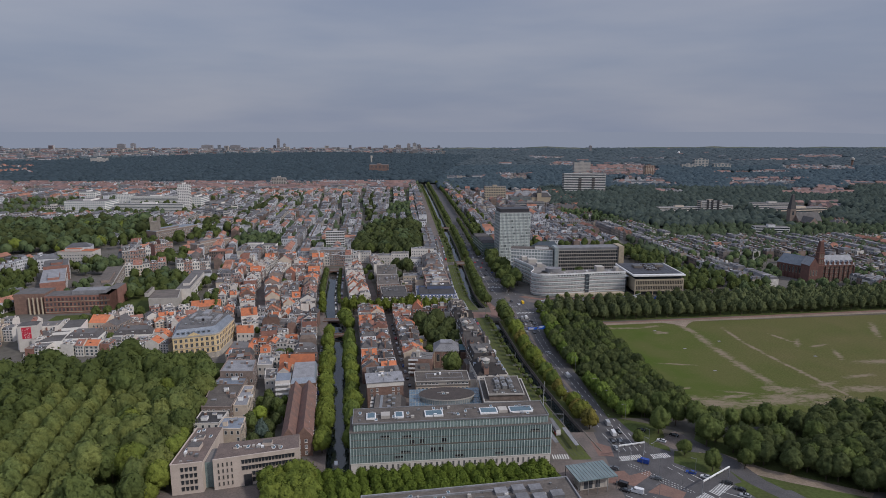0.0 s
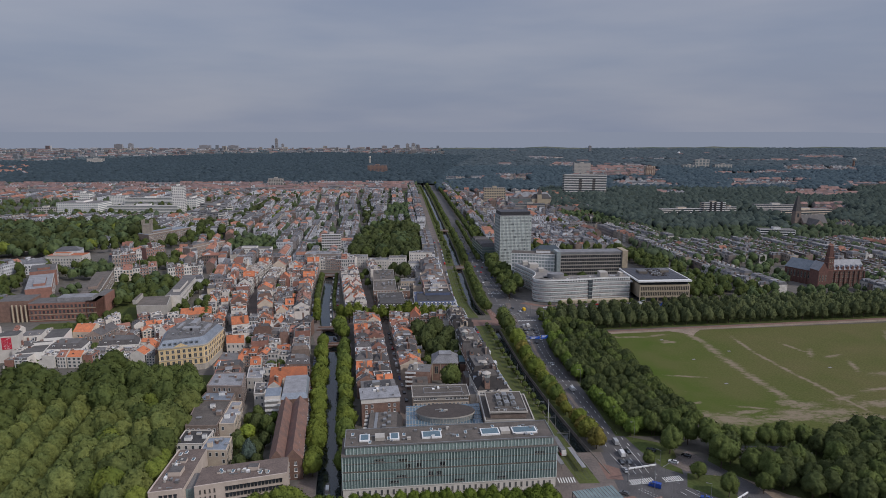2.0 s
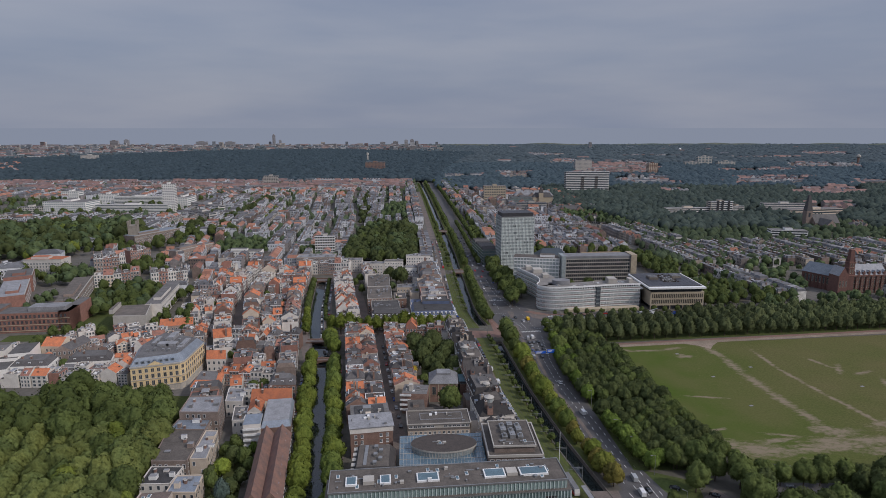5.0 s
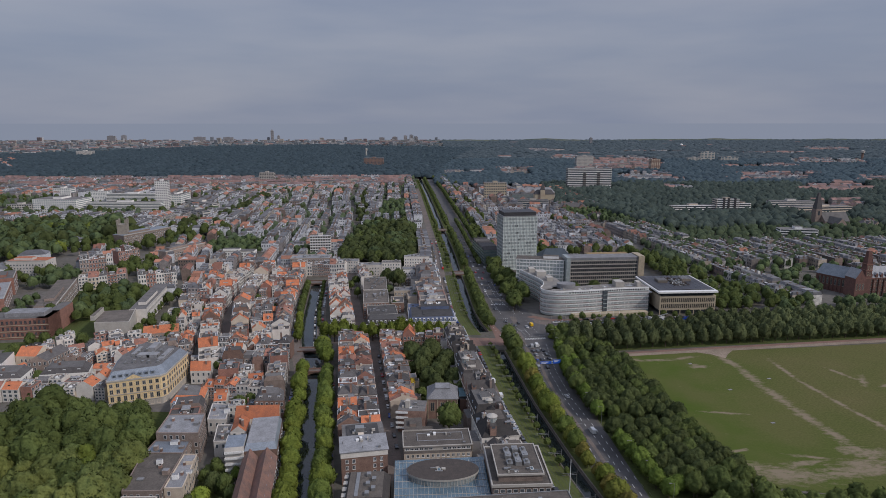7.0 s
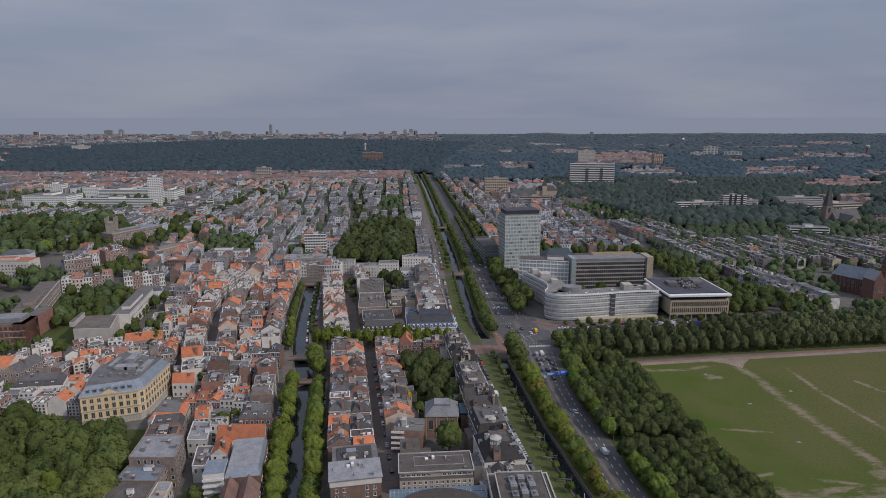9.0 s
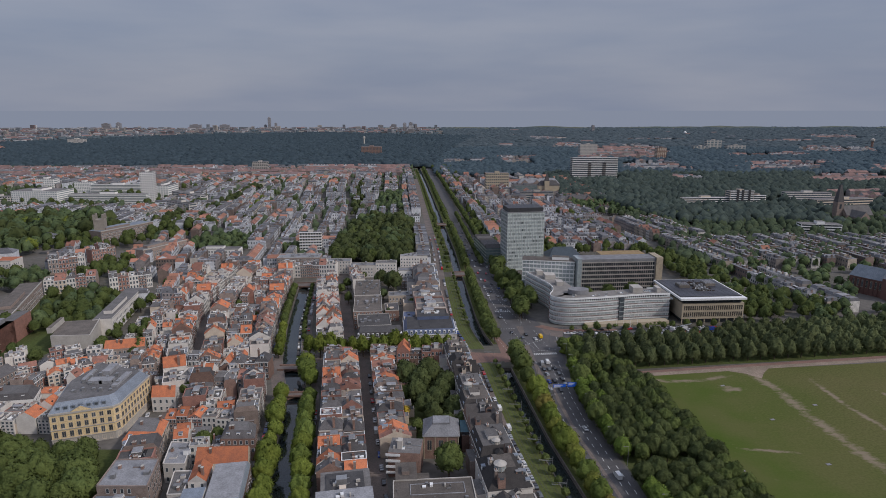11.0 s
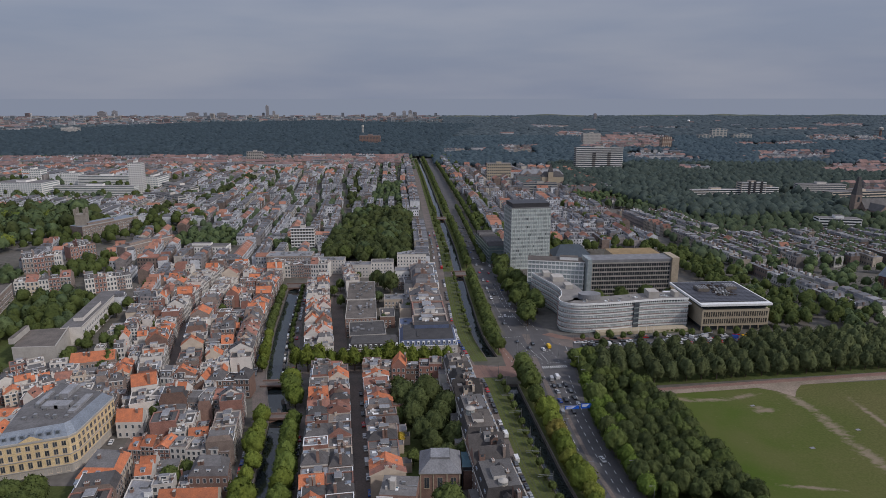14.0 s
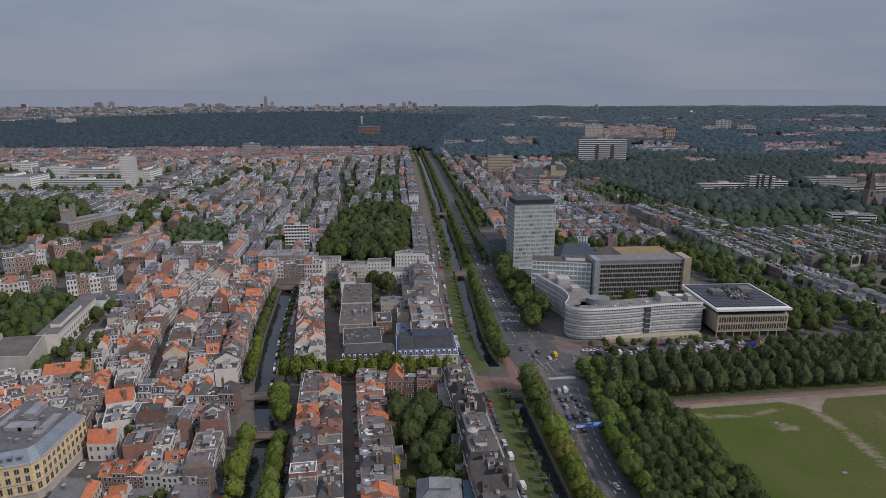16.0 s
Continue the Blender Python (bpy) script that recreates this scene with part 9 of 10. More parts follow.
# solid dark boxes on the front stand for the shade of two recesses
for u in (34, 66):
    b = MB()
    b.box(u, u + 7, -1.1, 0.4, 6, 36, 0)
    for r in range(7):
        b.box(u, u + 7, -1.3, -1.1, 8 + r * 4, 8.5 + r * 4, 1)
    part("stair_shaft", b, [DARKMETAL, CONCRETE], SHAFTED, "dark box for a shaded recess column")
far_block("hospital_block", 428, 1072, 2, 78, 14, 13, CREAM, GLASS, 4, "long pale flats among trees", 0, PAINT)
far_block("hospital_block", 503, 1070, 2, 38, 16, 23.5, CREAM, GLASS, 7, "stepped pale flats with dark windows", 0, PAINT)
STEPPED = [o for o in bpy.data.objects if o.name.startswith("hospital_block")][-1]
for u in (10, 18, 29):
    b = MB()
    b.box(u, u + 3.4, -1.4, 0.4, 0, 26, 0)
    part("stair_shaft", b, [DARKMETAL], STEPPED, "dark recessed stair shaft")
far_block("hospital_block", 541, 1071, 2, 20, 16, 16, CREAM, GLASS, 5, "lower end of the pale flats", 0, PAINT)
far_block("cream_office", 144, 1289, 0, 43, 20, 31, BEIGE, GLASS, 6, "cream office with square windows", 12)
far_block("grey_office", 184, 1136, -2, 54, 14, 16, CONCRETE, GLASS, 4, "grey office with a ribbon of windows", 0)
far_block("grey_office", 186, 1213, -2, 43, 20, 17, PALEFELT, GREENGLASS, 5, "grey glass office by the avenue", 0)


def far_hall(name, x, y, deg, w, d, eave, ridge, wall, roof, label, gables=(), category="building"):
    """A long house with a hipped roof, framed windows and cross gables at the given places along its front."""
    bo = building(name, x, y, deg, label, category)
    mb = MB()
    mb.box(0, w, 0, d, 0, eave, 0)
    for u, gw in gables:
        mb.box(u - gw / 2, u + gw / 2, -1.2, d * 0.4, 0, eave + 0.5, 0)
    part("wall", mb, [wall], bo)
    mb = MB()
    mb.gable(0, w, 0, d, eave, ridge - eave, True, 0, 1, 0.5, d * 0.35)
    for u, gw in gables:
        mb.gable(u - gw / 2, u + gw / 2, -1.2, d * 0.45, eave + 0.5, (ridge - eave) * 0.7, False, 0, 1, 0.2)
    part("roof", mb, [roof, wall], bo)
    mb = MB()
    for r in range(max(2, int(eave / 3.6))):
        for c in range(int(w / 3.2)):
            a = 1 + c * 3.2
            mb.box(a, a + 1.5, -0.1 if not any(abs(a + 0.7 - u) < gw / 2 for u, gw in gables) else -1.3, 0, 1.2 + r * 3.6, 3.3 + r * 3.6, 0)
    part("window_set", mb, [GLASS], bo, "", "stuff")
    mb = MB()
    for u in (0.25, 0.5, 0.75):
        mb.box(w * u - 0.6, w * u + 0.6, d * 0.4, d * 0.6, ridge - 2, ridge + 1.8, 0)
    part("chimney_set", mb, [BROWNBRICK], bo)
    return bo


far_hall("dark_villa", 246, 1092, 4, 48, 20, 9, 16, BROWNBRICK, SLATE, "large dark brick school with a slate roof", ((9, 9), (39, 9)), "school")
far_hall("old_college", 200, 1258, -2, 76, 22, 15, 24, GREYBRICK, PALEFELT, "brown brick college with grey gabled roofs", ((12, 14), (34, 12), (62, 16)), "school")
far_hall("garden_villa", 272, 996, 6, 22, 14, 8, 14, WHITE, SLATE, "old villa with steep slate roof among trees", ((11, 8),), "villa")
far_hall("garden_villa", 232, 1026, 2, 14, 11, 5, 9, BROWNBRICK, ORANGE, "brick villa with orange tiled roof", (), "villa")
far_hall("parish_hall", 634, 905, 4, 26, 18, 8, 14, GREYBRICK, FELT, "grey-roofed parish hall beside a church", ((7, 7), (19, 7)), "hall")
fc = building("spired_church", 588, 922, 2, "brick church with grey roof and pointed spire", "church")
b = MB()
b.box(0, 38, 0, 22, 0, 10, 0)
b.box(4, 18, -20, 2, 0, 9, 0)
b.box(-9, 0, 8, 17, 0, 27, 0)
for u in range(4):
    b.box(20.5 + u * 5, 21.5 + u * 5, -1, 0, 0, 8, 0)
part("wall", b, [GREYBRICK], fc)
b = MB()
b.gable(0, 38, 0, 22, 10, 12, True, 0, 1, 0.4)
b.gable(4, 18, -20, 8, 9, 8.5, False, 0, 1, 0.3)
part("roof", b, [FELT, GREYBRICK], fc, "grey slate roof")
b = MB()
b.prism([(-9, 8), (0, 8), (0, 17), (-9, 17)], 27, 50, 0, None, False, 4.45)
part("spire", b, [SLATE], fc, "dark pointed spire")
b = MB()
for u in range(4):
    b.box(22.5 + u * 4.4, 24.3 + u * 4.4, -0.12, 0, 3, 8, 0)
b.box(9, 13, -20.12, -20, 3, 9, 0)
b.box(-6, -3, 7.88, 8, 18, 24, 0)
part("window_set", b, [GLASS], fc, "", "stuff")
far_block("pale_tower_block", 522, 2040, 0, 54, 22, 40, CONCRETE, PALEFELT, 9, "pale office block far off", 14)
far_block("brown_tower_block", 697, 1868, 0, 27, 20, 40, BROWNBRICK, CREAM, 11, "brown brick tower block", 5)
far_block("white_office_block", 628, 1128, -6, 74, 16, 13, WHITE, GLASS, 4, "white office with ribbon windows", 0)
far_block("white_office_block", 480, 850, -12, 46, 16, 13, PAINT, GLASS, 4, "low white block with ribbon windows", 0)
far_block("flats", -545, 1140, -2, 125, 14, 16, BRIGHTWHITE, PALEGLASS, 6, "long pale flats with white balcony bands", 0, BRIGHTWHITE)
far_block("flats", -563, 1249, -2, 95, 14, 18, BRIGHTWHITE, PALEGLASS, 7, "long pale flats behind lower ones", 0, BRIGHTWHITE)
far_block("flats", -632, 1140, -8, 78, 40, 22, BRIGHTWHITE, PALEGLASS, 7, "pale stepped flats by gardens", 20)
far_block("flats", -709, 1339, -2, 34, 20, 19, BRIGHTWHITE, PALEGLASS, 5, "pale block of flats beyond gardens", 8)
far_block("flats", -436, 1203, -4, 26, 40, 21, BRIGHTWHITE, PALEGLASS, 6, "pale wing of flats beside a tower block", 6)
far_block("flats", -364, 1073, -40, 60, 13, 15, WHITE, GLASS, 4, "white terrace of flats along a green street", 14)
far_block("flats", -676, 1142, -3, 42, 14, 13, WHITE, GLASS, 4, "low white flats beside gardens", 10)
far_block("brown_office", -158, 2143, -3, 64, 30, 29, BROWNBRICK, GLASS, 7, "brown brick office at the edge of the wood", 14)
far_block("hall", 612, 1022, 8, 98, 20, 16, CREAM, GLASS, 4, "long cream hall with bands of windows", 0)
far_block("flats", -599, 1265, -2, 31, 16, 21, BRIGHTWHITE, PALEGLASS, 8, "pale block of flats behind others", 10)
far_block("white_tower_block", -438, 1161, 4, 20, 16, 49, BRIGHTWHITE, PALEFELT, 17, "slim white tower block", 6)
far_block("flats", -400, 1190, -42, 90, 13, 14, WHITE, GLASS, 4, "white terrace of flats", 22)
far_block("flats", -356, 1556, 0, 33, 18, 31, CONCRETE, GLASS, 9, "grey block at the edge of the wood", 8)
far_block("flats", -1398, 2760, 0, 62, 30, 25, WHITE, GLASS, 8, "pale block rising out of the wood", 16)
far_block("flats", 966, 2230, -5, 50, 24, 22, CONCRETE, SKYGLASS, 6, "white and blue glass block standing far off", 4)
far_block("flats", 1025, 2260, -5, 50, 24, 40, CONCRETE, SKYGLASS, 7, "white and blue glass block standing far off", 4)
far_block("flats", 1085, 2230, -5, 60, 24, 24, CONCRETE, SKYGLASS, 5, "white and blue glass block standing far off", 5)
far_block("apartment_block", -114, 778, 2, 23, 12, 22, WHITE, GLASS, 7, "white flats with stacked balconies", 8, PAINT)
ct = building("castle_tower", -356, 838, 10, "old stone tower with corner turrets", "tower")
b = MB()
b.box(0, 11, 0, 11, 0, 27, 0)
for x in (0, 9.5):
    for y in (0, 9.5):
        b.box(x - 0.3, x + 1.8, y - 0.3, y + 1.8, 27, 33, 0)
part("wall", b, [surf("old_grey_stone", (0.27, 0.24, 0.205), 0.9, (0.19, 0.168, 0.145), 0.3, 0.7, 0.0)], ct)
sc_ = building("old_school", 223, 1185, -2, "brown stone school with a pointed tower", "school")
b = MB()
b.box(0, 36, 0, 16, 0, 20, 0)
b.gable(0, 36, 0, 16, 20, 8, True, 1, 0, 0.4, 5)
b.box(10, 18, -3, 5, 0, 28, 0)
b.prism([(10, -3), (18, -3), (18, 5), (10, 5)], 28, 43, 1, None, False, 5.5)
part("wall", b, [BEIGE, SLATE], sc_)
sp = building("water_tower", -180, 2560, 0, "slim pale water tower above the wood", "tower")
b = MB()
b.tube(0, 0, 0, 34, 3.5, 3, 12)
b.tube(0, 0, 34, 42, 5, 4.5, 12)
part("shaft", b, [CONCRETE], sp)

dm = building("radar_dome", 1527, 3584, 0, "white round radar dome above the far woods", "dome")
b = MB()
b.tube(0, 0, 0, 12, 6, 6, 10)
part("base", b, [CONCRETE], dm)
b = MB()
for i in range(6):
    za, zb = 12 + 8 * math.sin(i * math.pi / 12), 12 + 8 * math.sin((i + 1) * math.pi / 12)
    b.tube(0, 0, za, zb, 8 * math.cos(i * math.pi / 12), max(0.3, 8 * math.cos((i + 1) * math.pi / 12)), 16)
part("shell", b, [BRIGHTWHITE], dm, "white shell", smooth=True)
wt2 = building("water_tower", 1688, 2352, 0, "brick water tower with a wide pale head", "tower")
b = MB()
b.tube(0, 0, 0, 29, 4.5, 3.6, 12)
part("shaft", b, [BROWNBRICK], wt2)
b = MB()
b.tube(0, 0, 29, 31, 3.6, 7.5, 14)
b.tube(0, 0, 31, 37, 7.5, 7.5, 14)
b.tube(0, 0, 37, 41, 7.5, 1, 14)
part("tank", b, [CONCRETE], wt2, "pale round tank")

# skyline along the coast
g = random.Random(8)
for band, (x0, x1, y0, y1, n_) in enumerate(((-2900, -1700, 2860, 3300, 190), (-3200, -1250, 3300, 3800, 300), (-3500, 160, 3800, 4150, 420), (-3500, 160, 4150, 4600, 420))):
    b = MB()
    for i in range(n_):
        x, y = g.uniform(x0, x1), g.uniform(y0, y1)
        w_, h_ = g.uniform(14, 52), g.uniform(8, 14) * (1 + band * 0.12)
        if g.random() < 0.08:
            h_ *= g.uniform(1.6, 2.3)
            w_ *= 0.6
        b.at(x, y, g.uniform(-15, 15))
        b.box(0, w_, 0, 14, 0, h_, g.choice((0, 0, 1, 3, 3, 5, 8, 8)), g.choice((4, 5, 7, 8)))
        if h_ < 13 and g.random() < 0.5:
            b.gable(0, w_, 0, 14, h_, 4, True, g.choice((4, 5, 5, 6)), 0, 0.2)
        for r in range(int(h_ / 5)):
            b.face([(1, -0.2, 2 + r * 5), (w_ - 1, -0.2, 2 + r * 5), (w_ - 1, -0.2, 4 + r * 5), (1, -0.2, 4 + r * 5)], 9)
    thing("coast_skyline", b, DEEPHAZEMATS, "far pale blocks of the seaside town", "skyline", kind="stuff")
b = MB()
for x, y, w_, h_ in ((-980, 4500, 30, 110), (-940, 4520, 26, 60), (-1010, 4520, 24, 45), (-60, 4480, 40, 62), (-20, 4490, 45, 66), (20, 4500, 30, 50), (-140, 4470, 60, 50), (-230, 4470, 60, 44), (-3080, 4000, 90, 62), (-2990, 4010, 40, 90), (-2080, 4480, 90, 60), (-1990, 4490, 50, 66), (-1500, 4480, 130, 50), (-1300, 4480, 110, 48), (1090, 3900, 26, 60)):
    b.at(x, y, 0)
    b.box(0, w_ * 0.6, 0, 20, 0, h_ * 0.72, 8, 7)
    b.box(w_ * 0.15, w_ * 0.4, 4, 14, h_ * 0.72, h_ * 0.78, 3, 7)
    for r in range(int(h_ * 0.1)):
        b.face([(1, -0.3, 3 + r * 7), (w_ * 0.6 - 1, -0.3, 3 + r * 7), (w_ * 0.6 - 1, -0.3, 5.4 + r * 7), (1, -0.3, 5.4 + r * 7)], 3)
thing("coast_towers", b, HAZEMATS, "far tower blocks by the sea", "skyline", kind="stuff")
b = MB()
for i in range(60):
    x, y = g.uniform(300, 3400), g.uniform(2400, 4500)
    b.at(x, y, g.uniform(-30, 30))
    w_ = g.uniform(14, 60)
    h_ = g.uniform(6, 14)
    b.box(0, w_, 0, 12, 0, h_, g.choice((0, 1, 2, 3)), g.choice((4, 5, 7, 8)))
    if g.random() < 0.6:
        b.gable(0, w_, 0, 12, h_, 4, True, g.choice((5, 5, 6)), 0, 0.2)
thing("distant_suburb", b, DEEPHAZEMATS, "scattered far houses among woods", "houses", kind="stuff")


# ---- woods further off: one object each ----
def canopy(name, label, poly, pitch, radius, height, mat, seed, low=False, keep=1.0, test=None):
    """Many rough crowns side by side over an area."""
    g = np.random.RandomState(seed)
    xs, ys = [q[0] for q in poly], [q[1] for q in poly]
    base_v, base_f = ICO_CROWN if low else ICO_LOW
    vs, fs, ns, n = [], [], [], 0
    y = min(ys)
    while y < max(ys):
        x = min(xs)
        while x < max(xs):
            u, v = x + g.uniform(-0.45, 0.45) * pitch, y + g.uniform(-0.45, 0.45) * pitch
            if g.rand() < keep and inside(u, v, poly) and (test is None or test(u, v)):
                r = radius * g.uniform(0.65, 1.25)
                h = height * g.uniform(0.7, 1.2)
                c, sn = math.cos(u * 3.1 + v), math.sin(u * 3.1 + v)
                p = base_v @ np.array([[c, sn, 0], [-sn, c, 0], [0, 0, 1]]) * g.uniform(0.78, 1.18, (len(base_v), 1)) * np.array([r, r, h * 0.52])
                q = p / np.array([r, r, h * 0.52]) + g.normal(scale=0.22, size=p.shape) + np.array([0, 0, 0.45])
                ns.append(q / np.linalg.norm(q, axis=1, keepdims=True))
                p += np.array([u, v, h * 0.5])
                vs.append(p)
                fs.append(base_f + n)
                n += len(p)
            x += pitch
        y += pitch
    if not vs:
        return
    me = bpy.data.meshes.new(name)
    v, f = np.concatenate(vs), np.concatenate(fs)
    me.vertices.add(len(v))
    me.vertices.foreach_set("co", v.ravel())
    me.loops.add(len(f) * 3)
    me.loops.foreach_set("vertex_index", f.ravel())
    me.polygons.add(len(f))
    me.polygons.foreach_set("loop_start", np.arange(len(f)) * 3)
    me.materials.append(mat)
    me.update(calc_edges=True)
    me.validate()
    me.polygons.foreach_set("use_smooth", [True] * len(f))
    me.normals_split_custom_set_from_vertices(np.concatenate(ns).tolist())
    me.update()
    tagged(new(name, me), label, "wood", kind="stuff")


ICO_CROWN = ico(1, -0.6)


def g_keep(x, y):
    """The far part of the wood opens into glades."""
    return math.sin(x * 0.011 + 1.3) * math.sin(y * 0.017) < 0.86


# far woods wear the leaf colours that carry the haze
canopy("far_wood", "dark far wood across the whole width", [(-2700, 2080), (-1300, 1780), (-560, 1722), (-200, 1712), (60, 1712), (150, 2400), (330, 3300), (-500, 3760), (-1050, 3560), (-1290, 3290), (-1620, 2790), (-2300, 2840), (-3200, 2960)], 13.5, 11.5, 15, FARHAZELEAF, 3, True, 0.97, lambda x, y: not (-1420 < x < -1320 and 2690 < y < 2800) and not (-170 < x < -80 and 2080 < y < 2180) and not settled(x, y) and (y < 2750 or g_keep(x, y)))
canopy("far_wood", "dark far woods and gardens", [(60, 1770), (60, 1520), (330, 1480), (1500, 1500), (2100, 2300), (160, 2400)], 12.5, 10.5, 14, FARHAZELEAF, 4, True, 0.95, lambda x, y: not settled(x, y))
canopy("far_wood", "dark far woods towards the dunes", [(160, 2400), (2100, 2300), (3600, 4600), (200, 4600)], 22, 18, 13, DUNEHAZELEAF, 14, True, 0.95, lambda x, y: not settled(x, y))
canopy("far_wood", "coastal woods and gardens in the seaside town", [(-3600, 2800), (-1620, 2790), (-1290, 3290), (-500, 3760), (330, 3300), (200, 4600), (-3600, 4600)], 28, 13, 12, DUNEHAZELEAF, 9, True, 0.34)
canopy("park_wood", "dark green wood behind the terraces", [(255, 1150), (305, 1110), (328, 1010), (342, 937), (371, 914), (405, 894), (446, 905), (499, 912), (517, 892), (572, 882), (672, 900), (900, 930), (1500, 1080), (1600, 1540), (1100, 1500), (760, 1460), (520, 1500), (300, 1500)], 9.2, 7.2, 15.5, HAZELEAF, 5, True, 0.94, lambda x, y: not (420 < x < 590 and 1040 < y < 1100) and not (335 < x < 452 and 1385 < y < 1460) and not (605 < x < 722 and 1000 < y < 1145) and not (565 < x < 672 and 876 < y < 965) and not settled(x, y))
grove("garden", KEEP[2], 12.5, 1.45, 0.62)
grove("dark", KEEP[2], 14.5, 1.5, 0.4)
grove("lime", KEEP[2], 17, 1.25, 0.14)
grove("elm", KEEP[3], 20, 0.9, 0.45)
for k, q in enumerate(TOWNGREEN):
    grove("lime" if k == 1 else "garden" if k % 2 else "dark", q, 8.5, 0.82, 0.85)
canopy("garden_trees", "garden trees between the terraces", [(-1150, 1000), (-400, 1000), (-70, 720), (20, 960), (10, 1800), (-1150, 1800)], 15, 4.6, 10, MIDHAZELEAF, 8, True, 0.48, lambda x, y: not inside(x, y, midwood))
canopy("garden_trees", "garden trees between the grey terraces", [(262, 560), (300, 530), (430, 520), (900, 470), (900, 1000), (300, 985)], 8.4, 4.8, 11.5, MIDHAZELEAF, 10, True, 0.72, lambda x, y: not (y < 700 and x < 560) and not (360 < x < 432 and 565 < y < 612))
grove("garden", [(262, 560), (300, 530), (430, 520), (560, 500), (560, 700), (262, 700)], 9.5, 0.8, 0.42, lambda x, y: not (352 < x < 436 and 560 < y < 625))
grove("garden", [(360, 556), (450, 556), (450, 572), (374, 574)], 8, 0.6, 0.7)
grove("garden", [(350, 590), (374, 590), (372, 640), (350, 640)], 8, 0.8, 0.8)
grove("elm", [(404, 606), (445, 604), (445, 640), (398, 640)], 9, 0.8, 0.6)
grove("garden", [(440, 560), (470, 560), (470, 600), (444, 600)], 9, 0.9, 0.8)
grove("elm", [(248, 540), (300, 536), (335, 556), (300, 600), (252, 600)], 9, 0.85, 0.7)
grove("elm", [(268, 560), (296, 560), (240, 1000), (205, 1000)], 8, 0.8, 0.45)
grove("garden", [(250, 1000), (330, 975), (350, 1030), (300, 1110), (255, 1150)], 9, 0.9, 0.8)
grove("elm", [(-300, 658), (-228, 668), (-250, 700), (-300, 690)], 9, 0.8, 0.6)
grove("elm", [(88, 800), (112, 800), (100, 1700), (70, 1700)], 9.5, 0.9, 0.36)
grove("elm", [(255, 600), (262, 690), (250, 780), (110, 800), (132, 730), (180, 745), (235, 735), (240, 640)], 10, 0.9, 0.5, lambda x, y: not (128 < x < 238 and 685 < y < 738))
grove("elm", [(-395, 790), (-330, 770), (-250, 870), (-240, 960), (-330, 960), (-420, 905)], 10, 1.0, 0.5, lambda x, y: not inside(x, y, [(-365, 820), (-335, 815), (-300, 905), (-330, 910)]))
grove("elm", [(-640, 420), (-335, 420), (-335, 520), (-420, 700), (-700, 720)], 12, 0.9, 0.5)
canopy("hedge", "green shrubs beside the crossing", [(100, 490), (118, 486), (122, 512), (108, 514)], 2.6, 2.0, 2.6, LIME, 18, False, 0.9)
canopy("hedge", "shrubs along the office front", [(122, 535), (190, 540), (190, 545), (150, 541), (122, 538)], 3.5, 1.6, 2.0, ELM, 19, False, 0.6)

# young trees along the office front and the car row
g = random.Random(83)
for i in range(15):
    plant("elm", 116 + i * 9.2 + g.uniform(-2, 2), 528 + i * 0.4 + g.uniform(-1.5, 1), g.uniform(0.36, 0.56), "young trees along the office front")
for kind, joined in GROVE.items():
    joined.done("grove", "%s trees standing close together" % {"lime": "light green lime", "elm": "broad green", "dark": "dark green"}.get(kind, "green park"), "trees")

# ---- cars, masts, lamps, signs, boats ----
CARCOL = {"white": (0.62, 0.62, 0.62), "black": (0.02, 0.02, 0.022), "silver": (0.32, 0.33, 0.34), "grey": (0.10, 0.105, 0.11), "red": (0.42, 0.02, 0.02), "blue": (0.02, 0.06, 0.28), "yellow": (0.65, 0.40, 0.02)}
CARPAINT = {k: surf(k + "_car_paint", c, 0.25, None, 0.4, 0.2, 0.0, spec=0.6) for k, c in CARCOL.items()}
CARBODY, FARCARS = {}, Joined()
_w = MB()
for i in range(12):
    a0, a1 = math.pi * 2 * i / 12, math.pi * 2 * (i + 1) / 12
    p = [(0, 0.33 * math.cos(a0), 0.33 + 0.33 * math.sin(a0)), (0, 0.33 * math.cos(a1), 0.33 + 0.33 * math.sin(a1))]
    _w.face([(-0.1, *p[0][1:]), (-0.1, *p[1][1:]), (0.1, *p[1][1:]), (0.1, *p[0][1:])], 0)
    for s in (-0.1, 0.1):
        q = [(s, 0, 0.33), (s, *p[0][1:]), (s, *p[1][1:])]
        _w.face(q if s < 0 else q[::-1], 1)
WHEEL = _w.mesh("wheel", [DARKMETAL, METAL])
car_rng = random.Random(31)


def profile(mb, pts, half, mi=0, tuck=0.0):
    """A car-like body: a side outline (y, z) drawn across the width, narrower at the top."""
    zmax = max(p[1] for p in pts)
    w = [half - tuck * (p[1] / zmax) ** 2 for p in pts]
    n = len(pts)
    for i in range(n):
        j = (i + 1) % n
        mb.face([(-w[i], *pts[i]), (w[i], *pts[i]), (w[j], *pts[j]), (-w[j], *pts[j])], mi)
    mb.face([(-w[i], *pts[i]) for i in range(n)][::-1], mi)
    mb.face([(w[i], *pts[i]) for i in range(n)], mi)


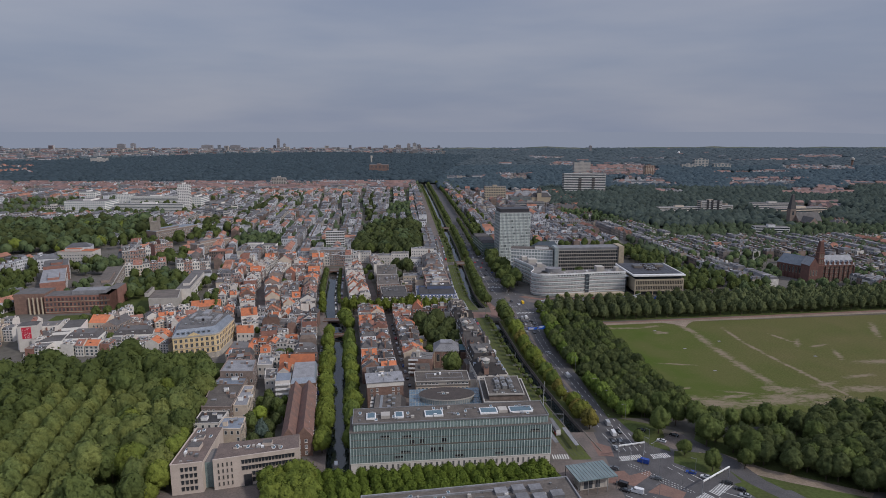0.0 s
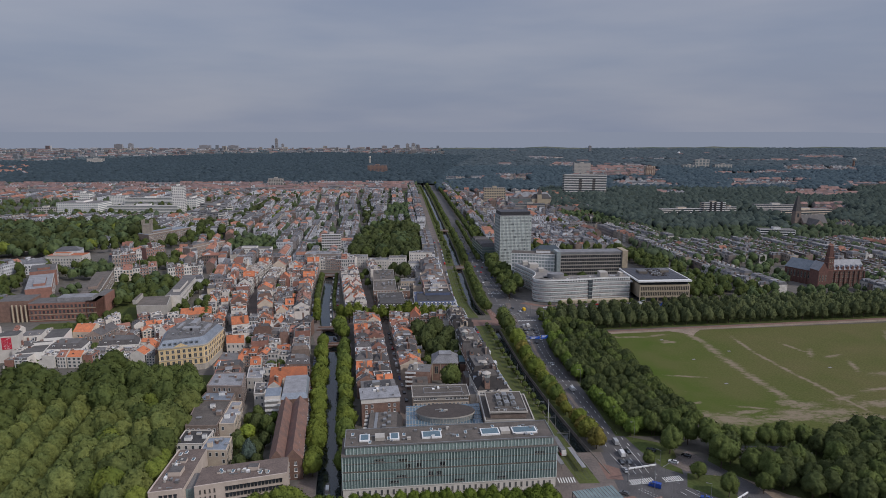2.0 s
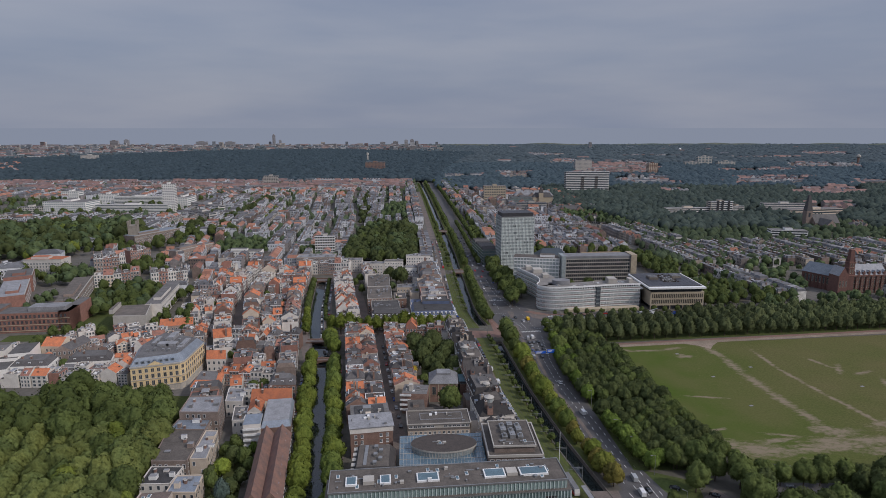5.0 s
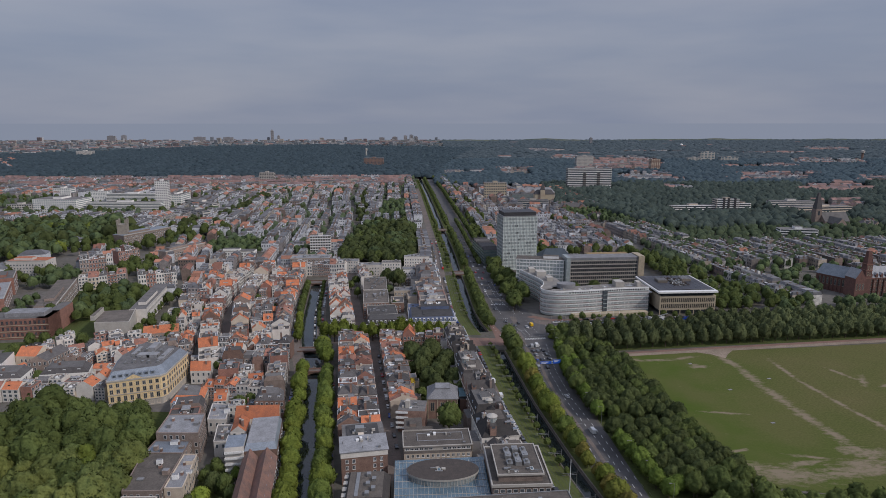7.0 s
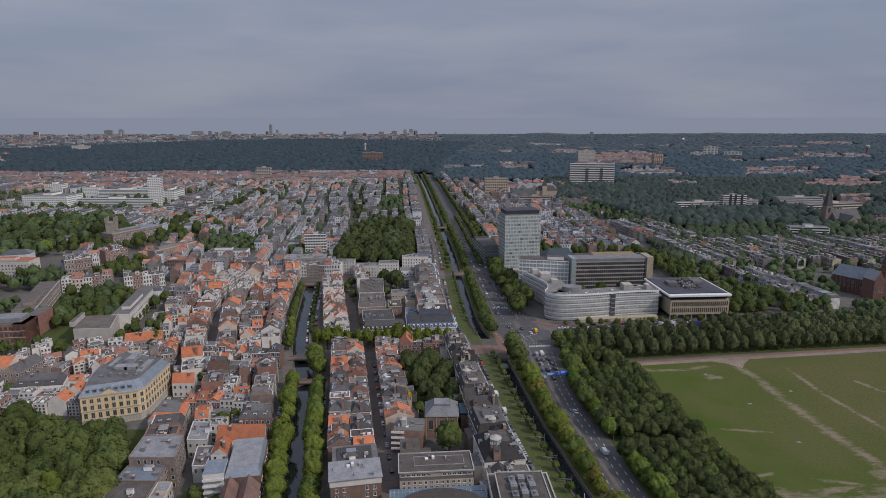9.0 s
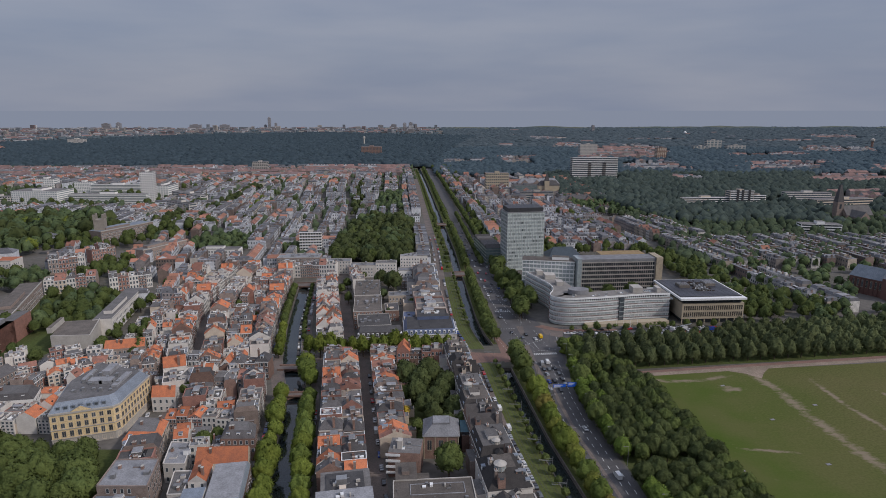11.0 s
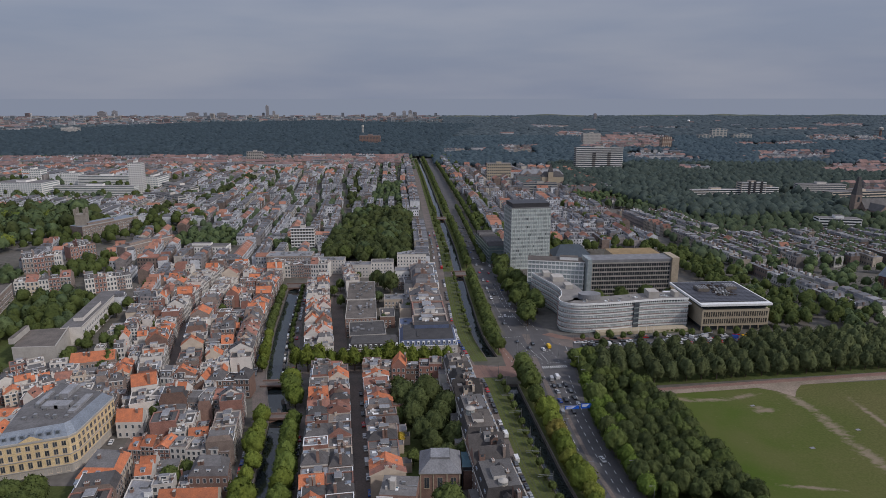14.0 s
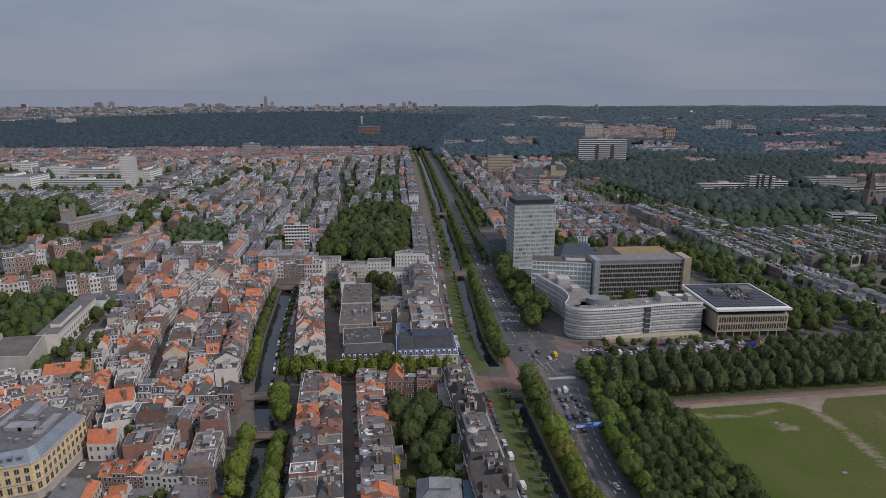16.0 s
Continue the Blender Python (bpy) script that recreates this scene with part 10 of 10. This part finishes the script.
def car(x, y, deg, colour=None, van=False):
    """A parked or waiting car; local +y is its front."""
    colour = colour or car_rng.choice(("white", "black", "silver", "grey", "black", "grey", "silver", "white", "red", "blue", "black"))
    key = (colour, van)
    if key not in CARBODY:
        b = MB()
        gl = MB()
        if van:
            profile(b, [(-2.6, 0.35), (2.4, 0.35), (2.6, 0.6), (2.55, 1.05), (1.9, 1.2), (1.35, 2.15), (1.1, 2.3), (-2.5, 2.3), (-2.6, 2.1)], 0.98, 0, 0.08)
            profile(gl, [(1.32, 1.3), (1.88, 1.28), (1.42, 2.05), (1.05, 2.1), (0.5, 2.05), (0.5, 1.35)], 0.955, 0, 0.03)
        else:
            profile(b, [(-2.15, 0.30), (2.1, 0.30), (2.22, 0.5), (2.15, 0.78), (1.05, 0.95), (-1.95, 0.98), (-2.2, 0.8)], 0.89, 0, 0.05)
            profile(b, [(0.10, 1.43), (-1.1, 1.45), (-1.35, 1.38), (-0.2, 1.40)], 0.64, 0)
            profile(gl, [(1.0, 0.93), (0.22, 1.38), (-0.2, 1.44), (-1.1, 1.44), (-1.4, 1.36), (-1.9, 0.96)], 0.80, 0, 0.12)
        CARBODY[key] = (b.mesh("car_body", [CARPAINT[colour]]), gl.mesh("car_glass", [GLASS]))
    m = pose(x, y, 0.05, 0, 0, deg)
    if y > 500 or x < -90:
        for me in CARBODY[key]:
            FARCARS.add([v.co for v in me.vertices], [list(p.vertices) for p in me.polygons], [0] * len(me.polygons), list(me.materials), m)
        return None
    ob = new("van" if van else "car", None)
    ob.matrix_basis = m
    tagged(ob, "%s %s standing on the street" % (colour, "panel van" if van else "hatchback car"), "van" if van else "car", "vehicles")
    part("body", CARBODY[key][0], None, ob)
    part("glass", CARBODY[key][1], None, ob)
    for wx in (-0.8, 0.8):
        for wy in (-1.35, 1.4):
            wh = new("wheel", WHEEL)
            wh.parent = ob
            wh.matrix_basis = pose(wx, wy, 0)
    return ob


# parked along the avenue houses
y = 300.0
while y < 860:
    slope = math.degrees(math.atan2(line(AVENUE_CANAL, y + 5) - line(AVENUE_CANAL, y), 5))
    if not 476 < y < 503 and not 672 < y < 695 and car_rng.random() < 0.82:
        car(line(AVENUE_CANAL, y) - 14.2, y, -slope, van=car_rng.random() < 0.06)
    if y > 545 and not 672 < y < 695 and car_rng.random() < 0.6:
        car(line(AVENUE_CANAL, y) - 19.8, y, -slope)
    y += 5.6
# along the old canal
for side, off in ((-1, 12.2), (1, 10.6)):
    y = 285.0
    while y < 640:
        if not 430 < y < 486 and car_rng.random() < (0.55 if y < 440 else 0.75):
            car(line(OLD_CANAL, y) + side * (off if y < 440 else off - 0.8), y, 8)
        y += 5.8
# queue on the main road
for k, (x, y, c, v) in enumerate(((84, 474, None, True), (87.5, 476, "white", True), (83.5, 466, "black", False), (86.5, 466, "grey", False), (90, 467, "black", False), (84, 459, "silver", False), (91, 460, "grey", False), (83, 449, "blue", False), (86, 450, "black", False), (91, 452, "black", False),
                                  (91.5, 445, "white", False), (87, 438, "black", False), (89, 396, "white", False), (81, 437, "silver", True), (76, 478, "white", False), (92, 356, "white", True), (94.5, 275, "black", False), (97, 282, "white", True), (98, 275, "grey", False), (100.5, 284, "black", False), (94, 268, "silver", False),
                                  (97.5, 293, "silver", True), (102.4, 255, "blue", True), (87.6, 250.4, "grey", False), (103.4, 241.5, "grey", False), (120.3, 245.4, "blue", False), (125.2, 241.6, "white", False), (132.1, 236.5, "black", False), (135.4, 231.6, "black", False), (135.1, 227.1, "silver", False), (86.6, 237, "black", True), (86.7, 233, "black", False), (91.4, 231.8, "white", True), (118.3, 273.9, "white", False), (126.6, 279, "black", False), (112.3, 285, "black", False), (162, 283, "black", False),
                                  (88, 515, "white", False), (80, 518, "grey", False), (74, 528, "black", False), (83, 524, "black", False), (92, 519, "yellow", True), (70, 560, "grey", False), (73, 575, "white", False))):
    car(x, y, car_rng.uniform(-3, 8) if y > 262 and x < 110 else car_rng.uniform(52, 64), c, v)
for k in range(34):
    car(112 + k * 4.1 + car_rng.uniform(-0.5, 0.5), 524.5 + k * 0.12 + car_rng.choice((0, 0, 5.6)), 90 if k % 3 else 84, car_rng.choice(("white", "white", "black", "silver", "red", "grey", None, None)), car_rng.random() < 0.16)
for k in range(40):
    car(114 + k * 3.3 + car_rng.uniform(-0.3, 0.3), 519.5 + k * 0.1 + car_rng.uniform(-0.4, 0.4), 2 if k % 2 else 178, car_rng.choice(("white", "white", "silver", "black", "grey", "red", None)), car_rng.random() < 0.1)
for k in range(24):
    y = 600 + k * 12
    car(line(ROAD_R, y) - 2.0 - (k % 3) * 4.2, y, 2)
    if k % 2:
        car(line(ROAD_L, y) + 2.2, y + 3, 182)
for k in range(8):
    car(-128 + k * 0.3 + car_rng.uniform(-1, 1), 420 + k * 12, 12)
for k in range(12):
    y = 346 + k * 10.5
    car(line(MIDST, y) + 2.6, y, 7, van=k == 5)
for k in range(6):
    car(196 + k * 14, 531 + k * 0.4, 88, "white" if k % 2 else "yellow" if k == 2 else None, k % 3 == 0)

# overhead wire masts on the grass strip
def mast(x, y, deg):
    ob = thing("tram_mast", None, [], "grey steel tram wire mast on the grass", "mast", "tram masts", m=pose(x, y, 0, 0, 0, deg))
    b = MB()
    b.tube(0, 0, 0, 8.2, 0.13, 0.09, 7)
    part("pole", b, [METAL], ob)
    b = MB()
    b.box(-6.2, 0.1, -0.05, 0.05, 6.3, 6.42)
    b.box(-6.2, 0.1, -0.05, 0.05, 7.0, 7.1)
    part("arm", b, [METAL], ob)


for k in range(12):
    yy = 292 + k * 17
    mast(line(AVENUE_CANAL, yy) - 4.2, yy, 4)
for k in range(12):
    yy = 540 + k * 24
    mast(line(AVENUE_CANAL, yy) - 4.2, yy, 2)


def lamp(x, y, deg, h=9.5, two=False):
    ob = thing("street_lamp", None, [], "tall grey street lamp with a curved arm" if not two else "tall grey lamp with two arms", "street lamp", "street lamps", m=pose(x, y, 0, 0, 0, deg))
    b = MB()
    b.tube(0, 0, 0, h, 0.12, 0.07, 7)
    part("pole", b, [METAL], ob)
    for s in ((1, -1) if two else (1,)):
        b = MB()
        b.box(min(0, s * 1.8), max(0, s * 1.8), -0.05, 0.05, h - 0.1, h)
        part("arm", b, [METAL], ob)
        b = MB()
        b.box(s * 1.8 - 0.45, s * 1.8 + 0.45, -0.16, 0.16, h - 0.16, h + 0.04)
        part("lamp_head", b, [PALEFELT], ob)


for k in range(12):
    yy = 296 + k * 17
    lamp(line(ROAD_R, yy) + 1.2, yy, 180)
    if k % 2:
        lamp(line(ROAD_L, yy) - 1.0, yy, 0)
for x, y in ((108, 258), (110.5, 270), (105.5, 263.5), (99, 247), (106, 245), (121, 243), (98, 225), (113, 237), (94.5, 250), (70, 505), (80, 530), (95, 505), (108, 522), (86, 488), (60, 520), (120, 528), (160, 532), (200, 532), (240, 534)):
    lamp(x, y, (x * 37) % 360, 8.5, x % 2 == 0)
for k in range(9):
    lamp(line(OLD_CANAL, 280 + k * 20) - 6.6, 280 + k * 20, 0, 5)

# the blue direction signs over the main road
gan = thing("sign_gantry", None, [], "grey gantry with blue direction signs over the road", "road sign", m=pose(79.5, 431, 0, 0, 0, 3))
b = MB()
b.tube(0, 0, 0, 7.4, 0.2, 0.18, 8)
b.tube(-1.4, 0, 0, 6.6, 0.14, 0.12, 8)
part("post", b, [METAL], gan)
b = MB()
b.box(-0.2, 15.2, 0.15, 0.4, 6.0, 6.3)
b.box(-0.2, 15.2, 0.15, 0.4, 7.0, 7.2)
part("beam", b, [METAL], gan)
SIGNBLUE = surf("sign_blue", (0.015, 0.10, 0.52), 0.45, (0.012, 0.08, 0.44), 0.5, 0.4, 0.0)
for x0, x1, z0, z1 in ((1.5, 8.4, 5.4, 7.0), (9.4, 14.6, 5.4, 7.9)):
    b = MB()
    b.box(x0, x1, -0.05, 0.1, z0, z1, 0)
    for i in range(3):
        b.box(x0 + 0.5, x0 + (x1 - x0) * (0.75 - 0.12 * i), -0.09, -0.05, z1 - 0.55 - i * 0.5, z1 - 0.3 - i * 0.5, 1)
    part("sign_board", b, [SIGNBLUE, PAINT], gan, "blue sign board with white lines")
b = MB()
b.box(-2.4, -0.4, -0.1, 0.05, 5.4, 6.9)
part("back_board", b, [PALEFELT], gan, "pale sign board")
# overhead signs at the large junction
for x, y, dg, w_ in ((92, 259, 12, 13.4), (117.5, 228.6, 33, 19.8)):
    ob = thing("sign_gantry", None, [], "white steel gantry over the junction", "road sign", m=pose(x, y, 0, 0, 0, dg))
    b = MB()
    b.tube(0, 0, 0, 6.8, 0.2, 0.18, 8)
    b.tube(w_, 0, 0, 6.8, 0.2, 0.18, 8)
    part("post", b, [PALEFELT], ob)
    b = MB()
    b.box(0, w_, -0.2, 0.2, 6.2, 6.8)
    part("beam", b, [PAINT], ob)
    for i in range(3):
        b = MB()
        b.box(w_ * (0.2 + i * 0.28), w_ * (0.2 + i * 0.28) + 0.4, -0.35, -0.2, 5.4, 6.5)
        part("signal_head", b, [DARKMETAL], ob)
# banner mast near the court
fl = thing("flag_pole", None, [], "tall white flag pole beside the court", "flag pole", m=pose(62.5, 286, 0))
b = MB()
b.tube(0, 0, 0, 27, 0.2, 0.09, 8)
part("pole", b, [PAINT], fl)
for k in range(4):
    ob = thing("flag_pole", None, [], "white flag pole before the offices", "flag pole", "office flag poles", m=pose(150 + k * 5, 536.5, 0))
    b = MB()
    b.tube(0, 0, 0, 11, 0.1, 0.06, 6)
    part("pole", b, [PAINT], ob)

# boats
def boat(x, y, deg, ln, w_, col, cover):
    ob = thing("canal_boat", None, [], "small %s boat moored in the canal" % col, "boat", "moored boats", m=pose(x, y, -1.75, 0, 0, deg))
    b = MB()
    hull = [(-w_ / 2 * 0.8, -ln / 2), (w_ / 2 * 0.8, -ln / 2), (w_ / 2, 0), (w_ / 2 * 0.7, ln * 0.36), (0, ln / 2), (-w_ / 2 * 0.7, ln * 0.36), (-w_ / 2, 0)]
    b.prism(hull, 0, 0.8, 0, 1)
    part("hull", b, [PAINT if col == "white" else DARKMETAL, BROWNFELT], ob)
    if cover:
        b = MB()
        b.box(-w_ * 0.3, w_ * 0.3, -ln * 0.25, ln * 0.15, 0.8, 1.5)
        part("cabin", b, [PAINT], ob)


boat(-37.5, 262, 6, 8.5, 2.4, "white", True)
for k in range(17):
    yy = 492 + k * 9.6
    boat(line(OLD_CANAL, yy) + 3.8, yy, 8, car_rng.uniform(5, 8), 1.9, "white" if k % 3 == 0 else "dark", k % 2 == 0)
for k in range(5):
    boat(-59 + (k % 2) * 3.5, 448 + k * 4.8, 20, 6, 1.8, "dark", False)
# tram at its stop beside the court
tm = thing("tram", None, [], "white and red tram at a stop", "tram", m=pose(69.5, 281, 0.05, 0, 0, 7))
b = MB()
for k in range(1, 2):
    profile(b, [(-14.4 + k * 14.6, 0.5), (-0.4 + k * 14.6, 0.5), (-0.2 + k * 14.6, 1.6), (-0.8 + k * 14.6, 3.2), (-14.0 + k * 14.6, 3.2), (-14.5 + k * 14.6, 1.6)], 1.18, 0, 0.08)
part("body", b, [surf("tram_white", (0.5, 0.49, 0.47), 0.4, None, 0.5, 0.3, 0.0)], tm)
b = MB()
b.box(-1.22, 1.22, 0.25, 3.2, 0.5, 1.5)
b.box(-1.22, 1.22, 11.4, 14.3, 0.5, 1.5)
part("red_apron", b, [surf("tram_red", (0.42, 0.05, 0.04), 0.4, None, 0.5, 0.3, 0.0)], tm, "red lower front and rear")
b = MB()
for k in range(1, 2):
    b.box(-1.2, 1.2, -13.6 + k * 14.6, -1.2 + k * 14.6, 1.7, 2.6)
part("glass", b, [GLASS], tm)
b = MB()
for k in range(1, 2):
    b.box(-1.12, 1.12, -13.8 + k * 14.6, -1.0 + k * 14.6, 3.2, 3.45)
part("roof", b, [PALEFELT], tm)
# shelter roofs by the tram stop
for k in range(2):
    ob = thing("tram_shelter", None, [], "long flat tram stop shelter", "shelter", m=pose(65 + k * 9, 279 - k * 3, 0, 0, 0, 7))
    b = MB()
    b.box(-1, 1, -9, 9, 2.7, 2.9, 0, None, True)
    part("roof", b, [PALEFELT], ob)
    b = MB()
    for j in (-8, 0, 8):
        b.tube(0, j, 0, 2.7, 0.08, 0.08, 6)
    part("post", b, [METAL], ob)
# white camper vans by the avenue
for x, y in ((44.5, 398), (42.8, 418)):
    car(x + 7.5, y, 6, "white", True)
# crane truck arm beside the parked cars
ar = thing("crane_arm", None, [], "white crane arm resting by the road", "crane", m=pose(188, 530, 0, 0, 0, -35))
b = MB()
for i in range(6):
    b.face([(i * 2, -0.3, 1 + i * 0.9), (i * 2 + 2, -0.3, 1.9 + i * 0.9), (i * 2 + 2, -0.3, 2.5 + i * 0.9), (i * 2, -0.3, 1.6 + i * 0.9)])
b.box(-2, 1, -1, 1, 0, 1.8)
part("arm", b, [PAINT], ar)
# inspection plates in the meadow
for x, y in ((145, 398), (147, 358), (185, 401), (187, 361), (179, 440), (216, 415), (266, 383)):
    b = MB()
    b.box(-1.2, 1.2, -0.8, 0.8, 0, 0.08)
    b.box(-1.0, 1.0, -0.6, 0.6, 0.08, 0.1, 1)
    thing("inspection_plate", b, [STONE, METAL], "pale concrete plate in the meadow", "cover", "meadow plates", m=pose(x, y, 0.05, 0, 0, 10))
FARCARS.done("parked_cars", "rows of cars along the far streets", "cars")
